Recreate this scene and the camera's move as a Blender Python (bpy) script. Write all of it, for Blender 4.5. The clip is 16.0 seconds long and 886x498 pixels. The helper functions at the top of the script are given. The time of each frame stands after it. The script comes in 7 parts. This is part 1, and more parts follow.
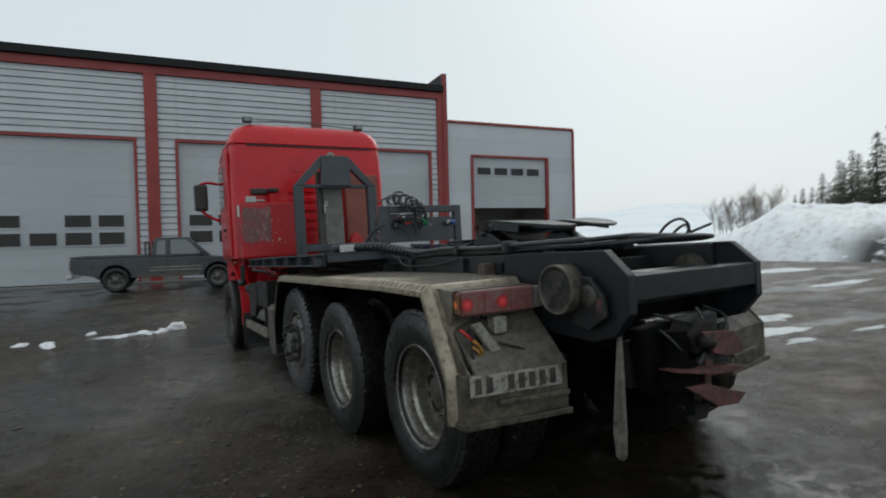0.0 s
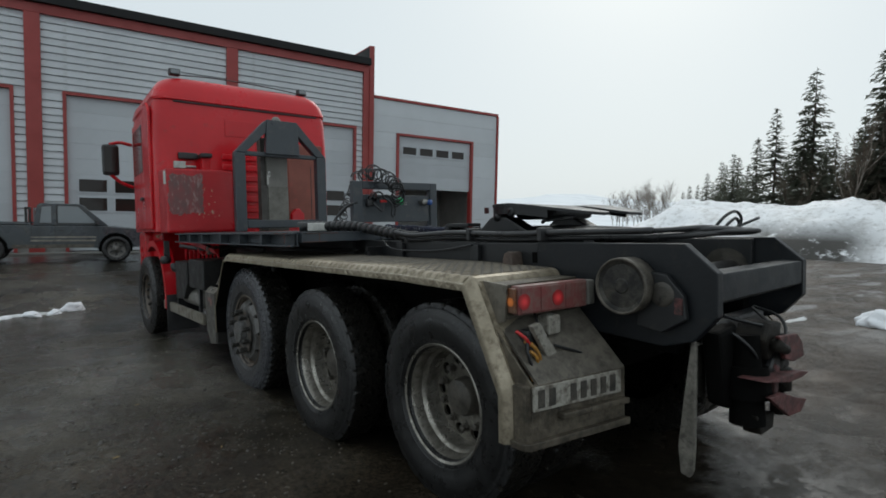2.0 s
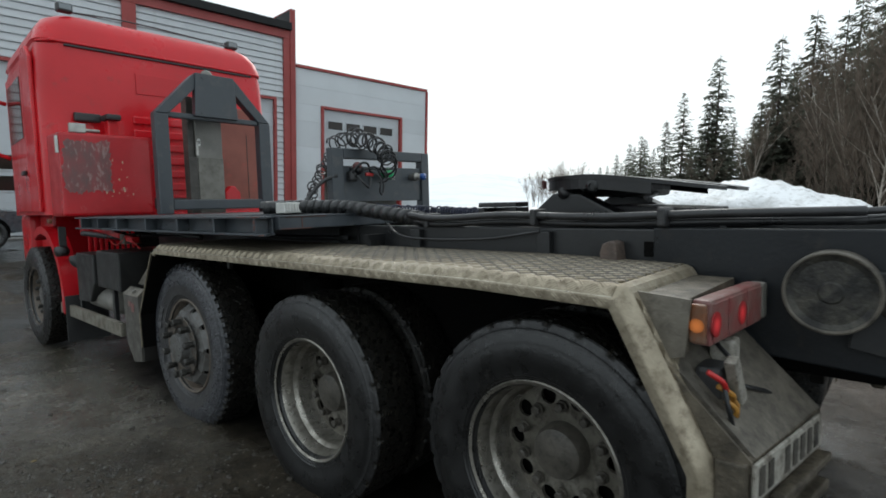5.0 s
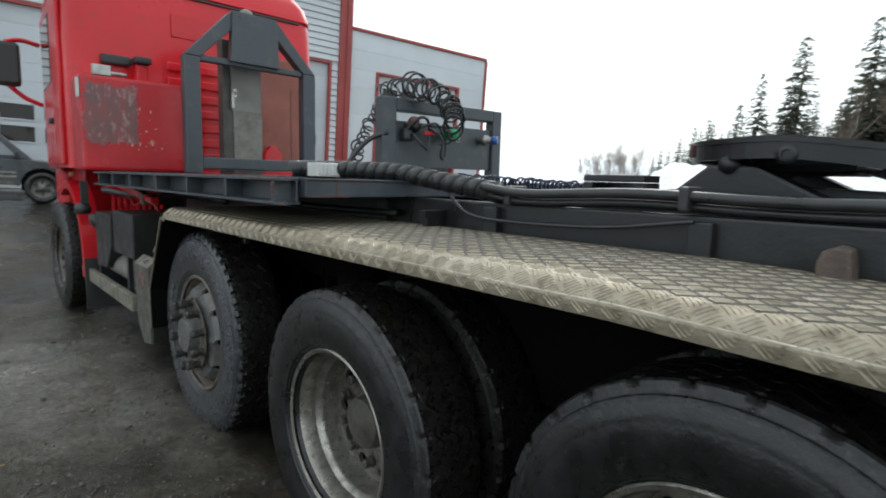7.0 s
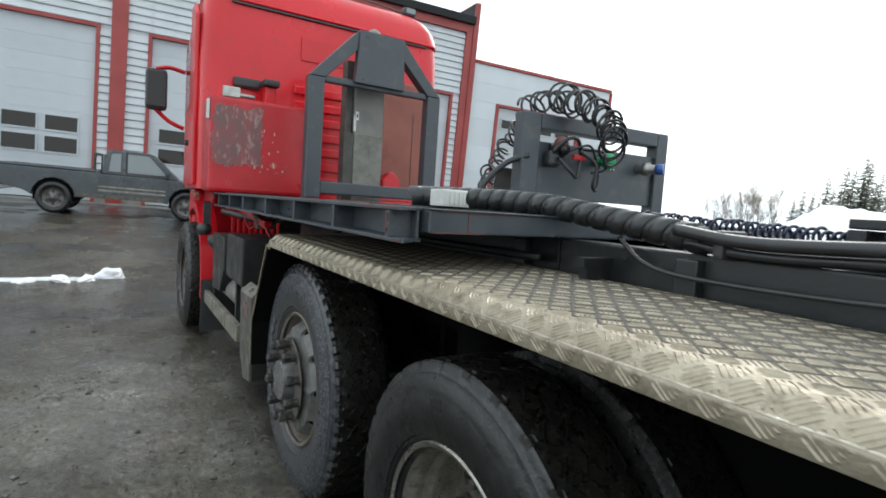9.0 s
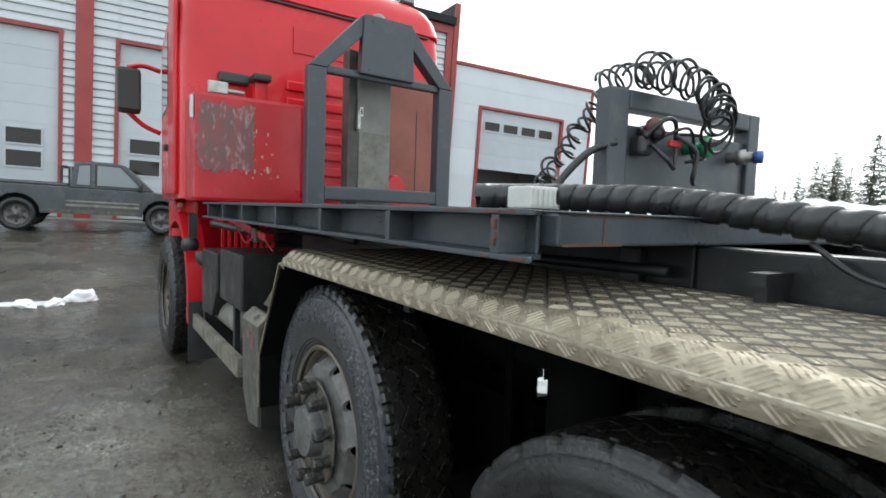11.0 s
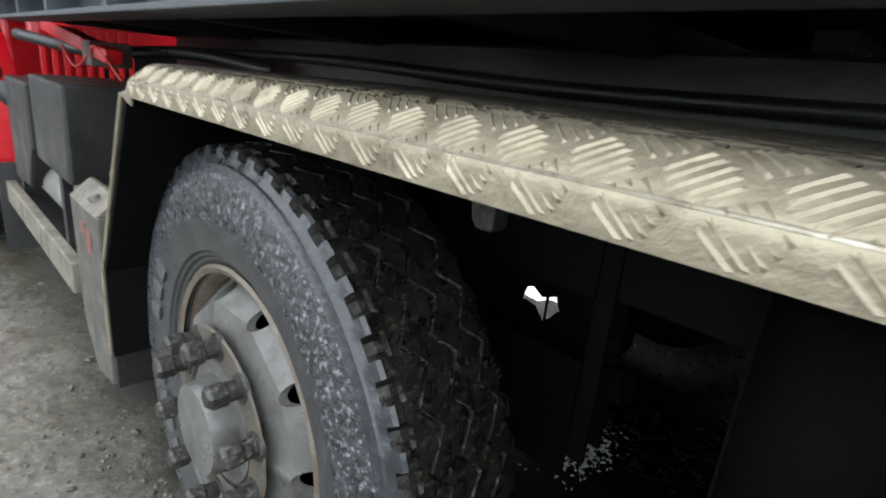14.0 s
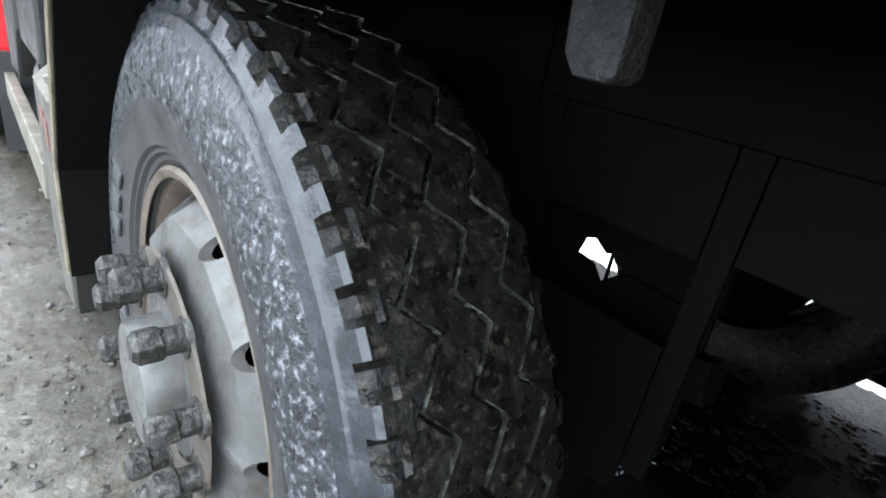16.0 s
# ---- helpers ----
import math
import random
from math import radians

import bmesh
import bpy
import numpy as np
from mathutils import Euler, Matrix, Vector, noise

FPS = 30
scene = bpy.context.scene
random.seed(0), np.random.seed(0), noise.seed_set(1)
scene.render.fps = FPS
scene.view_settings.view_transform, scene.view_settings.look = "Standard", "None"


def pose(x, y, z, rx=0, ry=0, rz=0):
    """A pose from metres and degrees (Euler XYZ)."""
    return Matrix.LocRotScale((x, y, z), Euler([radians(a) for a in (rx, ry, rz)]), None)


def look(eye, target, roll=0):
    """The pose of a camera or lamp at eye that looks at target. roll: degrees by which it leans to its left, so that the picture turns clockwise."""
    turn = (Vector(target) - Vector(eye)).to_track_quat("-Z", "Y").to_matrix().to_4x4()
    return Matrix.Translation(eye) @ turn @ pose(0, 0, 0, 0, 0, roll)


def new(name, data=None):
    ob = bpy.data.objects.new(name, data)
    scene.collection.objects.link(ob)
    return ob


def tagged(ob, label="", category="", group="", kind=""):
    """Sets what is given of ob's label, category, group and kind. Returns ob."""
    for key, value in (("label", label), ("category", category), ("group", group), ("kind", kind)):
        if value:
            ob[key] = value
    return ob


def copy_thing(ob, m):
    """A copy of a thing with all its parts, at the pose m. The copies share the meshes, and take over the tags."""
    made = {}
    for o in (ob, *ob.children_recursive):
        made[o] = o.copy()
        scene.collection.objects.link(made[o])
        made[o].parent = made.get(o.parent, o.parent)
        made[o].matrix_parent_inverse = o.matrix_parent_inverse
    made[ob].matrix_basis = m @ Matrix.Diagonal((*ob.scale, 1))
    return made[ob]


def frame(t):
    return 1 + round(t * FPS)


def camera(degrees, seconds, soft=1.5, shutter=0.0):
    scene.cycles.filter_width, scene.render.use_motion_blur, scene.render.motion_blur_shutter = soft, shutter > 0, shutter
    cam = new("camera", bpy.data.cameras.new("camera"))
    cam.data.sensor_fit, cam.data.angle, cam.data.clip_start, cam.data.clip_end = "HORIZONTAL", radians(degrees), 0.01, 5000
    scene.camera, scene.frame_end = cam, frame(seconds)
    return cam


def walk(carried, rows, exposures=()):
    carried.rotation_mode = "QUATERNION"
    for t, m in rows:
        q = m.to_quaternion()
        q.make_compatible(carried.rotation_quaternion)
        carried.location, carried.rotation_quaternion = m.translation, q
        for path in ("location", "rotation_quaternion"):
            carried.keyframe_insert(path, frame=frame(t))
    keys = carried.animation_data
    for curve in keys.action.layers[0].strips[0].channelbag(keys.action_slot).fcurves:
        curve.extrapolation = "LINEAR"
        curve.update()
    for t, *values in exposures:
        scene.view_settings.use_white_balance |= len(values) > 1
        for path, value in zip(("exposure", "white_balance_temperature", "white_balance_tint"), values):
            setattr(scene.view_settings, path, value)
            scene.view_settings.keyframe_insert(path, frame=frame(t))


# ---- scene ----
cam = camera(79.3, 16.0, soft=1.7, shutter=0.4)
# the truck stands slightly nose down and leaning; its own axes: x right, y ahead, z up from the ground under it
TRUCK = pose(0, 0, 0, -2.177, -1.146, 0)
WALK_FRAME = TRUCK @ pose(-1.2, 0, 1.165) @ pose(0, 0, 0, 0, 2.2345, 0) @ pose(1.2, 0, -1.165)
PATH = [
    (0, (-2.525, -2.59, 1.325), (-1.53, -0.856, 1.363), -1.5),
    (0.5, (-2.625, -2.417, 1.335), (-1.442, -0.807, 1.433), 1.1),
    (1, (-2.799, -2.235, 1.353), (-1.455, -0.753, 1.336), -1.9),
    (1.5, (-2.862, -2.065, 1.353), (-1.633, -0.487, 1.383), -0.3),
    (2, (-2.818, -1.827, 1.354), (-1.541, -0.288, 1.319), 0.6),
    (2.5, (-2.798, -1.659, 1.361), (-1.46, -0.173, 1.355), -0.3),
    (3, (-2.828, -1.435, 1.364), (-1.311, -0.132, 1.339), -1.3),
    (5.5, (-2.517, -0.482, 1.37), (-1.043, 0.86, 1.209), 1.1),
    (6, (-2.345, -0.293, 1.364), (-0.937, 1.11, 1.137), 2.6),
    (6.5, (-2.25, -0.123, 1.366), (-0.799, 1.248, 1.235), 2.3),
    (7, (-2.151, -0.016, 1.362), (-0.775, 1.422, 1.16), 3.2),
    (7.5, (-2.0, 0.086, 1.34), (-0.772, 1.647, 1.103), 4.9),
    (8, (-1.904, 0.221, 1.338), (-0.72, 1.811, 1.074), 4.8),
    (8.5, (-1.897, 0.371, 1.363), (-0.726, 1.984, 1.189), 4.5),
    (9, (-1.898, 0.505, 1.371), (-0.84, 2.198, 1.255), 5.7),
    (11.5, (-1.905, 1.281, 1.352), (-0.765, 2.922, 1.265), 4.0),
    (12, (-1.885, 1.481, 1.354), (-0.707, 3.094, 1.241), 5.5),
    (12.5, (-1.84, 1.673, 1.332), (-0.531, 3.179, 1.201), 5.5),
    (13, (-1.764, 1.856, 1.306), (-0.392, 3.281, 1.013), 6.3),
    (13.5, (-1.612, 2.016, 1.256), (-0.266, 3.422, 0.796), 6.2),
    (14, (-1.518, 2.127, 1.21), (-0.124, 3.455, 0.669), 7.5),
    (14.5, (-1.464, 2.236, 1.179), (-0.009, 3.441, 0.522), 7.0),
    (15, (-1.36, 2.303, 1.146), (0.025, 3.542, 0.407), 8.5),
    (15.5, (-1.309, 2.314, 1.093), (0.004, 3.652, 0.396), 10.2),
    (16, (-1.301, 2.333, 1.082), (-0.012, 3.673, 0.344), 11.9),
]
EXPOSURES = [(0, -0.14), (3, -0.1), (5.5, 0.5), (7, 0.76), (8, 0.92), (9, 1.08), (11.5, 1.18), (12.5, 1.2), (13, 1.28), (13.5, 1.8), (14.5, 2.35), (15, 2.52), (15.5, 2.85), (16, 3.05)]
# white balance at the same times: kelvin, tint
TINTS = [(6400, 6), (6400, 6), (6400, 6), (6400, 6), (6400, 6), (6400, 6), (6450, 7), (6500, 8), (6550, 8), (6500, 8), (6600, 9), (6280, 9), (6150, 9), (6150, 9)]
walk(cam, [(t, WALK_FRAME @ look(eye, target, roll)) for t, eye, target, roll in PATH], [(t, stops, *TINTS[k]) for k, (t, stops) in enumerate(EXPOSURES)])

# ---- sky and sun ----
world = bpy.data.worlds.new("overcast")
world.use_nodes = True
scene.world = world
wn, wl = world.node_tree.nodes, world.node_tree.links
sky = wn.new("ShaderNodeTexSky")
sky.sky_type, sky.sun_disc = "NISHITA", False
sky.sun_elevation, sky.sun_rotation = radians(38), radians(60)
sky.air_density, sky.dust_density = 1.0, 4.0
sky_dim = wn.new("ShaderNodeMix")
sky_dim.data_type = "RGBA"
sky_dim.inputs[0].default_value = 0.9
sky_dim.inputs[7].default_value = (8.1, 8.75, 9.2, 1)
wl.new(sky.outputs[0], sky_dim.inputs[6])
wl.new(sky_dim.outputs[2], wn["Background"].inputs["Color"])
wn["Background"].inputs["Strength"].default_value = 0.1

sun = new("sun", bpy.data.lights.new("sun", "SUN"))
sun.data.energy, sun.data.angle, sun.data.color = 0.5, radians(25), (1.0, 0.97, 0.93)
sun.matrix_world = look((30, 17, 27), (0, 0, 0))


# ---- materials ----
def nodes_of(m):
    m.use_nodes = True
    return m.node_tree.nodes, m.node_tree.links, m.node_tree.nodes["Principled BSDF"]


def noise_node(n, l, scale, detail=6.0, rough=0.6, coords="Object", stretch=(1, 1, 1)):
    tc, mp, tx = n.new("ShaderNodeTexCoord"), n.new("ShaderNodeMapping"), n.new("ShaderNodeTexNoise")
    mp.inputs["Scale"].default_value = stretch
    tx.inputs["Scale"].default_value, tx.inputs["Detail"].default_value, tx.inputs["Roughness"].default_value = scale, detail, rough
    l.new(tc.outputs[coords], mp.inputs["Vector"])
    l.new(mp.outputs[0], tx.inputs["Vector"])
    return tx


def ramp_node(n, l, source, stops):
    r = n.new("ShaderNodeValToRGB")
    while len(r.color_ramp.elements) < len(stops):
        r.color_ramp.elements.new(0.5)
    for e, (p, c) in zip(r.color_ramp.elements, stops):
        e.position = p
        e.color = (c, c, c, 1) if isinstance(c, (int, float)) else (*c, 1)
    l.new(source, r.inputs[0])
    return r


def mix_node(n, l, fac, a, b):
    m = n.new("ShaderNodeMix")
    m.data_type = "RGBA"
    for sock, v in ((0, fac), (6, a), (7, b)):
        if isinstance(v, (int, float)):
            m.inputs[sock].default_value = v
        elif isinstance(v, tuple):
            m.inputs[sock].default_value = (*v, 1)
        else:
            l.new(v, m.inputs[sock])
    return m.outputs[2]


def surface(name, base, second=None, rough=0.5, metal=0.0, dirt=None, dirt_amount=0.5, scale=3.0, grain=60.0, bump=0.15,
            rough_spread=0.15, stretch=(1, 1, 1), coat=0.0, coords="Object", specular=0.5):
    """Painted, metal, rubber or plastic surface with large-scale variation, grain, dirt and fine relief."""
    m = bpy.data.materials.new(name)
    n, l, b = nodes_of(m)
    big = noise_node(n, l, scale, 8, 0.62, coords, stretch)
    fine = noise_node(n, l, grain, 4, 0.6, coords)
    second = second or tuple(0.75 * c for c in base)
    col = mix_node(n, l, ramp_node(n, l, big.outputs[0], [(0.35, 0.0), (0.65, 1.0)]).outputs[0], base, second)
    info = n.new("ShaderNodeObjectInfo")
    hsv = n.new("ShaderNodeHueSaturation")
    vary = n.new("ShaderNodeMapRange")
    vary.inputs["To Min"].default_value, vary.inputs["To Max"].default_value = 0.94, 1.06
    l.new(info.outputs["Random"], vary.inputs["Value"])
    l.new(vary.outputs[0], hsv.inputs["Value"])
    l.new(col, hsv.inputs["Color"])
    col = hsv.outputs[0]
    if dirt:
        spots = noise_node(n, l, scale * 2.3 + 0.7, 10, 0.7, coords, stretch)
        fac = ramp_node(n, l, spots.outputs[0], [(0.62 - 0.3 * dirt_amount, 0.0), (0.78 - 0.2 * dirt_amount, min(1.0, 0.5 + dirt_amount))])
        col = mix_node(n, l, fac.outputs[0], col, dirt)
    l.new(col, b.inputs["Base Color"])
    rr = ramp_node(n, l, big.outputs[0], [(0.3, max(0.02, rough - rough_spread)), (0.7, min(1.0, rough + rough_spread))])
    l.new(rr.outputs[0], b.inputs["Roughness"])
    b.inputs["Metallic"].default_value = metal
    b.inputs["Coat Weight"].default_value = coat
    b.inputs["Specular IOR Level"].default_value = specular
    bp = n.new("ShaderNodeBump")
    bp.inputs["Strength"].default_value, bp.inputs["Distance"].default_value = bump, 0.01
    l.new(fine.outputs[0], bp.inputs["Height"])
    l.new(bp.outputs[0], b.inputs["Normal"])
    return m


RED = surface("red_paint", (0.58, 0.0075, 0.016), (0.48, 0.007, 0.0135), rough=0.34, specular=0.35, coat=0.22, dirt=(0.16, 0.05, 0.04), dirt_amount=0.1, scale=1.5, bump=0.03)
RED_WORN = surface("worn_red_paint", (0.46, 0.008, 0.015), (0.36, 0.008, 0.013), rough=0.4, dirt=(0.5, 0.42, 0.38), dirt_amount=0.03, scale=3.0, bump=0.05)
SCUFF = surface("scuffed_panel", (0.23, 0.05, 0.05), (0.13, 0.075, 0.072), rough=0.45, dirt=(0.4, 0.32, 0.3), dirt_amount=0.32, scale=9, stretch=(1, 1, 0.45), bump=0.15)
GREY_PAINT = surface("dark_grey_paint", (0.035, 0.042, 0.05), (0.05, 0.058, 0.066), rough=0.42, dirt=(0.09, 0.085, 0.08), dirt_amount=0.25, scale=4, bump=0.06)
BLACK_FRAME = surface("chassis_black", (0.0092, 0.01, 0.0112), (0.016, 0.0168, 0.0178), rough=0.4, dirt=(0.055, 0.049, 0.042), dirt_amount=0.16, scale=5, bump=0.1)
# bluish flecks stand for dirt specks and for wet glints painted in
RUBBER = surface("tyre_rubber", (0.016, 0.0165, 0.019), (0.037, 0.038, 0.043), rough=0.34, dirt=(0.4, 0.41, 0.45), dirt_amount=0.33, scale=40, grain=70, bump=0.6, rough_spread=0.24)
RUBBER_PLAIN = surface("smooth_sidewall_rubber", (0.032, 0.032, 0.034), (0.05, 0.049, 0.05), rough=0.4, dirt=(0.1, 0.095, 0.09), dirt_amount=0.25, scale=14, grain=90, bump=0.25, rough_spread=0.15)
# darker than real grime: the deep shade below the truck is in this colour
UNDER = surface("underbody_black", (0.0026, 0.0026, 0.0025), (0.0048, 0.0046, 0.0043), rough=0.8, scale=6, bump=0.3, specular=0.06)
TREAD = surface("dirty_tread_rubber", (0.004, 0.004, 0.0038), (0.011, 0.0103, 0.009), rough=0.34, dirt=(0.11, 0.092, 0.068), dirt_amount=0.27, scale=40, grain=150, bump=0.32, rough_spread=0.28, specular=0.3)
RUBBER_DARK = surface("dark_sidewall_rubber", (0.0062, 0.0063, 0.0066), (0.0118, 0.0118, 0.0122), rough=0.33, dirt=(0.045, 0.043, 0.04), dirt_amount=0.2, scale=12, grain=80, bump=0.16, rough_spread=0.18)
RUBBER_SCUFFED = surface("scuffed_shoulder_rubber", (0.0105, 0.0107, 0.0112), (0.0195, 0.0197, 0.0202), rough=0.36, dirt=(0.075, 0.075, 0.076), dirt_amount=0.28, scale=22, grain=80, bump=0.3, rough_spread=0.15)
# pale spots on the dark groove edges are painted wet glints
GROOVE = surface("glinting_groove_edge", (0.005, 0.005, 0.005), (0.05, 0.049, 0.046), rough=0.2, dirt=(0.3, 0.296, 0.28), dirt_amount=0.3, scale=22, bump=0.3)
# wet shoulder band; part of its bluish sheen is in the paler colour
SHEEN_RUBBER = surface("wet_sheen_rubber", (0.025, 0.0265, 0.0305), (0.04, 0.0425, 0.049), rough=0.24, dirt=(0.13, 0.134, 0.146), dirt_amount=0.14, scale=30, grain=60, bump=0.2, rough_spread=0.1)
LETTER = surface("raised_rubber_letter", (0.1, 0.1, 0.103), (0.06, 0.06, 0.063), rough=0.5, scale=30)
MUD_LINE = surface("packed_mud", (0.055, 0.047, 0.036), (0.085, 0.073, 0.056), rough=0.7, scale=20, bump=0.4)
HOSE = surface("hose_rubber", (0.012, 0.012, 0.013), (0.03, 0.03, 0.032), rough=0.38, scale=9, bump=0.1)
RIM = surface("dirty_rim_steel", (0.39, 0.37, 0.33), (0.2, 0.185, 0.16), rough=0.34, metal=0.75, dirt=(0.06, 0.052, 0.042), dirt_amount=0.34, scale=13, bump=0.2)
RIM_GREY = surface("grey_painted_rim", (0.14, 0.14, 0.138), (0.095, 0.092, 0.086), rough=0.36, metal=0.1, dirt=(0.075, 0.055, 0.04), dirt_amount=0.34, scale=15, grain=60, bump=0.18)
CHEQUER = surface("dirty_chequer_aluminium", (0.365, 0.317, 0.238), (0.25, 0.213, 0.154), rough=0.42, metal=0.5, dirt=(0.12, 0.094, 0.063), dirt_amount=0.44, scale=9, bump=0.28)
ALU = surface("dirty_aluminium", (0.33, 0.31, 0.26), (0.2, 0.18, 0.145), rough=0.42, metal=0.4, dirt=(0.1, 0.085, 0.066), dirt_amount=0.42, scale=6, bump=0.12)
DUSTY_ALU = surface("dusty_dull_aluminium", (0.2, 0.18, 0.148), (0.11, 0.098, 0.078), rough=0.5, metal=0.25, dirt=(0.05, 0.043, 0.034), dirt_amount=0.4, scale=7, bump=0.25)
MUD_ALU = surface("mud_smeared_aluminium", (0.15, 0.128, 0.096), (0.06, 0.05, 0.036), rough=0.5, metal=0.2, dirt=(0.024, 0.02, 0.015), dirt_amount=0.55, scale=9, bump=0.4)
REAR_GREY = surface("dark_grimy_rear_paint", (0.0105, 0.0125, 0.015), (0.016, 0.0185, 0.0215), rough=0.4, dirt=(0.04, 0.036, 0.03), dirt_amount=0.3, scale=6, bump=0.1, specular=0.28)
CHEEK = surface("near_black_side_plate", (0.007, 0.0083, 0.0102), (0.0115, 0.0133, 0.0158), rough=0.4, dirt=(0.03, 0.027, 0.023), dirt_amount=0.25, scale=5, bump=0.1, specular=0.35)
GREASE = surface("greasy_black_steel", (0.0065, 0.007, 0.0078), (0.012, 0.0125, 0.0135), rough=0.38, scale=6, bump=0.12)
MUDDY = surface("mud_covered_metal", (0.13, 0.115, 0.093), (0.06, 0.053, 0.042), rough=0.6, dirt=(0.03, 0.026, 0.021), dirt_amount=0.45, scale=9, bump=0.35)
TAUPE = surface("taupe_grey_column", (0.2, 0.19, 0.17), (0.15, 0.145, 0.13), rough=0.55, dirt=(0.3, 0.25, 0.2), dirt_amount=0.1, scale=4)
PINK = surface("faded_red_coupling", (0.15, 0.045, 0.044), (0.075, 0.03, 0.029), rough=0.55, dirt=(0.024, 0.02, 0.018), dirt_amount=0.55, scale=12, bump=0.35)
LAMP_RED = surface("dusty_red_lamp_lens", (0.2, 0.05, 0.048), (0.15, 0.065, 0.058), rough=0.4, dirt=(0.19, 0.13, 0.112), dirt_amount=0.62, scale=9, bump=0.12)
LAMP_AMBER = surface("amber_lamp_lens", (0.22, 0.075, 0.028), (0.16, 0.065, 0.03), rough=0.3, dirt=(0.13, 0.095, 0.07), dirt_amount=0.45, scale=12)
WHITE_PLASTIC = surface("white_plastic", (0.6, 0.6, 0.57), (0.5, 0.5, 0.47), rough=0.45, scale=8)
PLATE_WHITE = surface("plate_white", (0.4, 0.385, 0.34), (0.3, 0.28, 0.24), rough=0.5, dirt=(0.085, 0.07, 0.054), dirt_amount=0.6, scale=14)
GREEN = surface("green_cap_plastic", (0.02, 0.36, 0.12), (0.02, 0.28, 0.1), rough=0.4, scale=9)
BRIGHT_RED = surface("bright_red_plastic", (0.5, 0.02, 0.02), rough=0.35, scale=9)
YELLOW = surface("yellow_plastic", (0.42, 0.2, 0.03), rough=0.5, dirt=(0.1, 0.08, 0.06), dirt_amount=0.4, scale=30)
NAVY = surface("navy_coil", (0.015, 0.02, 0.05), (0.012, 0.014, 0.03), rough=0.4, scale=9)
BLUE = surface("blue_plastic", (0.03, 0.09, 0.3), rough=0.35, scale=9)
STEEL = surface("bare_steel", (0.4, 0.39, 0.37), (0.28, 0.27, 0.25), rough=0.38, metal=0.8, scale=12)
BOLT = surface("grimy_wheel_nut", (0.036, 0.0345, 0.0315), (0.022, 0.0205, 0.018), rough=0.42, metal=0.2, dirt=(0.2, 0.19, 0.17), dirt_amount=0.342, scale=40, bump=0.6)
DARK = surface("dark_plastic", (0.02, 0.02, 0.021), (0.032, 0.032, 0.033), rough=0.45, scale=6)
CLAD = surface("light_grey_cladding", (0.52, 0.54, 0.56), (0.475, 0.495, 0.515), rough=0.5, scale=0.8, grain=20, bump=0.03, dirt=(0.3, 0.3, 0.29), dirt_amount=0.12)
PANEL = surface("smooth_wall_panel", (0.55, 0.575, 0.6), (0.505, 0.53, 0.55), rough=0.5, scale=0.5, grain=20, bump=0.02)
TRIM_RED = surface("red_steel_trim", (0.3, 0.035, 0.03), (0.24, 0.03, 0.026), rough=0.45, scale=1.5, bump=0.03)
GATE = surface("white_grey_door_panel", (0.47, 0.495, 0.52), (0.425, 0.447, 0.47), rough=0.45, scale=0.7, grain=15, bump=0.03)
FASCIA = surface("black_fascia", (0.009, 0.0095, 0.01), (0.014, 0.0145, 0.015), rough=0.6, scale=2, specular=0.25)
CONCRETE = surface("concrete_plinth", (0.24, 0.235, 0.22), (0.16, 0.155, 0.145), rough=0.75, scale=2.5, bump=0.3)
INSIDE = surface("hall_interior", (0.5, 0.5, 0.48), (0.42, 0.42, 0.4), rough=0.8, scale=1.5)
BARK = surface("bark", (0.09, 0.065, 0.045), (0.05, 0.038, 0.03), rough=0.85, scale=6, bump=0.5)
BIRCH = surface("birch_bark", (0.4, 0.36, 0.31), (0.2, 0.17, 0.14), rough=0.75, scale=5, bump=0.3)
TWIG = surface("bare_twigs", (0.15, 0.115, 0.085), (0.1, 0.075, 0.057), rough=0.85, scale=3)
NEEDLE = surface("spruce_needles", (0.105, 0.12, 0.088), (0.15, 0.15, 0.118), rough=0.7, scale=0.6, grain=8, bump=0.3, specular=0.2)


def let_light_through(m, share):
    """Thin needles and twigs pass part of the light that falls on their far side."""
    n, l = m.node_tree.nodes, m.node_tree.links
    b = next(q for q in n if q.type == "BSDF_PRINCIPLED")
    o = next(q for q in n if q.type == "OUTPUT_MATERIAL")
    t, x = n.new("ShaderNodeBsdfTranslucent"), n.new("ShaderNodeMixShader")
    l.new(b.inputs["Base Color"].links[0].from_socket, t.inputs["Color"])
    x.inputs[0].default_value = share
    l.new(b.outputs[0], x.inputs[1])
    l.new(t.outputs[0], x.inputs[2])
    l.new(x.outputs[0], o.inputs["Surface"])


let_light_through(NEEDLE, 0.58)
PICKUP_PAINT = surface("grey_blue_car_paint", (0.05, 0.06, 0.069), (0.037, 0.045, 0.051), rough=0.3, coat=0.4, dirt=(0.085, 0.08, 0.07), dirt_amount=0.3, scale=1.6)
CHROME = surface("chrome", (0.6, 0.6, 0.6), rough=0.18, metal=0.95, scale=6)


def glass_dark(name, tint, gloss=0.7):
    m = bpy.data.materials.new(name)
    n, l, b = nodes_of(m)
    g = noise_node(n, l, 1.2)
    l.new(mix_node(n, l, g.outputs[0], tint, tuple(1.3 * c for c in tint)), b.inputs["Base Color"])
    b.inputs["Roughness"].default_value = 0.06
    b.inputs["Specular IOR Level"].default_value = gloss
    return m


GLASS_BROWN = glass_dark("dark_window_glass", (0.022, 0.018, 0.016), 0.3)
GLASS_CAR = glass_dark("car_window_glass", (0.16, 0.18, 0.19))


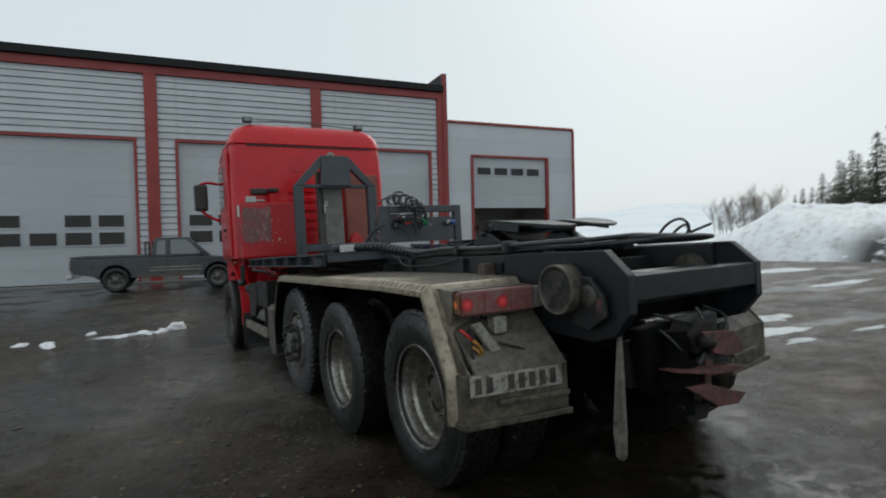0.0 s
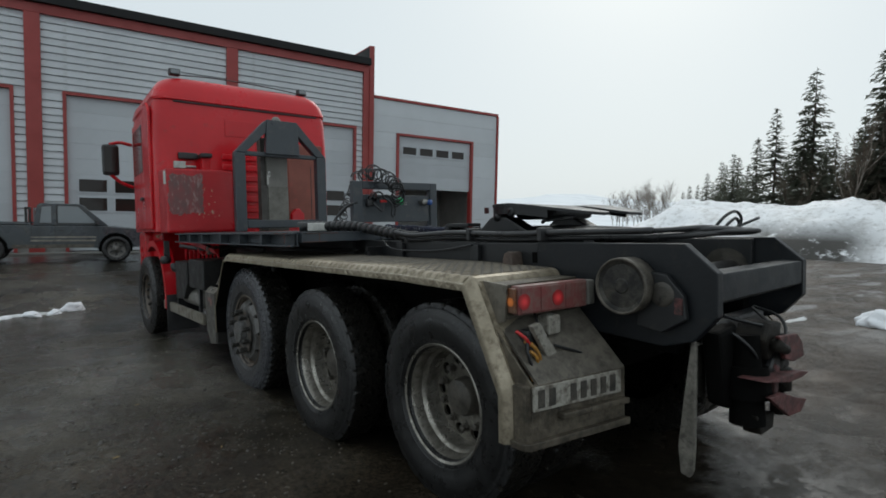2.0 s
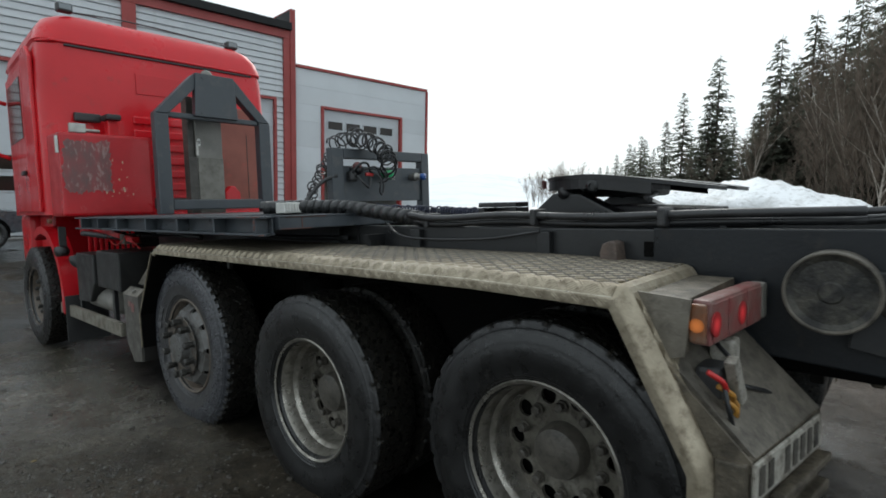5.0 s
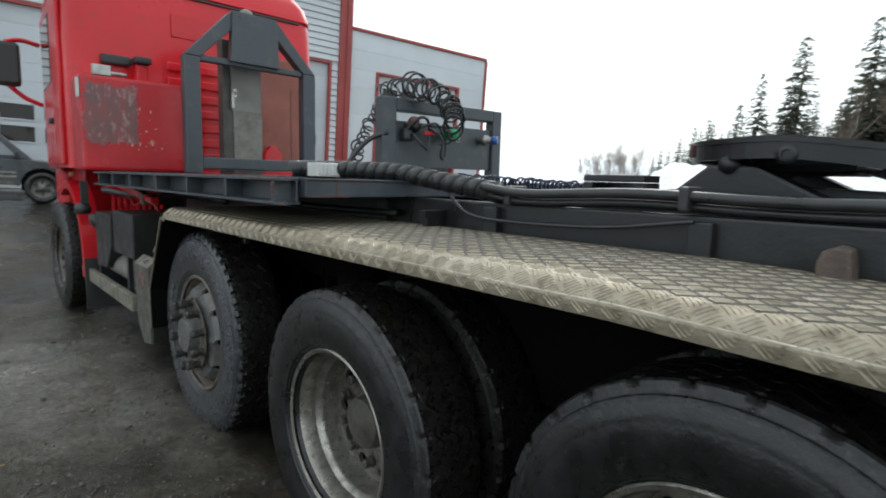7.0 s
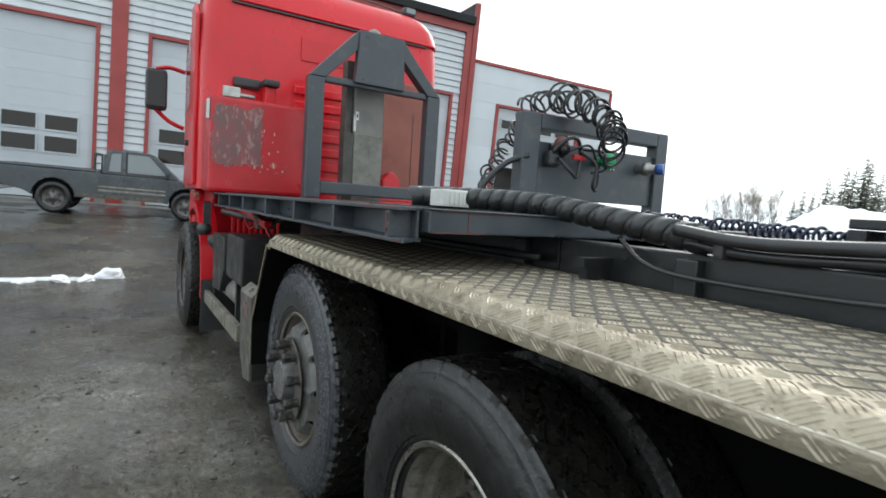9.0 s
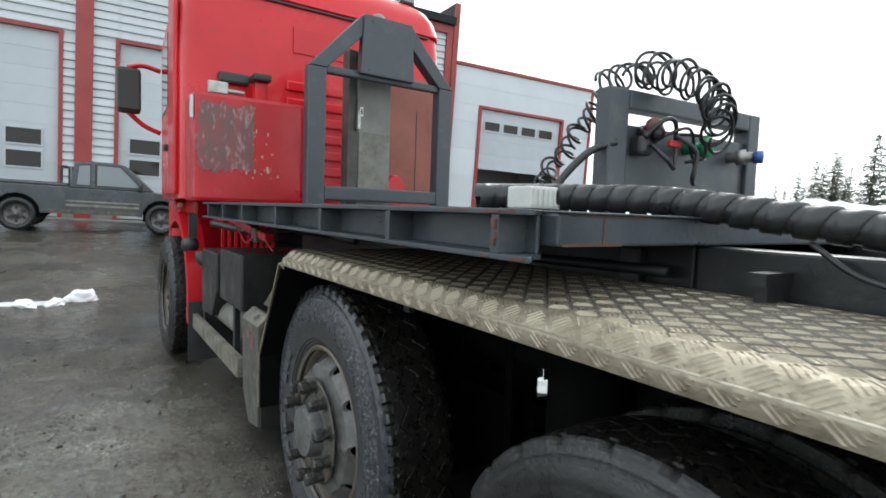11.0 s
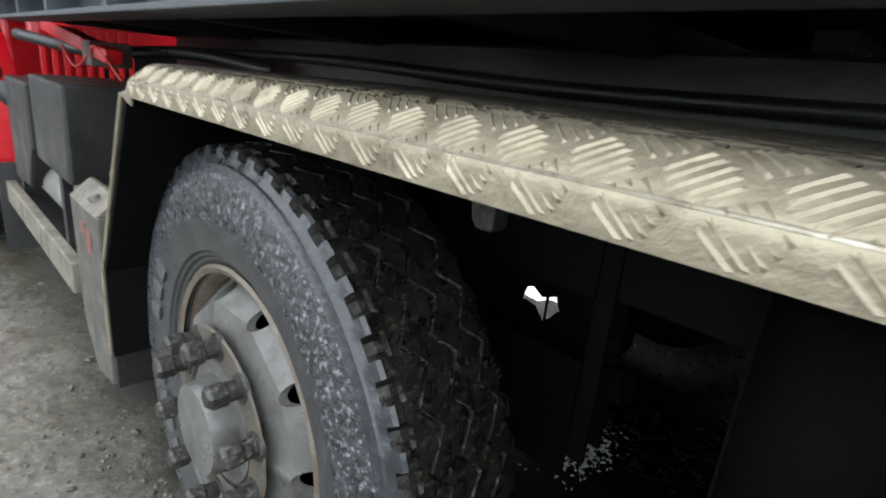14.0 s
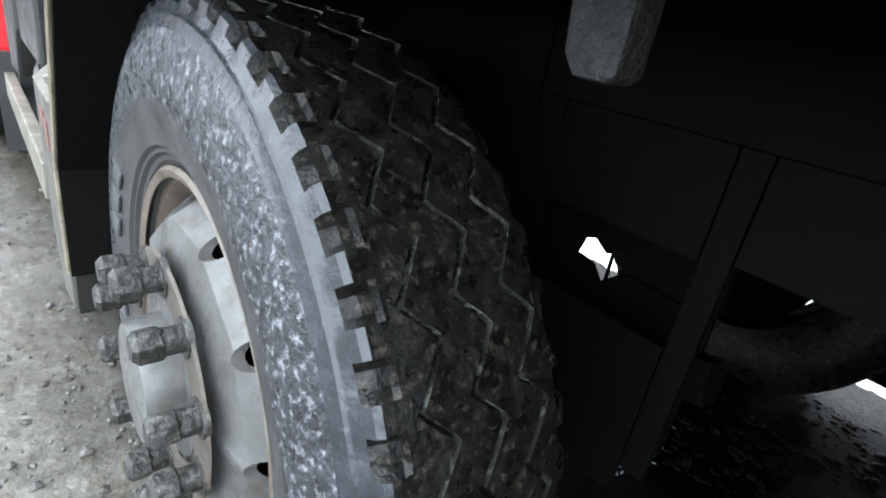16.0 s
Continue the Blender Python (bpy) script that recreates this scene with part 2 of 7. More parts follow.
def snow_material(name, dirty, clean=(0.78, 0.81, 0.85), earthy=0.0):
    m = bpy.data.materials.new(name)
    n, l, b = nodes_of(m)
    a, c, d = noise_node(n, l, 0.9, 9, 0.7), noise_node(n, l, 3.5, 8, 0.7), noise_node(n, l, 14, 6, 0.7)
    f1 = ramp_node(n, l, a.outputs[0], [(0.49, 0.0), (0.64, dirty)])
    f2 = ramp_node(n, l, c.outputs[0], [(0.52, 0.0), (0.66, dirty)])
    col = mix_node(n, l, f1.outputs[0], clean, (0.27, 0.25, 0.22))
    col = mix_node(n, l, f2.outputs[0], col, (0.17, 0.155, 0.135))
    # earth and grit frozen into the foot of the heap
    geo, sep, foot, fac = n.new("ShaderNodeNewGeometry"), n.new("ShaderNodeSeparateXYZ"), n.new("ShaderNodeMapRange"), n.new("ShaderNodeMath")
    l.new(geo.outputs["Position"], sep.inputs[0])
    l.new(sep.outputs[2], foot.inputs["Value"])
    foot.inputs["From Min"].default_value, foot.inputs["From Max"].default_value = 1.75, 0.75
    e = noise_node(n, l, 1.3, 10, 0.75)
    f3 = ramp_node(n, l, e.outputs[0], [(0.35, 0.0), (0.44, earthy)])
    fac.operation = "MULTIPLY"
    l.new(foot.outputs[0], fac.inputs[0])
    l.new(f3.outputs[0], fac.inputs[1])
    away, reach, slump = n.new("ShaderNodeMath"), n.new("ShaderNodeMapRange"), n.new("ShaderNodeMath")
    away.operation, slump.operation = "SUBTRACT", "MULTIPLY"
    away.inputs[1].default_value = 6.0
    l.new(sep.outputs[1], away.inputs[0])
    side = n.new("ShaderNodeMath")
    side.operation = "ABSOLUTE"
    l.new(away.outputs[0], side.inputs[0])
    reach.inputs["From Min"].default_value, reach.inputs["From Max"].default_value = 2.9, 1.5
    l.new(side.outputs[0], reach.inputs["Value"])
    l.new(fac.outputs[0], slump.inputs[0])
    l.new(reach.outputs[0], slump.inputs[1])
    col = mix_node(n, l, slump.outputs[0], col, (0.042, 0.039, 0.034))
    l.new(col, b.inputs["Base Color"])
    b.inputs["Roughness"].default_value = 0.6
    bp = n.new("ShaderNodeBump")
    bp.inputs["Strength"].default_value, bp.inputs["Distance"].default_value = 0.3, 0.05
    l.new(d.outputs[0], bp.inputs["Height"])
    l.new(bp.outputs[0], b.inputs["Normal"])
    return m


SNOW = snow_material("old_snow", 0.25, (0.84, 0.86, 0.89))
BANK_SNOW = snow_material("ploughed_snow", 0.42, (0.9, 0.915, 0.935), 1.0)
SLUSH = snow_material("grey_slush", 0.55, (0.6, 0.62, 0.63))


def yard_material():
    """Wet gravelly asphalt with brown grit, puddled hollows and thin ice; clean snow away from the yard."""
    m = bpy.data.materials.new("wet_yard")
    n, l, b = nodes_of(m)

    def math_node(op, a, c):
        q = n.new("ShaderNodeMath")
        q.operation = op
        for k, v in ((0, a), (1, c)):
            if isinstance(v, (int, float)):
                q.inputs[k].default_value = v
            else:
                l.new(v, q.inputs[k])
        return q.outputs[0]

    def span(source, lo, hi):
        q = n.new("ShaderNodeMapRange")
        q.inputs["From Min"].default_value, q.inputs["From Max"].default_value = lo, hi
        l.new(source, q.inputs["Value"])
        return q.outputs[0]
    sep, geo = n.new("ShaderNodeSeparateXYZ"), n.new("ShaderNodeNewGeometry")
    l.new(geo.outputs["Position"], sep.inputs[0])
    big, mid = noise_node(n, l, 0.42, 5, 0.6).outputs[0], noise_node(n, l, 1.7, 9, 0.72).outputs[0]
    lump, grit, fine = noise_node(n, l, 9, 8, 0.72).outputs[0], noise_node(n, l, 42, 8, 0.78).outputs[0], noise_node(n, l, 170, 3, 0.6).outputs[0]
    streak = noise_node(n, l, 0.8, 9, 0.72, "Object", (0.35, 1.6, 1)).outputs[0]
    cells = n.new("ShaderNodeTexVoronoi")
    cells.inputs["Scale"].default_value = 75
    tc = n.new("ShaderNodeTexCoord")
    l.new(tc.outputs["Object"], cells.inputs["Vector"])
    # dark wet asphalt, browner where grit and litter gather
    col = mix_node(n, l, ramp_node(n, l, mid, [(0.36, 0.0), (0.64, 1.0)]).outputs[0], (0.009, 0.0078, 0.0055), (0.036, 0.029, 0.0195))
    # pale litter and specks are kept out from under the truck, for its shade
    west_side = span(sep.outputs[0], -0.6, -1.1)
    litter = ramp_node(n, l, math_node("ADD", math_node("MULTIPLY", big, 0.6), math_node("MULTIPLY", lump, 0.4)), [(0.45, 0.0), (0.55, 1.0)]).outputs[0]
    speck = ramp_node(n, l, grit, [(0.45, 0.0), (0.58, 1.0)]).outputs[0]
    litter = math_node("MULTIPLY", litter, west_side)
    col = mix_node(n, l, math_node("MULTIPLY", litter, speck), col, (0.13, 0.096, 0.063))
    col = mix_node(n, l, math_node("MULTIPLY", speck, math_node("MULTIPLY", math_node("ADD", west_side, 0.25), 0.35)), col, (0.058, 0.046, 0.034))
    col = mix_node(n, l, ramp_node(n, l, fine, [(0.38, 0.45), (0.52, 0.0)]).outputs[0], col, (0.009, 0.0085, 0.0075))
    stones = math_node("MULTIPLY", ramp_node(n, l, cells.outputs["Distance"], [(0.16, 1.0), (0.24, 0.0)]).outputs[0], ramp_node(n, l, cells.outputs["Color"], [(0.76, 0.0), (0.82, 0.5)]).outputs[0])
    col = mix_node(n, l, stones, col, (0.12, 0.105, 0.083))
    # pale wet film west of the truck's front half, sheen put in its colour, broken by dark grit
    edge_y = math_node("ADD", sep.outputs[1], math_node("MULTIPLY", mid, 4.0))
    pale_film = math_node("MULTIPLY", span(edge_y, 2.7, 6.0), span(sep.outputs[0], -0.75, -1.35))
    pale_film = math_node("MULTIPLY", pale_film, math_node("ADD", 0.42, math_node("MULTIPLY", span(sep.outputs[0], -3.4, -1.7), 0.58)))
    pale_film = math_node("MULTIPLY", pale_film, math_node("ADD", 0.5, math_node("MULTIPLY", span(edge_y, 9.5, 7.0), 0.5)))
    pale_film = math_node("MULTIPLY", pale_film, ramp_node(n, l, grit, [(0.34, 0.7), (0.56, 1.0)]).outputs[0])
    patch = noise_node(n, l, 0.95, 6, 0.6, "Object", (1.0, 0.8, 1)).outputs[0]
    pale_film = math_node("MULTIPLY", pale_film, ramp_node(n, l, patch, [(0.4, 0.55), (0.57, 1.0)]).outputs[0])
    wave = noise_node(n, l, 34, 4, 0.62, "Object", (1.0, 0.55, 1)).outputs[0]
    pale_film_col = mix_node(n, l, ramp_node(n, l, mid, [(0.4, 0.0), (0.6, 1.0)]).outputs[0], (0.125, 0.112, 0.083), (0.25, 0.23, 0.185))
    # water ripples and glints painted as dark and pale flecks
    pale_film_col = mix_node(n, l, ramp_node(n, l, wave, [(0.38, 0.7), (0.48, 0.0)]).outputs[0], pale_film_col, (0.04, 0.036, 0.028))
    flecks = math_node("MULTIPLY", ramp_node(n, l, wave, [(0.57, 0.0), (0.63, 0.75)]).outputs[0], ramp_node(n, l, mid, [(0.5, 0.4), (0.6, 1.0)]).outputs[0])
    pale_film_col = mix_node(n, l, flecks, pale_film_col, (0.46, 0.455, 0.435))
    col = mix_node(n, l, math_node("MULTIPLY", pale_film, 0.78), col, pale_film_col)
    # dark trodden mud in ragged drifts
    drift = noise_node(n, l, 1.25, 9, 0.68).outputs[0]
    trod = math_node("MULTIPLY", ramp_node(n, l, drift, [(0.53, 0.0), (0.6, 0.6)]).outputs[0], west_side)
    col = mix_node(n, l, math_node("MULTIPLY", trod, ramp_node(n, l, grit, [(0.36, 0.5), (0.55, 1.0)]).outputs[0]), col, (0.014, 0.0122, 0.0095))
    clump = noise_node(n, l, 16, 6, 0.66).outputs[0]
    col = mix_node(n, l, ramp_node(n, l, clump, [(0.6, 0.0), (0.66, 0.45)]).outputs[0], col, (0.03, 0.0265, 0.02))
    # broad wet patches, dark and smooth, with drier gritty ground between
    pool = noise_node(n, l, 0.62, 6, 0.62, "Object", (1.0, 0.75, 1)).outputs[0]
    pool = math_node("MULTIPLY", ramp_node(n, l, pool, [(0.44, 0.0), (0.5, 1.0)]).outputs[0], span(sep.outputs[0], 3.0, 0.4))
    pool = math_node("MULTIPLY", pool, ramp_node(n, l, lump, [(0.4, 0.55), (0.55, 1.0)]).outputs[0])
    pool = math_node("MULTIPLY", pool, math_node("SUBTRACT", 1.0, math_node("MULTIPLY", pale_film, 0.3)))
    col = mix_node(n, l, math_node("MULTIPLY", math_node("MULTIPLY", pool, 0.6), math_node("SUBTRACT", 1.0, pale_film)), col, (0.0105, 0.0088, 0.0064))
    # brown mud east of the truck
    east = span(sep.outputs[0], 0.2, 2.8)
    mud = math_node("MULTIPLY", east, ramp_node(n, l, streak, [(0.4, 0.15), (0.56, 1.0)]).outputs[0])
    col = mix_node(n, l, mud, col, mix_node(n, l, speck, (0.045, 0.031, 0.0215), (0.11, 0.077, 0.053)))
    # shade under the parked truck, painted as a ragged near-black patch
    under_shade = math_node("ADD", math_node("ABSOLUTE", math_node("SUBTRACT", sep.outputs[0], 0.3), 0.0), math_node("MULTIPLY", math_node("SUBTRACT", mid, 0.5), 0.6))
    under_shade = math_node("MULTIPLY", span(under_shade, 1.45, 1.15), math_node("MULTIPLY", span(sep.outputs[1], 0.2, 1.3), span(sep.outputs[1], 5.6, 4.6)))
    col = mix_node(n, l, math_node("MULTIPLY", under_shade, 0.985), col, (0.0028, 0.0027, 0.0025))
    # thin ice and slush farther out
    icy = noise_node(n, l, 0.75, 6, 0.6, "Object", (0.4, 1.4, 1)).outputs[0]
    ice = math_node("MULTIPLY", span(sep.outputs[0], 3.5, 6.5), ramp_node(n, l, icy, [(0.53, 0.0), (0.6, 0.42)]).outputs[0])
    col = mix_node(n, l, ice, col, (0.42, 0.43, 0.44))
    # snow-covered fields beyond the yard
    far = n.new("ShaderNodeVectorMath")
    far.operation = "LENGTH"
    l.new(geo.outputs["Position"], far.inputs[0])
    edge = span(far.outputs["Value"], 31.0, 36.0)
    col = mix_node(n, l, edge, col, (0.74, 0.77, 0.81))
    l.new(col, b.inputs["Base Color"])
    # hollows hold water: smoother there, rough and gritty elsewhere
    wet = math_node("ADD", math_node("MULTIPLY", big, 0.22), math_node("ADD", math_node("MULTIPLY", mid, 0.43), math_node("MULTIPLY", lump, 0.35)))
    dry = ramp_node(n, l, wet, [(0.42, 0.3), (0.54, 1.0)]).outputs[0]
    ro = ramp_node(n, l, dry, [(0.3, 0.16), (0.6, 0.28), (1.0, 0.5)]).outputs[0]
    ro = mix_node(n, l, math_node("MULTIPLY", speck, 0.5), ro, (0.5, 0.5, 0.5))
    ro = mix_node(n, l, mud, ro, (0.45, 0.45, 0.45))
    ro = mix_node(n, l, pool, ro, (0.1, 0.1, 0.1))
    ro = mix_node(n, l, under_shade, ro, (0.55, 0.55, 0.55))
    ro = mix_node(n, l, edge, ro, (0.7, 0.7, 0.7))
    l.new(ro, b.inputs["Roughness"])
    gloss = ramp_node(n, l, wet, [(0.4, 0.3), (0.47, 0.11), (0.6, 0.04)]).outputs[0]
    gloss = mix_node(n, l, pool, gloss, (0.32, 0.32, 0.32))
    gloss = mix_node(n, l, math_node("MULTIPLY", math_node("MULTIPLY", litter, 0.8), math_node("SUBTRACT", 1.0, math_node("MULTIPLY", pool, 0.7))), gloss, (0.06, 0.06, 0.06))
    gloss = mix_node(n, l, ramp_node(n, l, east, [(0.0, 0.0), (0.25, 0.8)]).outputs[0], gloss, (0.3, 0.3, 0.3))
    gloss = mix_node(n, l, math_node("MULTIPLY", under_shade, 0.96), gloss, (0.08, 0.08, 0.08))
    gloss = mix_node(n, l, math_node("MULTIPLY", pale_film, 0.8), gloss, (0.75, 0.75, 0.75))
    scuffed = math_node("MAXIMUM", math_node("ADD", math_node("MULTIPLY", span(sep.outputs[1], 1.0, 4.0), 0.65), 0.35), span(sep.outputs[0], -0.4, 0.6))
    gloss = mix_node(n, l, scuffed, (0.02, 0.02, 0.02), gloss)
    l.new(gloss, b.inputs["Specular IOR Level"])
    film = math_node("MULTIPLY", ramp_node(n, l, wet, [(0.42, 0.95), (0.58, 0.45)]).outputs[0], math_node("MULTIPLY", math_node("SUBTRACT", 1.0, edge), math_node("SUBTRACT", 1.0, math_node("MULTIPLY", under_shade, 0.97))))
    film = math_node("MULTIPLY", film, math_node("ADD", math_node("MULTIPLY", math_node("SUBTRACT", 1.0, east), math_node("ADD", 0.01, math_node("MULTIPLY", span(sep.outputs[1], 4.0, 9.0), 0.09))), math_node("ADD", math_node("MULTIPLY", pale_film, 1.0), 0.015)))
    l.new(math_node("MULTIPLY", film, math_node("SUBTRACT", 1.0, math_node("MAXIMUM", math_node("MULTIPLY", pool, math_node("SUBTRACT", 1.0, pale_film)), math_node("MULTIPLY", litter, 0.8)))), b.inputs["Coat Weight"])
    b.inputs["Coat Roughness"].default_value, b.inputs["Coat IOR"].default_value = 0.08, 1.5
    ripple = n.new("ShaderNodeBump")
    ripple.inputs["Strength"].default_value, ripple.inputs["Distance"].default_value = 0.6, 0.035
    l.new(math_node("ADD", lump, math_node("ADD", math_node("MULTIPLY", mid, 0.8), math_node("MULTIPLY", clump, 0.6))), ripple.inputs["Height"])
    l.new(ripple.outputs[0], b.inputs["Coat Normal"])
    relief = math_node("ADD", math_node("MULTIPLY", mid, 1.3), math_node("ADD", math_node("MULTIPLY", lump, 0.9), math_node("MULTIPLY", grit, 0.3)))
    bp = n.new("ShaderNodeBump")
    bp.inputs["Distance"].default_value = 0.09
    l.new(math_node("MULTIPLY", math_node("MULTIPLY", dry, math_node("SUBTRACT", 1.0, math_node("MULTIPLY", pool, 0.86))), math_node("SUBTRACT", 1.0, math_node("MULTIPLY", pale_film, 0.65))), bp.inputs["Strength"])
    l.new(relief, bp.inputs["Height"])
    l.new(bp.outputs[0], b.inputs["Normal"])
    return m


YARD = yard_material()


# ---- building helpers ----
def part(name, bm, material, parent=None, label="", smooth=False):
    """Links a bmesh as one mesh object under a thing or a part."""
    me = bpy.data.meshes.new(name)
    bm.to_mesh(me)
    bm.free()
    return part_of(name, me, material, parent, label, smooth)


def part_of(name, me, material, parent=None, label="", smooth=False):
    if material and not me.materials:
        me.materials.append(material)
    if smooth:
        me.shade_smooth()
    ob = new(name, me)
    if parent:
        ob.parent = parent
    if label:
        ob["label"] = label
    return ob


def thing(name, label, category, group="", kind="", matrix=None):
    ob = new(name)
    ob.empty_display_size = 0.2
    if matrix is not None:
        ob.matrix_world = matrix
    return tagged(ob, label, category, group, kind)


def box(bm, x0, x1, y0, y1, z0, z1, bevel=0.0):
    m = Matrix.LocRotScale(((x0 + x1) / 2, (y0 + y1) / 2, (z0 + z1) / 2), None, (abs(x1 - x0), abs(y1 - y0), abs(z1 - z0)))
    vs = bmesh.ops.create_cube(bm, size=1, matrix=m)["verts"]
    if bevel:
        es = list({e for v in vs for e in v.link_edges})
        bmesh.ops.bevel(bm, geom=es, offset=bevel, segments=2, affect="EDGES", profile=0.6)


def boxes(*rows, bevel=0.0):
    bm = bmesh.new()
    for r in rows:
        box(bm, *r, bevel=bevel)
    return bm


def prism(bm, outline, axis, a, b, bevel=0.0):
    """Extrudes a closed outline along an axis. outline: pairs in the other two axes, in x, y, z order."""
    def put(p, d):
        return {"x": (d, *p), "y": (p[0], d, p[1]), "z": (*p, d)}[axis]
    lo, hi = [bm.verts.new(put(p, a)) for p in outline], [bm.verts.new(put(p, b)) for p in outline]
    fs = [bm.faces.new(lo), bm.faces.new(hi)]
    for i in range(len(lo)):
        j = (i + 1) % len(lo)
        fs.append(bm.faces.new((lo[i], lo[j], hi[j], hi[i])))
    bmesh.ops.recalc_face_normals(bm, faces=fs)
    if bevel:
        bmesh.ops.bevel(bm, geom=list({e for f in fs for e in f.edges}), offset=bevel, segments=2, affect="EDGES", profile=0.6)
    return bm


def cyl(bm, start, end, r, r2=None, n=20, caps=True):
    a, b = Vector(start), Vector(end)
    m = Matrix.Translation((a + b) / 2) @ (b - a).to_track_quat("Z", "Y").to_matrix().to_4x4()
    bmesh.ops.create_cone(bm, cap_ends=caps, segments=n, radius1=r, radius2=r if r2 is None else r2, depth=(b - a).length, matrix=m)
    return bm


def tube(bm, pts, r, n=8):
    """A round hose or bar swept along points; r may be a list."""
    pts = [Vector(p) for p in pts]
    rings, up = [], Vector((0.13, 0.31, 0.94))
    for i, p in enumerate(pts):
        d = (pts[min(i + 1, len(pts) - 1)] - pts[max(i - 1, 0)]).normalized()
        side = d.cross(up)
        if side.length < 0.05:
            side = d.cross(Vector((1, 0, 0)))
        side.normalize()
        up = side.cross(d).normalized()
        rr = r[i] if isinstance(r, (list, tuple)) else r
        rings.append([bm.verts.new(p + rr * (math.cos(a) * side + math.sin(a) * up)) for a in (2 * math.pi * k / n for k in range(n))])
    for u, v in zip(rings, rings[1:]):
        for k in range(n):
            bm.faces.new((u[k], u[(k + 1) % n], v[(k + 1) % n], v[k]))
    bm.faces.new(rings[0][::-1])
    bm.faces.new(rings[-1])
    return bm


def spline(ctrl, steps=10):
    """Points of a smooth curve through the control points."""
    c = [Vector(p) for p in ctrl]
    c = [2 * c[0] - c[1], *c, 2 * c[-1] - c[-2]]
    out = []
    for p0, p1, p2, p3 in zip(c, c[1:], c[2:], c[3:]):
        for k in range(steps):
            t = k / steps
            out.append(0.5 * (2 * p1 + (p2 - p0) * t + (2 * p0 - 5 * p1 + 4 * p2 - p3) * t * t + (3 * p1 - p0 - 3 * p2 + p3) * t ** 3))
    return [*out, c[-2]]


def lathe(bm, profile, n=48, a0=0.0, a1=2 * math.pi):
    """Turns pairs (inward, radius) round the x axis."""
    full = abs(a1 - a0 - 2 * math.pi) < 1e-6
    rows = []
    for k in range(n if full else n + 1):
        a = a0 + (a1 - a0) * k / n
        rows.append([bm.verts.new((x, r * math.cos(a), r * math.sin(a))) for x, r in profile])
    for i in range(n):
        u, v = rows[i], rows[(i + 1) % len(rows)]
        for j in range(len(profile) - 1):
            bm.faces.new((u[j], u[j + 1], v[j + 1], v[j]))
    return bm


def mesh_from(name, verts, faces, material, smooth=False):
    me = bpy.data.meshes.new(name)
    me.from_pydata(verts, [], faces)
    me.materials.append(material)
    if smooth:
        me.shade_smooth()
    me.update()
    return me


def fall(d, inner, outer):
    t = min(1.0, max(0.0, (d - inner) / (outer - inner)))
    return 1 - t * t * (3 - 2 * t)


def ground_height(x, y):
    """The yard dips a little where the truck stands."""
    wx, wy = fall(abs(x), 3.2, 8.0), fall(abs(y - 1.8), 5.4, 10.5)
    z = wx * wy * (0.02 * x - 0.038 * y)
    d = math.hypot(x, y)
    z += 0.012 * fall(d, 14, 30) * (noise.noise((x * 0.7, y * 0.7, 0.3)) - 0.3)
    z += 0.016 * fall(d, 9, 20) * noise.fractal((x * 1.6, y * 1.6, 7.3), 0.8, 2.0, 4)
    return z - 5.0 * (1 - fall(d, 60, 400))


def each(name, rows, material, parent, label="", bevel=0.0):
    """One part for every box."""
    for r in rows:
        part(name, boxes(r, bevel=bevel), material, parent, label)


def glow(name, colour, strength, radius):
    """Lens over a weak bulb: emission fades with the distance from the object's middle."""
    m = bpy.data.materials.new(name)
    n, l, b = nodes_of(m)
    b.inputs["Base Color"].default_value = (*(0.5 * c for c in colour), 1)
    b.inputs["Emission Color"].default_value = (*colour, 1)
    tc, ln, mr = n.new("ShaderNodeTexCoord"), n.new("ShaderNodeVectorMath"), n.new("ShaderNodeMapRange")
    ln.operation, mr.interpolation_type = "LENGTH", "SMOOTHSTEP"
    mr.inputs["From Min"].default_value, mr.inputs["From Max"].default_value = 0.0, radius
    mr.inputs["To Min"].default_value, mr.inputs["To Max"].default_value = strength, 0.0
    l.new(tc.outputs["Object"], ln.inputs[0])
    l.new(ln.outputs["Value"], mr.inputs["Value"])
    l.new(mr.outputs[0], b.inputs["Emission Strength"])
    b.inputs["Roughness"].default_value = 0.35
    return m


LIT_RED, LIT_AMBER = glow("lit_red_lamp", (0.6, 0.04, 0.045), 0.4, 0.034), glow("lit_amber_lamp", (0.75, 0.22, 0.05), 0.3, 0.03)


# ---- ground ----
def axis_lines(lo, hi, step, reach):
    inner = list(np.arange(lo, hi + step / 2, step))
    outer, d = [], step
    while not outer or outer[-1] < reach:
        d *= 1.09
        outer.append((outer[-1] if outer else 0) + d)
    return [lo - o for o in reversed(outer)] + inner + [hi + o for o in outer]


def ground_sheet():
    xs, ys = axis_lines(-6, 6, 0.07, 3500), axis_lines(-4, 10, 0.07, 3500)
    verts = [(x, y, ground_height(x, y)) for y in ys for x in xs]
    w = len(xs)
    faces = [(j * w + i, j * w + i + 1, (j + 1) * w + i + 1, (j + 1) * w + i) for j in range(len(ys) - 1) for i in range(w - 1)]
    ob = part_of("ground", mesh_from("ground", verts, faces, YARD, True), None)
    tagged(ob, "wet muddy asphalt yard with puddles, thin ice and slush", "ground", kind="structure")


ground_sheet()


# ---- workshop: local x along the facade, y into the building ----
FACADE = pose(15.44, 18.06, 0, 0, 0, -6.378)
PILASTERS = (-29.52, -23.48, -17.44, -11.38, -5.74)
CLAD_TOP, GATE_TOP, EAVE = 7.66, 5.24, 8.22

hall = thing("workshop_hall", "grey clad workshop hall with red steel trim and black eaves", "building", matrix=FACADE)


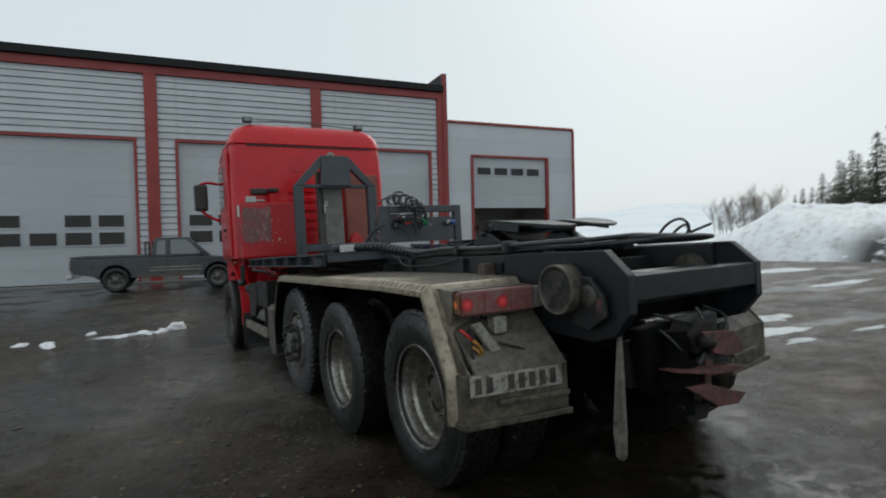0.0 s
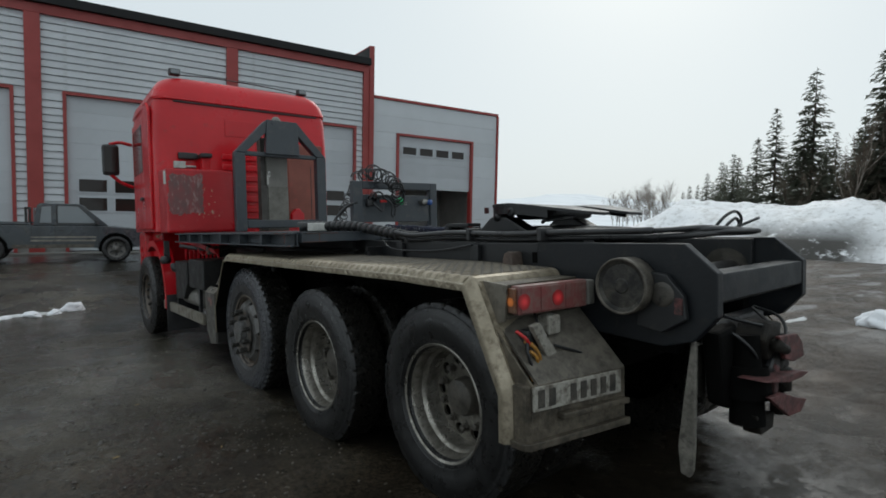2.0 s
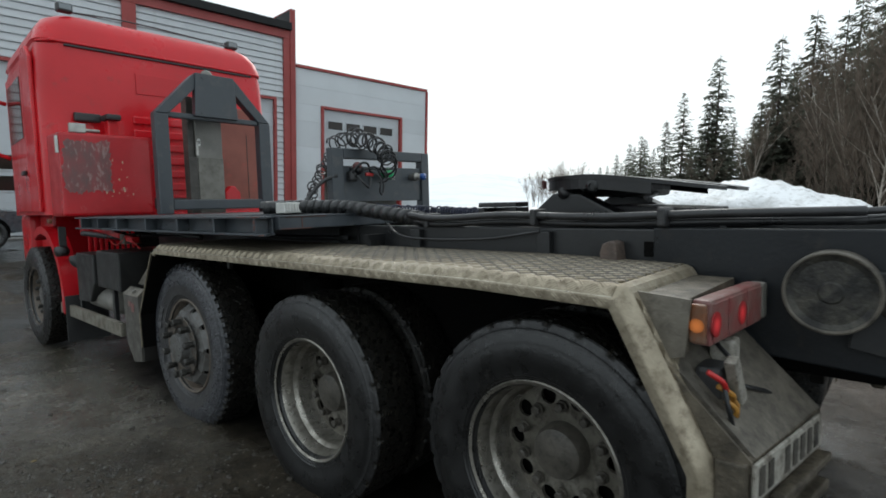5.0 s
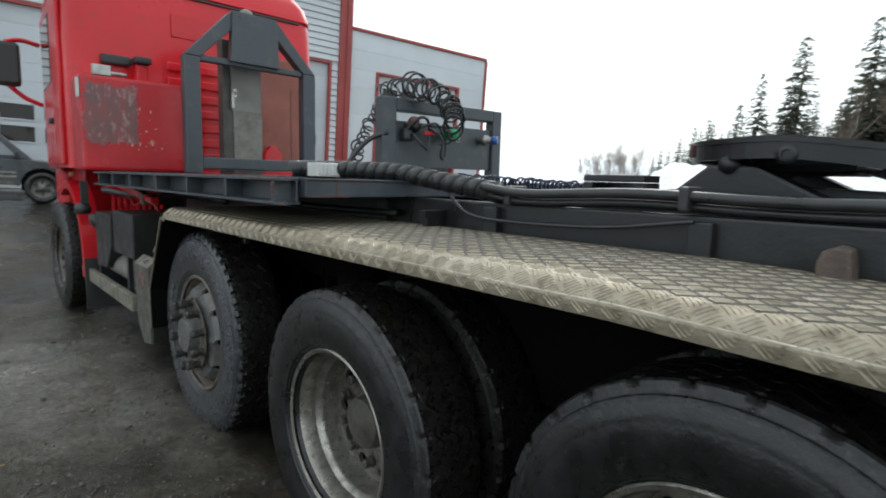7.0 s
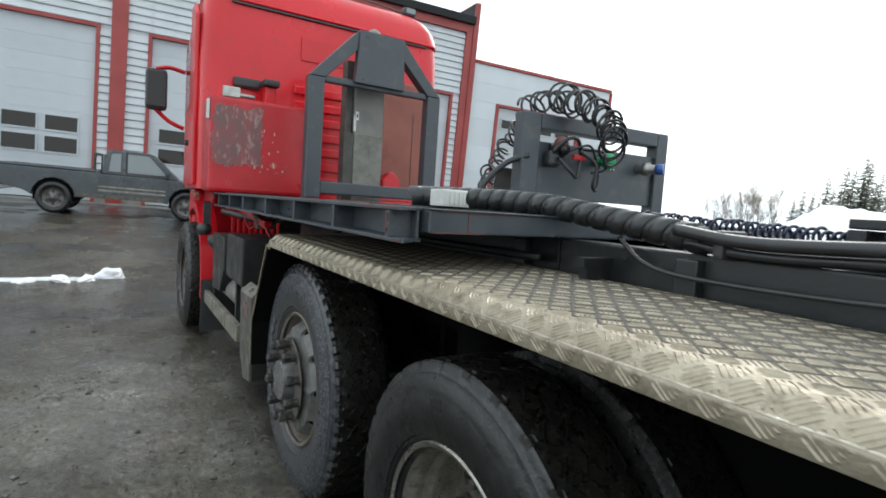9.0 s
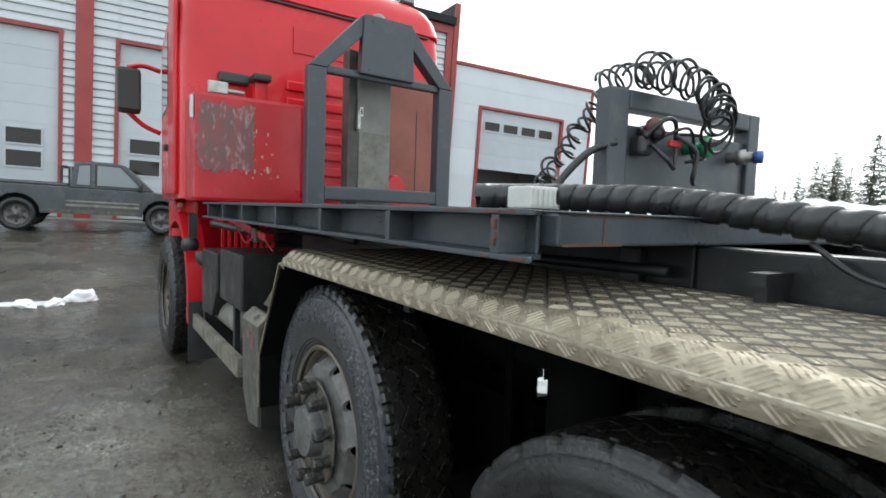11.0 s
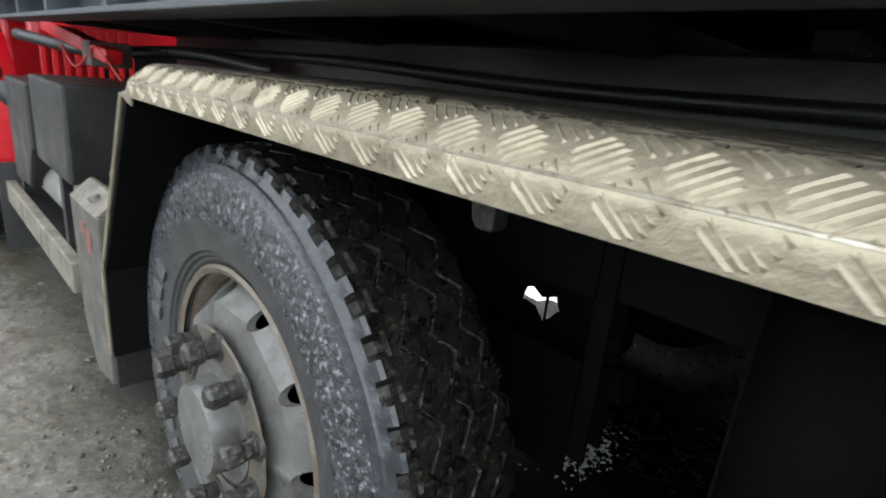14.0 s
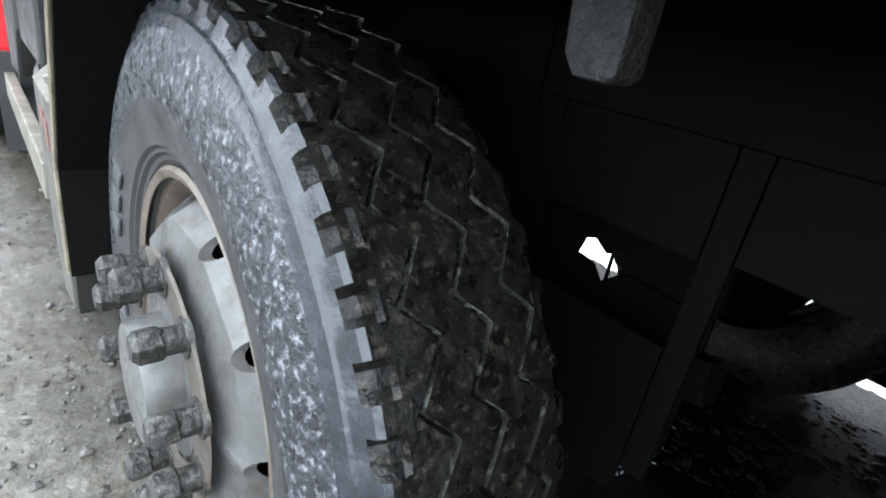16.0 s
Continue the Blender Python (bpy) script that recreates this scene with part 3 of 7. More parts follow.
def board_mesh(length, pitch, depth=0.06):
    """One lapped cladding board, thick at its foot."""
    bm = bmesh.new()
    prism(bm, [(0, 0), (-depth, 0.012), (-depth, 0.05), (-0.012, pitch - 0.006), (0, pitch - 0.006)], "x", 0, length)
    me = bpy.data.meshes.new("cladding_board")
    bm.to_mesh(me)
    bm.free()
    me.materials.append(CLAD)
    return me


def window_pane(parent, x0, x1, z0, z1, y, glass, frame_mat):
    w = part("window", boxes((x0 - 0.04, x1 + 0.04, y - 0.03, y + 0.02, z0 - 0.04, z0), (x0 - 0.04, x1 + 0.04, y - 0.03, y + 0.02, z1, z1 + 0.04),
                             (x0 - 0.04, x0, y - 0.03, y + 0.02, z0, z1), (x1, x1 + 0.04, y - 0.03, y + 0.02, z0, z1)), frame_mat, parent)
    part("pane", boxes((x0, x1, y - 0.012, y + 0.004, z0, z1)), glass, w)


def gate(parent, x0, x1, z0, z1, y, columns, section=0.53):
    g = part("gate", boxes((x0, x1, y + 0.02, y + 0.06, z0, z1)), GATE, parent, "white-grey sectional lifting door")
    n = round((z1 - z0) / section)
    h = (z1 - z0) / n
    bm = boxes((x0, x1, y - 0.02, y + 0.02, 0.0015, h - 0.0015), bevel=0.003)
    me = bpy.data.meshes.new("door_section")
    bm.to_mesh(me)
    bm.free()
    for k in range(n):
        part_of("door_section", me, GATE, g).location.z = z0 + k * h
    for c0, c1, rows in columns:
        for r0, r1 in rows:
            window_pane(g, c0, c1, r0, r1, y - 0.025, GLASS_BROWN, GATE)
    return g


def hall_walls():
    left, right = PILASTERS[0], PILASTERS[-1] + 0.22
    rows = [(left, right, 0.12, 0.3, GATE_TOP, EAVE - 0.05)]
    long_board, narrow, wide = board_mesh(5.56, 0.235), board_mesh(0.33, 0.235), board_mesh(0.56, 0.235)
    for a, b in zip(PILASTERS, PILASTERS[1:]):
        g0, g1 = a + 0.84, b - 0.58
        rows += [(a, g0, 0.12, 0.3, 0, GATE_TOP), (g1, b, 0.12, 0.3, 0, GATE_TOP)]
    part("wall", boxes(*rows), PANEL, hall, "light grey wall")
    for a, b in zip(PILASTERS, PILASTERS[1:]):
        g0, g1 = a + 0.84, b - 0.58
        # boards above and beside the gate
        for k in range(10):
            o = part_of("cladding_board", long_board, None, hall)
            o.location, o.scale = (a + 0.21, 0.12, GATE_TOP + 0.09 + k * 0.235), ((b - a - 0.42) / 5.56, 1, 1)
        for k in range(21):
            o = part_of("cladding_board", wide, None, hall)
            o.location = (a + 0.21, 0.12, 0.28 + k * 0.235)
            o = part_of("cladding_board", narrow, None, hall)
            o.location = (g1 + 0.07, 0.12, 0.28 + k * 0.235)
        f = 0.08
        part("door_frame", boxes((g0 - f, g0 + 0.02, 0.03, 0.28, 0.02, GATE_TOP + f), (g1 - 0.02, g1 + f, 0.03, 0.28, 0.02, GATE_TOP + f),
                                 (g0 + 0.02, g1 - 0.02, 0.03, 0.28, GATE_TOP - 0.02, GATE_TOP + f)), TRIM_RED, hall, "red steel door frame")
        w = 0.8
        x = [g1 - 0.42 - w, g1 - 0.42 - w - 1.02, g1 - 0.42 - w - 2.06, g1 - 0.42 - w - 3.1]
        both, low = ((1.42, 1.86), (2.06, 2.48)), ((1.42, 1.86),)
        cols = [(x[0], x[0] + w, both), (x[1], x[1] + w, both), (x[2], x[2] + w, low if b < -17 else both), (x[3], x[3] + w, both)]
        gate(hall, g0 + 0.02, g1 - 0.02, 0.06, GATE_TOP - 0.02, 0.2, cols)
        each("plinth", [(a, g0, 0.06, 0.12, -0.3, 0.27), (g1, b, 0.06, 0.12, -0.3, 0.27)], CONCRETE, hall, "concrete plinth")
    for p in PILASTERS:
        part("pilaster", boxes((p - 0.21, p + 0.21, -0.02, 0.3, 0.0, CLAD_TOP + 0.02), bevel=0.008), TRIM_RED, hall, "red steel pilaster")
    part("trim_band", boxes((left, right, -0.03, 0.3, CLAD_TOP + 0.02, CLAD_TOP + 0.32), bevel=0.006), TRIM_RED, hall, "red steel band under the eaves")
    part("fascia", boxes((left - 0.2, right - 0.15, -0.2, 0.3, CLAD_TOP + 0.324, EAVE + 0.05), bevel=0.01), FASCIA, hall, "black eaves fascia")
    part("roof", boxes((left - 0.2, right - 0.2, 0.3, 16, EAVE - 0.18, EAVE)), FASCIA, hall, "black flat roof")
    part("parapet", boxes((right - 0.14, right + 0.02, 0.0, 16, 0, 8.8)), FASCIA, hall, "dark side parapet rising above the roof")
    part("parapet_trim", boxes((right - 0.16, right + 0.06, -0.06, 0.0, 0, 8.84), (right - 0.16, right + 0.06, 0.0, 16, 8.8, 8.84)), TRIM_RED, hall, "red parapet trim")
    each("rear_wall", [(left, right, 15.8, 16, 0, EAVE - 0.18), (left - 0.2, left, 0.3, 16, 0, EAVE - 0.18)], PANEL, hall)
    part("door_apron", boxes((left, right, -0.5, 0.3, -0.3, 0.03)), CONCRETE, hall, "wet concrete apron")


hall_walls()

annex = thing("annex_building", "smooth light grey annex with a half-raised lifting door", "building", matrix=FACADE)


def annex_walls():
    x0, x1, top, d0, d1, dt = -5.38, 1.57, 6.72, -4.14, 0.0, 5.14
    panel_rows = [(0.3, 1.36), (1.364, 2.42), (2.424, 3.48), (3.484, 4.54), (4.544, 5.22)]
    for z0, z1 in panel_rows:
        part("wall_panel", boxes((x0, d0 - 0.1, 0.1, 0.25, z0, z1), bevel=0.004), PANEL, annex)
        part("wall_panel", boxes((d1 + 0.1, x1, 0.1, 0.25, z0, z1), bevel=0.004), PANEL, annex)
    for z0, z1 in ((5.224, 5.96), (5.964, 6.66)):
        part("wall_panel", boxes((x0, x1, 0.1, 0.25, z0, z1), bevel=0.004), PANEL, annex)
    part("door_frame", boxes((d0 - 0.1, d0 + 0.03, 0.04, 0.3, 0, dt + 0.1), (d1 - 0.03, d1 + 0.1, 0.04, 0.3, 0, dt + 0.1),
                             (d0 + 0.03, d1 - 0.03, 0.04, 0.3, dt, dt + 0.1)), TRIM_RED, annex, "red steel door frame")
    w = (d1 - d0 - 0.7) / 4
    cols = [(d0 + 0.28 + k * (w + 0.05), d0 + 0.28 + k * (w + 0.05) + w - 0.14, ((4.32, 4.66),)) for k in range(4)]
    gate(annex, d0 + 0.03, d1 - 0.03, 2.74, dt - 0.01, 0.2, cols, 0.6)
    part("roof_trim", boxes((x0, x1 + 0.06, 0.02, 0.3, 6.664, 6.78), bevel=0.006), TRIM_RED, annex, "red roof trim")
    part("corner_trim", boxes((x1 + 0.004, x1 + 0.12, 0.04, 0.3, 0, 6.66), bevel=0.006), TRIM_RED, annex, "red corner trim")
    each("side_wall", [(x1 - 0.15, x1, 0.25, 5, 0, 6.66), (x0, x0 + 0.15, 0.25, 5, 0, 6.66), (x0, x1, 5, 5.2, 0, 6.66)], INSIDE, annex, "dim inner wall")
    part("outer_wall", boxes((x1 + 0.004, x1 + 0.1, 0.3, 5.2, 0, 6.66)), PANEL, annex)
    part("roof", boxes((x0, x1 + 0.1, 0.3, 5.2, 6.5, 6.66)), FASCIA, annex)
    part("floor_slab", boxes((x0, x1, -0.4, 5, -0.3, 0.03)), CONCRETE, annex, "concrete floor slab")
    each("plinth", [(x0, d0 - 0.1, 0.08, 0.25, -0.3, 0.296), (d1 + 0.1, x1, 0.08, 0.25, -0.3, 0.296)], CONCRETE, annex)


annex_walls()


# ---- parked pickup ----
DULL_WHEEL = surface("dull_grimy_wheel", (0.16, 0.155, 0.145), (0.09, 0.085, 0.078), rough=0.45, metal=0.5, dirt=(0.04, 0.036, 0.03), dirt_amount=0.45, scale=10)


def car_wheel(parent, x, y, r=0.37):
    hub = part("wheel", lathe(bmesh.new(), [(0.02, 0.24), (0.06, 0.22), (0.07, 0.08), (0.03, 0.06), (0.03, 0.0)], 24), DULL_WHEEL, parent, "grimy steel-rimmed wheel", True)
    part("tyre", lathe(bmesh.new(), [(0.03, 0.24), (0.0, 0.28), (0.0, 0.33), (0.03, r), (0.2, r), (0.23, 0.33), (0.22, 0.24)], 32), RUBBER_DARK, hub, smooth=True)
    for k in range(6):
        a = k * math.pi / 3
        part("rim_slot", boxes((0.05, 0.062, -0.03, 0.03, 0.11, 0.19), bevel=0.008), DARK, hub).rotation_euler = (a, 0, 0)
    hub.matrix_local = pose(x, y, r, 0, 0, 90 if y < 0 else -90)
    return hub


def pickup():
    p = thing("pickup_truck", "dirty grey-blue extended-cab pickup parked by the workshop", "car", matrix=pose(-3.0, 16.6, 0.0, 0, 0, -5.5) @ Matrix.Diagonal((0.94, 0.94, 0.98, 1)))
    side = [(-1.16, 0.62), (-1.18, 1.04), (0.98, 1.04), (0.98, 1.02), (2.72, 1.02), (3.55, 0.94), (3.72, 0.78), (3.72, 0.45), (3.42, 0.42)]

    def arch(cx):
        return [(cx + 0.44 * math.cos(a), 0.40 + 0.43 * math.sin(a)) for a in np.linspace(0, math.pi, 9)]
    side = side + arch(2.95) + [(2.4, 0.42), (0.5, 0.42)] + arch(0.0) + [(-0.6, 0.5)]
    body = part("body", prism(bmesh.new(), side, "y", -0.84, 0.84, 0.02), PICKUP_PAINT, p, "dusty grey-blue body")
    part("bed", boxes((-1.08, 0.86, -0.72, 0.72, 1.042, 1.05)), DARK, body, "dark load bed")
    part("bed_rail", boxes((-1.18, 0.95, -0.84, -0.72, 1.05, 1.1), (-1.18, 0.95, 0.72, 0.84, 1.05, 1.1), (-1.18, -1.08, -0.72, 0.72, 1.05, 1.1), bevel=0.015), PICKUP_PAINT, body)
    each("wheel_housing", [(-0.42, 0.42, -0.78, 0.78, 0.3, 0.85), (2.53, 3.37, -0.78, 0.78, 0.3, 0.85)], UNDER, body)
    roof = [(0.98, 1.02), (1.08, 1.58), (1.16, 1.63), (2.02, 1.63), (2.14, 1.6), (2.78, 1.02)]
    cab = part("cab", prism(bmesh.new(), roof, "y", -0.74, 0.74, 0.025), PICKUP_PAINT, p)
    for q in (-1, 1):
        for glass in ([(1.13, 1.1), (1.19, 1.53), (1.4, 1.555), (1.4, 1.1)], [(1.55, 1.1), (1.55, 1.56), (2.03, 1.555), (2.46, 1.1)]):
            mx, mz = sum(p[0] for p in glass) / 4, sum(p[1] for p in glass) / 4
            seal = [(mx + (x - mx) * 1.13, mz + (z - mz) * 1.12) for x, z in glass]
            w = part("window_seal", prism(bmesh.new(), seal, "y", q * 0.73, q * 0.746), DARK, cab, "black rubber window seal")
            part("side_window", prism(bmesh.new(), glass, "y", q * 0.74, q * 0.752), GLASS_CAR, w)
    part("rear_window", boxes((0.985, 1.01, -0.55, 0.55, 1.14, 1.5)), GLASS_CAR, cab)
    part("roll_bar", boxes((0.8, 0.86, -0.76, -0.7, 1.05, 1.5), (0.8, 0.86, 0.7, 0.76, 1.05, 1.5), (0.8, 0.86, -0.76, 0.76, 1.46, 1.52), bevel=0.02), DARK, p)
    for y in (-0.846, 0.842):
        each("side_stripe", [(0.93, 2.45, y, y + 0.006, 0.6, 0.645), (0.93, 2.45, y, y + 0.006, 0.7, 0.735)], ALU, body, "pale side stripe")
        part("sill_shade", boxes((0.52, 2.4, y, y + 0.005, 0.425, 0.52)), MUDDY, body, "mud-coloured strip along the sill")
        each("door_seam", [(0.945, 0.957, y, y + 0.006, 0.46, 1.03), (1.47, 1.482, y, y + 0.006, 0.46, 1.02), (2.5, 2.512, y, y + 0.006, 0.5, 1.0)], DARK, body)
        part("door_handle", boxes((1.55, 1.68, y - 0.008, y + 0.01, 0.88, 0.91)), DARK, body)
    part("rear_bumper", boxes((-1.3, -1.14, -0.8, 0.8, 0.44, 0.58), bevel=0.03), CHROME, p, "dull chrome rear bumper")
    part("front_bumper", boxes((3.66, 3.84, -0.84, 0.84, 0.4, 0.62), bevel=0.04), CHROME, p)
    for y in (-0.83, 0.7):
        part("tail_lamp", boxes((-1.2, -1.15, y, y + 0.13, 0.7, 0.95), bevel=0.01), LAMP_RED, p, "red tail lamp")
    for x in (0.0, 2.95):
        for y in (-0.86, 0.86):
            car_wheel(p, x, y)
    part("wing_mirror", boxes((2.42, 2.5, -1.0, -0.76, 1.05, 1.2), bevel=0.03), DARK, p)


pickup()


# ---- snow ----
def snow_bank():
    """Ploughed ridge of old snow along the east side of the yard."""
    line = spline([(13, 44, 0), (20, 30, 0), (25.5, 20, 0), (28, 12, 0), (29.5, 4, 0), (30, -5, 0), (29, -18, 0), (26, -34, 0)], 26)
    width = [5, 5.5, 6, 6.5, 6.5, 6.2, 6, 6]
    along, crest = (-34, -18, -5, -0.9, 0.6, 1.7, 2.9, 4.4, 5.6, 7.9, 10, 11.5, 13, 14.4, 16, 20, 44), (1.0, 0.9, 0.5, 0.45, 1.3, 1.85, 2.0, 2.4, 2.5, 2.3, 2.4, 2.6, 2.5, 1.6, 1.0, 1.0, 0.85)
    verts, faces, rows = [], [], 33
    for i, p in enumerate(line):
        f = i / (len(line) - 1) * 7
        k = min(6, int(f))
        w, c = width[k] + (width[k + 1] - width[k]) * (f - k), float(np.interp(p.y, along, crest))
        d = (line[min(i + 1, len(line) - 1)] - line[max(i - 1, 0)]).normalized()
        side = Vector((d.y, -d.x, 0))
        for j in range(rows):
            s = j / (rows - 1) * 2 - 1
            q = p + side * s * w
            rough = noise.fractal((q.x * 0.32, q.y * 0.32, 1.7), 0.9, 2.1, 5)
            fine = noise.fractal((q.x * 1.4, q.y * 1.4, 4.1), 0.8, 2.0, 4)
            shape = max(0.0, 1 - abs(s) ** 2.6) ** 1.1
            lump = 0.5 - abs(noise.noise((q.x * 0.62, q.y * 0.62, 7.7)))
            z = c * shape * (1.03 + 0.13 * rough) + (0.15 * fine + 0.42 * lump * (1 - 0.7 * shape)) * min(1, 3 * shape) - 0.12
            verts.append((q.x, q.y, z))
    for i in range(len(line) - 1):
        for j in range(rows - 1):
            a = i * rows + j
            faces.append((a, a + 1, a + rows + 1, a + rows))
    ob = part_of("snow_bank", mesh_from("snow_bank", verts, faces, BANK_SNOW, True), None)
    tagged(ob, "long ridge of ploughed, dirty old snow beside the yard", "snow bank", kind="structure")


snow_bank()


def snow_lump(x, y, size, flat, seed, turn, label):
    bm = bmesh.new()
    bmesh.ops.create_icosphere(bm, subdivisions=4, radius=1)
    for v in bm.verts:
        n1 = noise.fractal(v.co * 1.3 + Vector((seed, 0, 0)), 0.9, 2, 5)
        v.co *= 1 + 0.35 * n1
        v.co = Vector((v.co.x * size, v.co.y * size * 0.55, max(-0.2, v.co.z) * size * flat))
    ob = part("snow_lump", bm, SNOW, None, smooth=True)
    ob.location = (x, y, ground_height(x, y) - 0.01)
    ob.rotation_euler.z = turn
    tagged(ob, label, "snow lump", "snow lumps in the yard")


for row in ((6.78, -0.1, 0.43, 0.56, 0.3, -0.75), (5.88, -0.62, 0.13, 0.7, 1.1, 1.1), (6.72, -0.6, 0.11, 0.8, 2.0, 2.0), (8.95, -1.3, 0.55, 0.28, 2.9, -0.7)):
    snow_lump(*row, "melting lump of grey-white snow on the yard")
for row in ((-1.88, 9.1, 0.19, 0.7, 0.2), (-2.15, 8.98, 0.17, 0.45, 1.2), (-2.45, 9.0, 0.2, 0.35, 2.1), (-2.8, 8.98, 0.17, 0.25, 0.7), (-3.9, 8.8, 0.2, 0.45, 1.7), (-4.3, 8.9, 0.15, 0.3, 0.9), (-3.3, 9.4, 0.1, 0.5, 0.4)):
    snow_lump(*row, row[4], "small chunk of melting snow on the wet yard")


def slush(x, y, sx, sy, seed):
    """A thin ragged sheet of slush lying on the yard."""
    verts, faces, n, rings = [], [], 90, 5
    for r in range(rings + 1):
        for k in range(n):
            a = 2 * math.pi * k / n
            e = max(0.45, 1 + 0.5 * noise.fractal((math.cos(a) * 1.5 + seed, math.sin(a) * 1.5, seed), 1.0, 2.1, 5))
            f = r / rings
            px, py = x + sx * e * f * math.cos(a), y + sy * e * f * math.sin(a)
            verts.append((px, py, ground_height(px, py) + 0.02 * (1 - f ** 3) - 0.004 + 0.01 * (1 - f) * noise.noise((px * 5, py * 5, 0))))
    for r in range(rings):
        for k in range(n):
            faces.append((r * n + k, r * n + (k + 1) % n, (r + 1) * n + (k + 1) % n, (r + 1) * n + k))
    ob = part_of("slush_patch", mesh_from("slush_patch", verts, faces, SLUSH, True), None)
    tagged(ob, "thin ragged patch of melting slush", "slush", "slush patches", "structure")


# the last two are added so that gaps below the truck show bright
for row in ((-2.5, 9.05, 0.7, 0.1, 0.4), (5.0, 1.5, 0.62, 0.22, 1.3), (5.9, 2.3, 0.85, 0.3, 2.2), (4.5, 0.95, 0.28, 0.1, 6.3), (6.2, 0.9, 0.5, 0.07, 3.1), (16, 7.5, 2.6, 0.5, 4.4), (13, 4.2, 1.8, 0.2, 5.0), (1.85, 4.15, 0.95, 0.95, 7.1), (2.08, 2.6, 0.72, 0.6, 8.4)):
    slush(*row)


# ---- trees ----
def spruce_meshes(seed, height=14.0):
    rng = random.Random(seed)
    bm = tube(bmesh.new(), [(0, 0, -0.5), (0.03, 0.02, height * 0.3), (-0.02, 0.05, height * 0.7), (0, 0, height * 0.99)], [0.17, 0.13, 0.07, 0.012], 7)
    trunk = bpy.data.meshes.new("trunk")
    bm.to_mesh(trunk)
    bm.free()
    trunk.materials.append(BARK)
    verts, faces = [], []

    def leaf(p, d, size, droop):
        side = Vector((-d.y, d.x, 0)).normalized() * size * rng.uniform(0.2, 0.42)
        tip = p + d * size + Vector((0, 0, -droop * size))
        i = len(verts)
        verts.extend([p - side * 0.4, p + side, tip, p - side + Vector((0, 0, -0.12 * size))])
        faces.extend([(i, i + 1, i + 2), (i, i + 2, i + 3)])
    z = height * 0.05
    while z < height * 0.985:
        t = z / height
        reach = (1 - t) ** 0.72 * height * 0.2 * (0.75 if t < 0.12 else 1.0)
        count = rng.randint(6, 9)
        a0 = rng.uniform(0, 6.28)
        for k in range(count):
            a = a0 + 6.283 * k / count + rng.uniform(-0.35, 0.35)
            length = max(0.12, reach * rng.uniform(0.55, 1.12))
            if rng.random() < 0.08:
                continue
            d, jit = Vector((math.cos(a), math.sin(a), 0)), rng.uniform(-0.16, 0.16)
            steps = max(2, int(length / 0.15))
            for s in range(steps):
                f = (s + 1) / steps
                p = d * length * f + Vector((0, 0, z + jit - 0.42 * length * f + 0.24 * length * f * f + rng.uniform(-0.09, 0.09)))
                for b in (-0.9, 0.0, 0.9) if s % 2 else (-0.6, 0.6):
                    da = a + b + rng.uniform(-0.4, 0.4)
                    leaf(p, Vector((math.cos(da), math.sin(da), rng.uniform(-0.2, 0.25))), rng.uniform(0.26, 0.58) * (1 - 0.45 * t), rng.uniform(0.2, 0.8))
        z += height * rng.uniform(0.018, 0.031)
    return trunk, mesh_from("crown", verts, faces, NEEDLE)


def spruce(meshes, label):
    t = thing("spruce_tree", label, "tree", "spruces behind the snow bank")
    part_of("trunk", meshes[0], None, t)
    part_of("crown", meshes[1], None, t)
    return t


SPRUCES = [spruce(spruce_meshes(s), "tall dark green spruce behind the snow bank") for s in (3, 8, 21)]


def bare_mesh(seed, height, mat, spread=0.5):
    rng = random.Random(seed)
    bm = bmesh.new()
    twigs = bmesh.new()

    def grow(p, d, length, r, level):
        pts, rad = [p], [r]
        for k in range(3):
            d = (d + Vector((rng.uniform(-0.16, 0.16), rng.uniform(-0.16, 0.16), rng.uniform(-0.02, 0.14)))).normalized()
            pts.append(pts[-1] + d * length / 3)
            rad.append(r * (1 - 0.25 * (k + 1)))
        tube(bm if level < 2 else twigs, pts, rad, 5 if level == 0 else 3)
        if level < 3:
            for k in range((14, 9, 8)[level]):
                f = rng.uniform(0.25 if level == 0 else 0.15, 1.0) * 3
                i = min(2, int(f))
                q = pts[i].lerp(pts[i + 1], f - i)
                side = Vector((rng.uniform(-1, 1), rng.uniform(-1, 1), rng.uniform(0.1, 0.9))).normalized()
                grow(q, (d * (1 - spread) + side * spread).normalized(), length * rng.uniform(0.3, 0.5), max(0.006, r * 0.38), level + 1)
    grow(Vector((0, 0, -0.3)), Vector((rng.uniform(-0.1, 0.1), rng.uniform(-0.1, 0.1), 1)), height, 0.011 * height, 0)
    out = []
    for b, name, m in ((bm, "trunk", mat), (twigs, "branchwork", TWIG)):
        me = bpy.data.meshes.new(name)
        b.to_mesh(me)
        b.free()
        me.materials.append(m)
        out.append(me)
    return out


def bare_tree(meshes, label):
    t = thing("bare_tree", label, "tree", "bare trees behind the snow bank")
    part_of("trunk", meshes[0], None, t)
    part_of("branchwork", meshes[1], None, t)
    return t


BARE = [bare_tree(bare_mesh(5, 8.5, BIRCH), "leafless pale birch with brown twigs"), bare_tree(bare_mesh(12, 7.5, BARK, 0.6), "leafless brown alder with dense twigs"),
        bare_tree(bare_mesh(31, 6.5, BIRCH, 0.45), "leafless slender birch with brown twigs")]
EYE = Vector((-2.8, -1.4, 0))


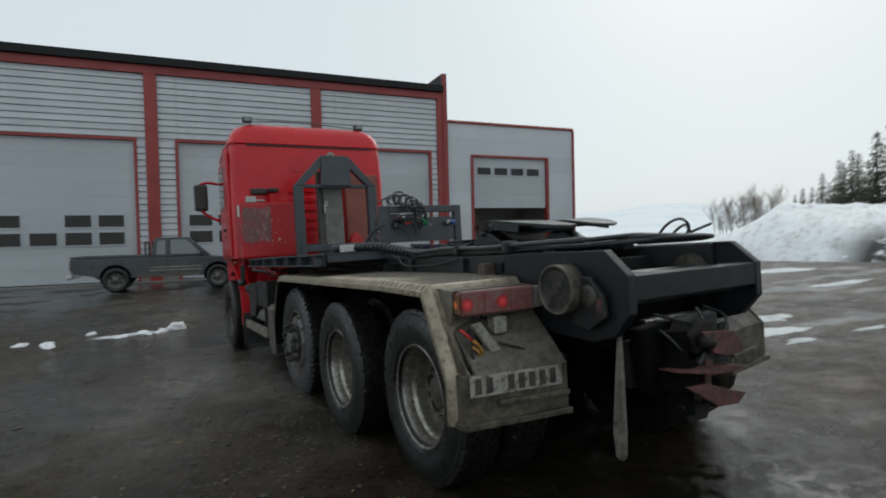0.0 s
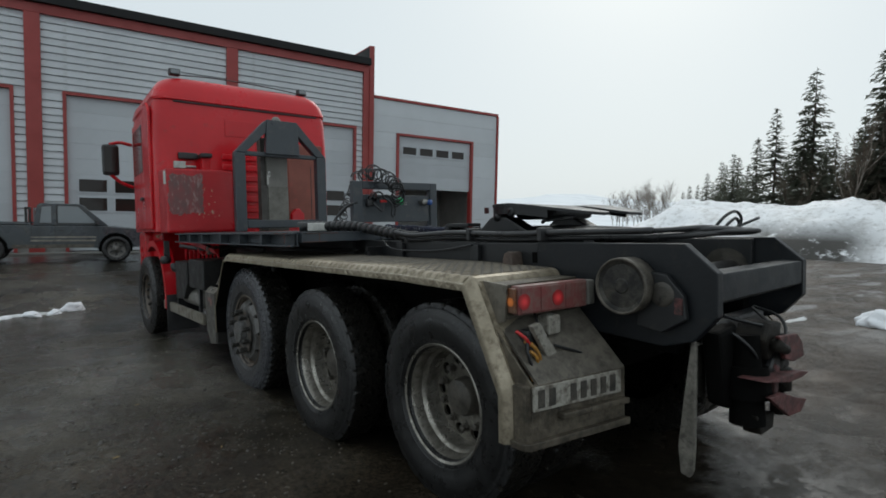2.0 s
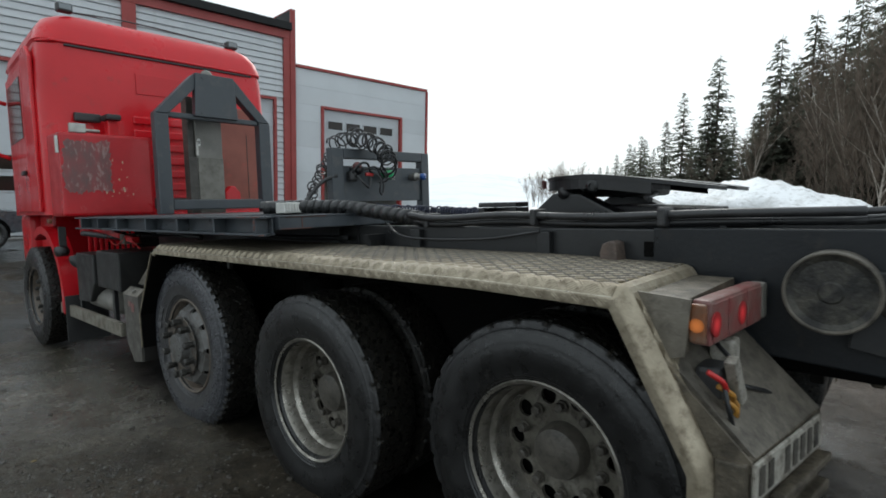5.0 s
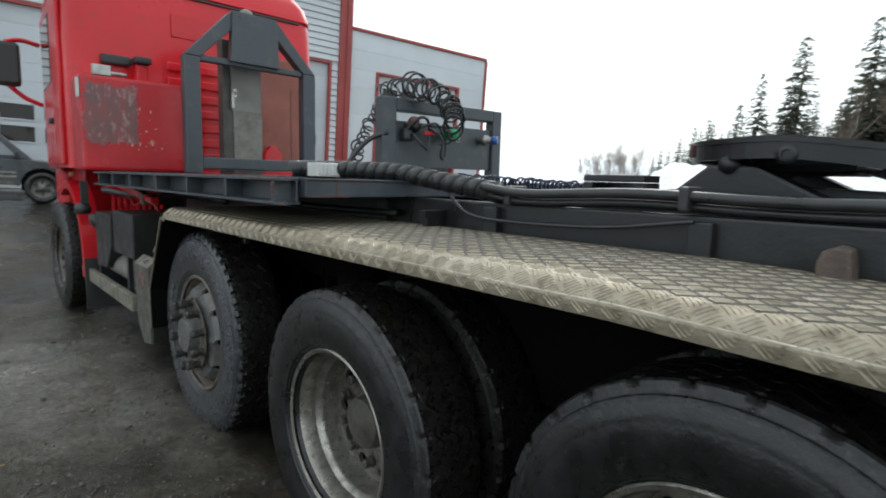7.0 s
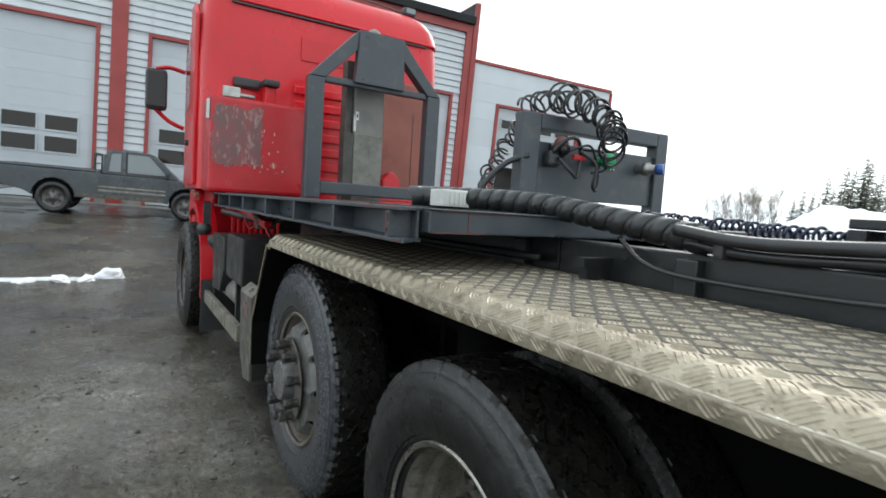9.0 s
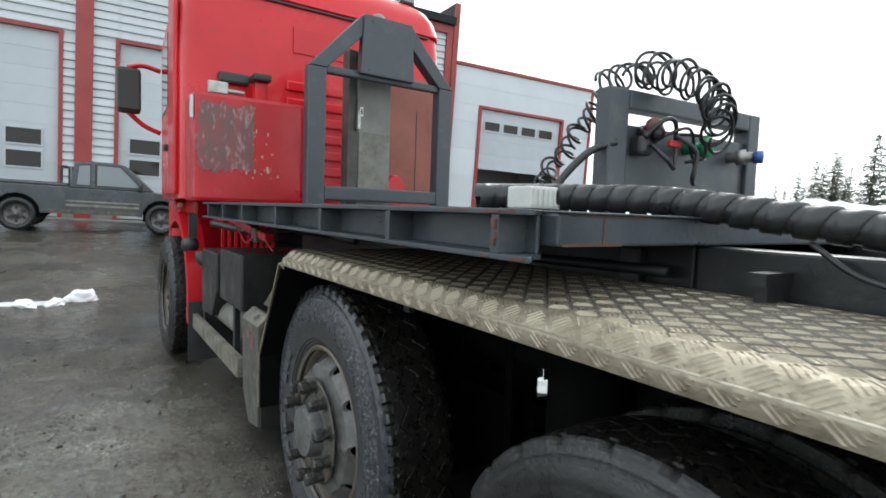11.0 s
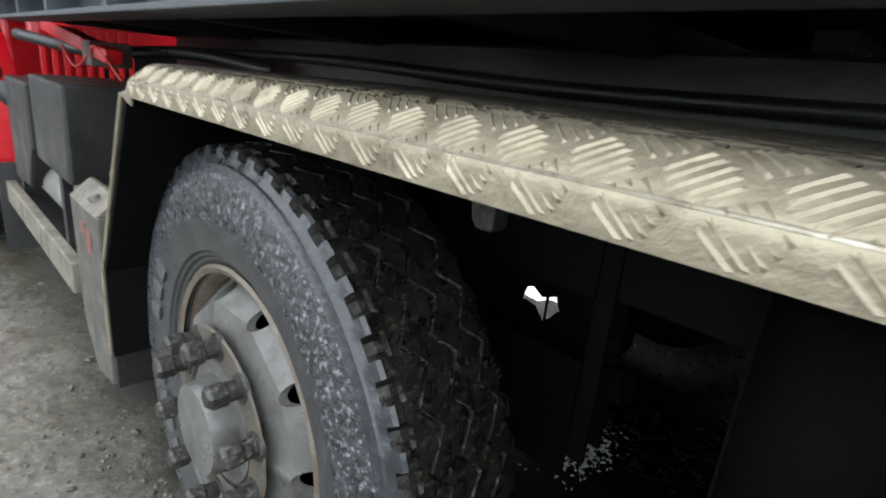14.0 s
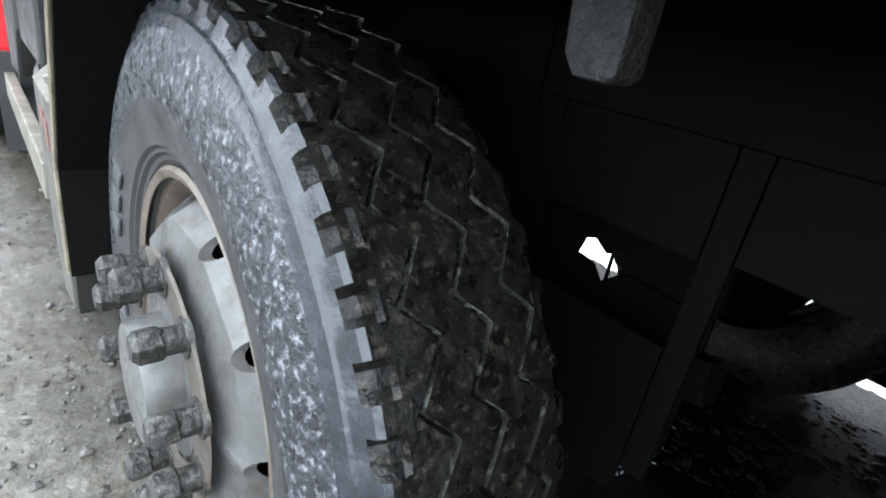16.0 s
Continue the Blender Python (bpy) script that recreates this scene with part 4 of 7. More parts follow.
def plant(first, source, az, distance, height, full, turn):
    """Puts a tree at a bearing and distance from the camera's place, chosen to fit its view; the first call places the
    source itself.
    """
    p = EYE + distance * Vector((math.sin(radians(az)), math.cos(radians(az)), 0))
    s = height / full
    m = pose(p.x, p.y, ground_height(p.x, p.y) - 0.2, 0, 0, turn) @ Matrix.Diagonal((s, s, s, 1))
    if first:
        source.matrix_world = m
    else:
        copy_thing(source, m)


used = set()
rng = random.Random(44)
rows = [(0, 74.4, 50, 13.4), (1, 71.6, 53, 11.0), (2, 70.2, 57, 9.3), (1, 77.6, 56, 11.2), (2, 79.9, 50, 14.6), (0, 81.6, 48, 15.0), (1, 83.2, 52, 15.6), (2, 85.0, 46, 14.6),
        (0, 86.6, 43, 15.6), (1, 88.6, 41, 15.2), (2, 91.0, 43, 16.5), (0, 93.5, 40, 15.5), (1, 97, 41, 16), (2, 101, 39, 15), (0, 106, 40, 16), (1, 76.0, 60, 12.0), (2, 82.4, 60, 17), (0, 89.8, 55, 19),
        (2, 69.0, 75, 10.6), (0, 68.2, 80, 10.8), (1, 67.6, 84, 11.6), (2, 66.9, 88, 10.6), (0, 66.0, 95, 9.6), (1, 65.2, 104, 10.0), (2, 64.5, 108, 12.2), (1, 63.9, 112, 9.2), (0, 67.2, 96, 11.5), (1, 66.5, 98, 10.0), (2, 65.6, 100, 9.0), (0, 68.6, 86, 11.0), (1, 69.4, 82, 11), (0, 72.6, 66, 9), (1, 73.4, 72, 10), (2, 78.6, 66, 12),
        (0, 80.8, 54, 13), (1, 84.2, 47, 12.5), (2, 87.6, 48, 15.5), (0, 84.8, 56, 17), (1, 90.2, 46, 15), (2, 88.2, 52, 17), (0, 92.4, 48, 17), (1, 75.2, 53, 9), (2, 73.0, 58, 9.5), (0, 79.0, 56, 12.4), (1, 82.0, 51, 12), (2, 86.0, 52, 15), (2, 78.0, 50, 14.0), (0, 79.2, 49, 14.4), (1, 80.3, 51, 15.2), (2, 81.2, 50, 15.0), (1, 82.3, 48, 15.4), (0, 83.8, 50, 14.5), (1, 85.6, 50, 16), (2, 87.2, 45, 14), (0, 88.0, 47, 16.5), (1, 89.2, 49, 17), (2, 90.6, 50, 18), (0, 91.6, 45, 15.5), (1, 78.0, 52, 10.5), (2, 76.8, 51, 10), (0, 73.8, 50, 10.5), (1, 75.4, 58, 11)]
for k, az, dist, h in rows:
    plant(k not in used, SPRUCES[k], az, dist, h + 0.4 + 0.35 * max(0.0, min(az, 92) - 80), 14.0, rng.uniform(0, 360))
    used.add(k)
used = set()
full = (8.5, 7.5, 6.5)
rows = [(0, 88.3, 37, 8.0), (2, 87.2, 38, 7.0), (1, 84.5, 41, 7.5), (1, 86.0, 39, 8.4), (1, 82.6, 43, 7.0), (0, 89.5, 36, 9.0), (1, 90.6, 37, 7.8), (2, 92.0, 36, 8.0), (1, 94.0, 36, 8.0), (1, 80.4, 44, 5.5), (2, 76.8, 46, 6.5), (1, 72.9, 50, 4.5),
        (1, 62.2, 112, 5.6), (2, 61.6, 115, 5.4), (1, 60.9, 118, 6.2), (2, 60.2, 116, 6.2), (1, 59.5, 120, 6.0), (2, 58.8, 122, 5.6), (1, 58.1, 125, 5.6), (2, 57.5, 124, 5.2), (1, 62.6, 110, 5.2), (1, 85.2, 44, 9.0), (2, 83.6, 42, 8.0), (1, 87.9, 42, 9.5),
        (1, 83.0, 39, 7.5), (1, 84.0, 38, 8.2), (1, 85.6, 37, 8.0), (1, 86.6, 37, 8.8), (1, 88.9, 39, 9.4), (1, 81.4, 41, 6.4), (2, 85.0, 38, 7.6), (1, 91.4, 38, 8.8), (1, 78.2, 46, 5.0), (1, 74.6, 46, 4.2),
        (1, 84.8, 38, 5.2), (1, 86.2, 37, 5.8), (1, 87.4, 38, 6.4), (1, 88.4, 37, 6.6), (1, 89.3, 39, 7.0), (1, 90.2, 37, 6.8), (0, 86.9, 35, 7.0), (0, 87.7, 34, 7.4), (1, 83.4, 39, 4.6), (1, 91.0, 38, 7.0), (1, 92.6, 38, 7.0),
        (1, 62.4, 104, 6.6), (1, 61.8, 106, 6.4), (2, 61.2, 105, 6.6), (1, 60.5, 108, 6.2), (1, 59.9, 106, 6.0), (1, 59.0, 110, 5.8), (1, 58.4, 112, 5.6), (1, 60.2, 104, 5.8), (1, 57.9, 108, 5.4), (1, 61.5, 103, 6.0)]
for k, az, dist, h in rows:
    plant(k not in used, BARE[k], az, dist, h, full[k], rng.uniform(0, 360))
    used.add(k)


def far_hills():
    """Snow-covered hills across the valley."""
    verts, faces, n, rings = [], [], 160, 10
    for r in range(rings):
        for k in range(n):
            a = radians(-40 + 180 * k / (n - 1))
            d = 700 + 170 * r
            h = -8 + (r / (rings - 1)) ** 1.1 * 118 * (0.8 + 0.45 * noise.fractal((math.sin(a) * 4, math.cos(a) * 4, 2.2 + r * 0.05), 0.8, 2, 4))
            verts.append((d * math.sin(a), d * math.cos(a), h))
    for r in range(rings - 1):
        for k in range(n - 1):
            i = r * n + k
            faces.append((i, i + 1, i + n + 1, i + n))
    ob = part_of("far_hills", mesh_from("far_hills", verts, faces, HILL, True), None)
    tagged(ob, "pale snow-covered hills across the valley", "hills", kind="structure")


def hill_material():
    m = bpy.data.materials.new("hazy_snow_hill")
    n, l, b = nodes_of(m)
    a = noise_node(n, l, 0.012, 8, 0.65, "Object", (1, 1, 3))
    f = ramp_node(n, l, a.outputs[0], [(0.5, 0.0), (0.62, 0.3)])
    # the distance haze is mixed into the snow and forest colours
    l.new(mix_node(n, l, f.outputs[0], (0.84, 0.87, 0.9), (0.45, 0.5, 0.55)), b.inputs["Base Color"])
    b.inputs["Roughness"].default_value = 0.8
    return m


HILL = hill_material()
far_hills()


def gravel():
    """Loose small stones lying on the yard beside the truck."""
    rng = random.Random(77)
    shapes = []
    for k in range(5):
        bm = bmesh.new()
        bmesh.ops.create_icosphere(bm, subdivisions=1, radius=1)
        shapes.append(([Vector((v.co.x * rng.uniform(0.7, 1.3), v.co.y * rng.uniform(0.7, 1.2), v.co.z * rng.uniform(0.45, 0.8))) for v in bm.verts], [[v.index for v in f.verts] for f in bm.faces]))
        bm.free()
    verts, faces = [], []
    for k in range(3600):
        x, y = (rng.uniform(-5.5, -1.05), rng.uniform(-1.0, 8.5)) if k % 3 else (rng.uniform(-2.4, -1.1), rng.uniform(2.2, 5.2))
        if noise.noise((x * 0.9, y * 0.9, 2.0)) < -0.05 and rng.random() < 0.8:
            continue
        r = rng.uniform(0.003, 0.009) * (2.2 if rng.random() < 0.05 else 1)
        vs, fs = shapes[k % 5]
        turn = Matrix.Rotation(rng.uniform(0, 6.28), 3, "Z")
        base, z = len(verts), ground_height(x, y) + r * 0.25
        verts.extend(turn @ v * r + Vector((x, y, z)) for v in vs)
        faces.extend([i + base for i in f] for f in fs)
    ob = part_of("gravel", mesh_from("gravel", verts, faces, STONE), None)
    tagged(ob, "loose wet grey gravel scattered on the yard", "gravel", kind="stuff")


STONE = surface("wet_stone", (0.13, 0.12, 0.105), (0.06, 0.056, 0.05), rough=0.35, scale=30, bump=0.2)
gravel()


def mud_crumbs():
    """Dark crumbs and clods trodden over the wet yard, lying in drifts."""
    rng = random.Random(12)
    bm = bmesh.new()
    bmesh.ops.create_icosphere(bm, subdivisions=1, radius=1)
    base_v, base_f = [v.co.copy() for v in bm.verts], [[v.index for v in f.verts] for f in bm.faces]
    bm.free()
    verts, faces, made = [], [], 0
    for k in range(16000):
        x, y = rng.uniform(-6.5, -1.15), rng.uniform(-1.5, 9.5)
        drift = noise.fractal((x * 0.8, y * 1.3, 9.1), 0.8, 2.0, 4)
        if rng.random() > 0.1 + 0.9 * max(0.0, drift) or made > 3800:
            continue
        made += 1
        r = rng.uniform(0.004, 0.011) * (1.9 if rng.random() < 0.08 else 1)
        sx, sy, sz = r * rng.uniform(0.8, 1.7), r * rng.uniform(0.7, 1.3), r * rng.uniform(0.35, 0.7)
        turn = Matrix.Rotation(rng.uniform(0, 6.28), 3, "Z")
        b, z = len(verts), ground_height(x, y) + sz * 0.3
        for v in base_v:
            q = turn @ Vector((v.x * sx, v.y * sy, v.z * sz)) * rng.uniform(0.8, 1.2)
            verts.append((q.x + x, q.y + y, q.z + z))
        faces.extend([i + b for i in f] for f in base_f)
    ob = part_of("mud_crumbs", mesh_from("mud_crumbs", verts, faces, CRUMB), None)
    tagged(ob, "dark wet crumbs of mud scattered on the yard", "mud crumbs", kind="stuff")


def ice_crumbs():
    """Pale crumbs in a small heap under the axle, standing in for bright glints on the ground."""
    rng = random.Random(31)
    bm = bmesh.new()
    bmesh.ops.create_icosphere(bm, subdivisions=1, radius=1)
    base_v, base_f = [v.co.copy() for v in bm.verts], [[v.index for v in f.verts] for f in bm.faces]
    bm.free()
    verts, faces = [], []
    for k in range(420):
        x, y = rng.gauss(0.07, 0.085), rng.gauss(2.87, 0.05)
        r = rng.uniform(0.002, 0.0055)
        turn = Matrix.Rotation(rng.uniform(0, 6.28), 3, "Z")
        b, z = len(verts), ground_height(x, y) + r * 0.3
        for v in base_v:
            q = turn @ Vector((v.x * r * 2.2, v.y * r, v.z * r * 0.6)) * rng.uniform(0.7, 1.3)
            verts.append((q.x + x, q.y + y, q.z + z))
        faces.extend([i + b for i in f] for f in base_f)
    ob = part_of("ice_crumbs", mesh_from("ice_crumbs", verts, faces, SLUSH), None)
    tagged(ob, "pale crumbs under the truck, standing for glints", "ice crumbs", kind="stuff")


def mud_clods():
    """Wet black clods fallen from the wheels under the truck."""
    rng = random.Random(63)
    bm = bmesh.new()
    bmesh.ops.create_icosphere(bm, subdivisions=1, radius=1)
    base_v, base_f = [v.co.copy() for v in bm.verts], [[v.index for v in f.verts] for f in bm.faces]
    bm.free()
    verts, faces = [], []
    for k in range(1500):
        x, y = rng.uniform(0.1, 1.0), rng.uniform(1.9, 3.9)
        if rng.random() > 0.25 + 1.5 * noise.noise((x * 2.6, y * 2.6, 3.3)):
            continue
        r = rng.uniform(0.004, 0.013) * (1.8 if rng.random() < 0.08 else 1)
        sx, sy, sz = r * rng.uniform(0.9, 1.9), r * rng.uniform(0.8, 1.5), r * rng.uniform(0.35, 0.7)
        turn, s = Matrix.Rotation(rng.uniform(0, 6.28), 3, "Z"), rng.uniform(0, 50)
        b, z = len(verts), ground_height(x, y) + sz * 0.2
        for v in base_v:
            q = turn @ Vector((v.x * sx, v.y * sy, v.z * sz)) * (1 + 0.5 * noise.noise(v * 1.7 + Vector((s, 0, 0))))
            verts.append((q.x + x, q.y + y, q.z + z))
        faces.extend([i + b for i in f] for f in base_f)
    ob = part_of("mud_clods", mesh_from("mud_clods", verts, faces, CLOD), None)
    tagged(ob, "wet black crumbs of mud under the truck", "mud clods", kind="stuff")


CLOD = surface("wet_black_mud", (0.005, 0.0046, 0.0042), (0.009, 0.008, 0.007), rough=0.6, specular=0.14, scale=12, grain=90, bump=0.6, rough_spread=0.12)
ice_crumbs()
mud_clods()
CRUMB = surface("wet_mud_crumb", (0.028, 0.024, 0.019), (0.055, 0.047, 0.037), rough=0.4, scale=8, bump=0.3)
mud_crumbs()


def dead_leaf(x, y, turn, size):
    bm = bmesh.new()
    prism(bm, [(-0.5 * size, 0), (-0.2 * size, 0.14 * size), (0.2 * size, 0.12 * size), (0.5 * size, 0), (0.1 * size, -0.12 * size)], "z", 0, 0.003)
    ob = part("dead_leaf", bm, LEAF, None)
    ob.matrix_world = pose(x, y, ground_height(x, y) + 0.006, 4, 3, turn)
    tagged(ob, "withered yellow-brown leaf on the wet ground", "leaf", "withered leaves")


LEAF = surface("withered_leaf", (0.36, 0.26, 0.09), (0.24, 0.16, 0.06), rough=0.5, scale=30)
for row in ((-2.3, 2.05, 20, 0.05), (-1.75, 1.75, 70, 0.04), (-2.9, 3.4, 120, 0.035), (-2.0, 3.1, 10, 0.03), (-1.5, 0.4, 50, 0.04)):
    dead_leaf(*row)


# ---- the truck ----
truck = thing("truck", "red four-axle truck chassis with a dark grey hooklift frame", "truck", matrix=TRUCK)
AXLES = (0.3, 1.6, 3.11, 6.35)
HUB_Z = 0.5
# place along the truck, hub height, distance of the outer sidewall from the middle, size
HUBS = ((0.3, 0.5, 1.115, 0.985), (1.6, 0.464, 1.172, 0.995), (3.11, 0.49, 1.12, 1.045), (6.5, 0.54, 1.29, 1.0))


def tyre_mesh(period=7, cut=(1.0, 0.85, 1.0), depth=0.012):
    """Truck tyre with narrow zigzag grooves and notched shoulders; x runs inwards from the outer sidewall."""
    n, zigs = 378, 38
    # inward place, radius, share of the zigzag, share of the shoulder notch, material
    prof = [(0.055, 0.292, 0, 0, 3), (0.04, 0.298, 0, 0, 3), (0.034, 0.312, 0, 0, 3), (0.03, 0.315, 0, 0, 3), (0.028, 0.322, 0, 0, 3), (0.021, 0.326, 0, 0, 3), (0.0205, 0.332, 0, 0, 3), (0.014, 0.336, 0, 0, 3),
            (0.013, 0.345, 0, 0, 3), (0.006, 0.372, 0, 0, 3), (0.001, 0.396, 0, 0, 0), (0.0, 0.418, 0, 0, 0), (0.002, 0.442, 0, 0, 0), (0.0035, 0.446, 0, 0, 0), (0.0035, 0.45, 0, 0, 0), (0.007, 0.462, 0, 0, 0),
            (0.013, 0.48, 0, 0, 2), (0.0195, 0.4925, 0, 0, 2), (0.0195, 0.495, 0, 0, 2), (0.0225, 0.497, 0, 0, 2), (0.024, 0.4985, 0, 0, 2), (0.0285, 0.511, 0, 0.35, 5), (0.032, 0.5215, 0, 1, 5), (0.038, 0.5265, 0, 1, 1), (0.05, 0.5275, 0, 0.9, 1), (0.058, 0.5275, 0, 0, 1)]
    for c in (0.09, 0.15, 0.21):
        top = 0.53 - 0.0012 * (c - 0.15) ** 2 / 0.0225
        prof += [(c - 0.0042, top, 1, 0, 4), (c - 0.0026, top - 0.013, 1, 0, 1), (c + 0.0026, top - 0.013, 1, 0, 4), (c + 0.0042, top, 1, 0, 1)]
    prof += [(0.244, 0.5275, 0, 0, 1), (0.254, 0.525, 0, 1, 1), (0.264, 0.52, 0, 1, 0), (0.271, 0.512, 0, 1, 0), (0.276, 0.498, 0, 0.7, 0), (0.29, 0.47, 0, 0, 0), (0.3, 0.42, 0, 0, 0), (0.29, 0.35, 0, 0, 0), (0.27, 0.3, 0, 0, 0)]
    verts, faces, mats, w = [], [], [], len(prof)
    for k in range(n):
        a = 2 * math.pi * k / n
        q = (k * zigs / n) % 1 * 10
        zig = (q / 3.6 if q < 3.6 else (10 - q) / 6.4) - 0.5
        notch = cut[k % period] if k % period < len(cut) else 0.0
        for x, r, z, s, m in prof:
            r = r if r < 0.33 else 0.33 + (r - 0.33) * 1.04
            r -= depth * s * notch
            x += 0.007 * s * notch * (1 if x < 0.15 else -1)
            verts.append((x + 0.038 * zig * z, r * math.cos(a), r * math.sin(a)))
    for k in range(n):
        for j in range(w - 1):
            faces.append((k * w + j, k * w + j + 1, ((k + 1) % n) * w + j + 1, ((k + 1) % n) * w + j))
            pit = any((i % period) < len(cut) for i in (k, (k + 1) % n))
            mats.append(prof[j][4] if prof[j][4] != 5 else 1 if pit else 2)
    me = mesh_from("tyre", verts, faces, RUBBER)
    for m in (TREAD, SHEEN_RUBBER, RUBBER_PLAIN, GROOVE):
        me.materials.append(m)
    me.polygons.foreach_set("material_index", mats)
    me.shade_smooth()
    me.set_sharp_from_angle(angle=radians(28))
    return me


def disc_with_holes(r0, r1, ring, hole, count, shape, depth=0.018):
    """Wheel disc between two radii with round hand holes; shape gives the inward place at a radius."""
    bm = bmesh.new()
    loops = []

    def circle(cy, cz, r, n):
        vs = [bm.verts.new((0, cy + r * math.cos(2 * math.pi * k / n), cz + r * math.sin(2 * math.pi * k / n))) for k in range(n)]
        es = [bm.edges.new((vs[k], vs[(k + 1) % n])) for k in range(n)]
        loops.append(es)
        return es
    circle(0, 0, r1, 80)
    circle(0, 0, r0, 60)
    holes = [circle(ring * math.cos(2 * math.pi * k / count), ring * math.sin(2 * math.pi * k / count), hole, 18) for k in range(count)]
    bmesh.ops.triangle_fill(bm, use_beauty=True, use_dissolve=False, edges=[e for es in loops for e in es])
    for es in holes:
        new_geo = bmesh.ops.extrude_edge_only(bm, edges=es)["geom"]
        for v in new_geo:
            if isinstance(v, bmesh.types.BMVert):
                v.co.x += depth
    for v in bm.verts:
        v.co.x += shape(math.hypot(v.co.y, v.co.z))
    bmesh.ops.recalc_face_normals(bm, faces=bm.faces)
    return bm


def ready(bm, name, mat, smooth=True):
    me = bpy.data.meshes.new(name)
    bm.to_mesh(me)
    bm.free()
    me.materials.append(mat)
    if smooth:
        me.shade_smooth()
        me.set_sharp_from_angle(angle=radians(35))
    return me


def nut_mesh(length, r):
    """Wheel nut on a flanged sleeve, with a chamfered hexagonal cap; points outwards along -x."""
    bm = bmesh.new()
    cyl(bm, (0, 0, 0), (-0.009, 0, 0), r * 1.3, r * 1.2, n=18)
    cyl(bm, (-0.009, 0, 0), (-length * 0.5, 0, 0), r * 0.82, n=16)
    cyl(bm, (-length * 0.46, 0, 0), (-length * 0.52, 0, 0), r * 0.86, r * 1.02, n=6)
    cyl(bm, (-length * 0.52, 0, 0), (-length * 0.9, 0, 0), r * 1.02, n=6)
    cyl(bm, (-length * 0.9, 0, 0), (-length, 0, 0), r * 1.02, r * 0.72, n=6)
    return bm


MUDDY_RIM = surface("muddy_wheel_disc", (0.2, 0.187, 0.158), (0.11, 0.1, 0.082), rough=0.42, metal=0.4, dirt=(0.03, 0.026, 0.021), dirt_amount=0.5, scale=10, bump=0.25)
# darker colour for hub and nuts deep inside the drive rims
DARK_HUB = surface("dark_hub", (0.05, 0.046, 0.039), (0.09, 0.08, 0.066), rough=0.5, dirt=(0.02, 0.018, 0.015), dirt_amount=0.45, scale=12, bump=0.3)
TYRE = tyre_mesh()
TYRE_DARK = tyre_mesh(14, (0.5, 1.0, 0.6), 0.006)
for slot, m in enumerate((RUBBER_DARK, TREAD, RUBBER_SCUFFED, RUBBER_DARK, TREAD)):
    TYRE_DARK.materials[slot] = m
# darkened copy for inner and far tyres, their shade put in the colour
TYRE_SHADED = TYRE_DARK.copy()
TYRE_SHADED.materials[0], TYRE_SHADED.materials[2], TYRE_SHADED.materials[3] = TREAD, TREAD, TREAD
DEEP_RIM = ready(lathe(bmesh.new(), [(0.03, 0.3), (0.024, 0.312), (0.03, 0.318), (0.045, 0.312), (0.05, 0.296), (0.07, 0.286), (0.12, 0.28), (0.135, 0.266), (0.15, 0.262), (0.2, 0.26), (0.224, 0.25)], 72), "rim", RIM)
DEEP_DISC = ready(disc_with_holes(0.1, 0.255, 0.208, 0.034, 10, lambda r: 0.222 - 0.12 * max(0, 0.25 - r) + 0.35 * max(0, 0.165 - r)), "disc", MUDDY_RIM)
STEER_RIM = ready(lathe(bmesh.new(), [(0.03, 0.3), (0.024, 0.312), (0.03, 0.318), (0.045, 0.312), (0.05, 0.296), (0.075, 0.284), (0.12, 0.282), (0.13, 0.276)], 72), "rim", surface("rusty_rim_barrel", (0.15, 0.122, 0.096), (0.09, 0.07, 0.054), rough=0.5, dirt=(0.21, 0.19, 0.16), dirt_amount=0.3, scale=14, bump=0.25))
STEER_DISC = ready(disc_with_holes(0.095, 0.2835, 0.261, 0.0205, 10, lambda r: 0.02 + 0.1 * min(1, max(0, (r - 0.208) / 0.073)) ** 1.3 + 0.012 * max(0, min(1, (0.205 - r) / 0.01))), "disc", RIM_GREY)
HUB_DRIVE = ready(lathe(bmesh.new(), [(0.25, 0.108), (0.18, 0.104), (0.158, 0.094), (0.148, 0.07), (0.144, 0.0)], 40), "hub", DARK_HUB)
HUB_STEER = ready(lathe(bmesh.new(), [(0.035, 0.13), (0.03, 0.128), (0.03, 0.1), (0.0, 0.097), (-0.02, 0.09), (-0.024, 0.05), (-0.024, 0.0)], 40), "hub", RIM_GREY)
LETTER_BAR = ready(boxes((-0.002, 0.004, -0.021, 0.021, -0.026, 0.026), bevel=0.002), "sidewall_letter", LETTER, False)
NUT_LONG = ready(nut_mesh(0.07, 0.0235), "wheel_nut", BOLT)
RUST_RING = ready(lathe(bmesh.new(), [(0.03, 0.2), (0.026, 0.196), (0.026, 0.142), (0.031, 0.138)], 56), "rust_ring", surface("rusty_disc_ring", (0.09, 0.068, 0.05), (0.085, 0.08, 0.072), rough=0.6, dirt=(0.05, 0.036, 0.025), dirt_amount=0.45, scale=22, bump=0.35))
BRAKE_DRUM = ready(lathe(bmesh.new(), [(0.0, 0.0), (0.0, 0.24), (0.012, 0.27), (0.2, 0.272), (0.205, 0.0)], 40), "brake_drum", UNDER)
NUT_SHORT = ready(nut_mesh(0.036, 0.018), "wheel_nut", DARK_HUB)


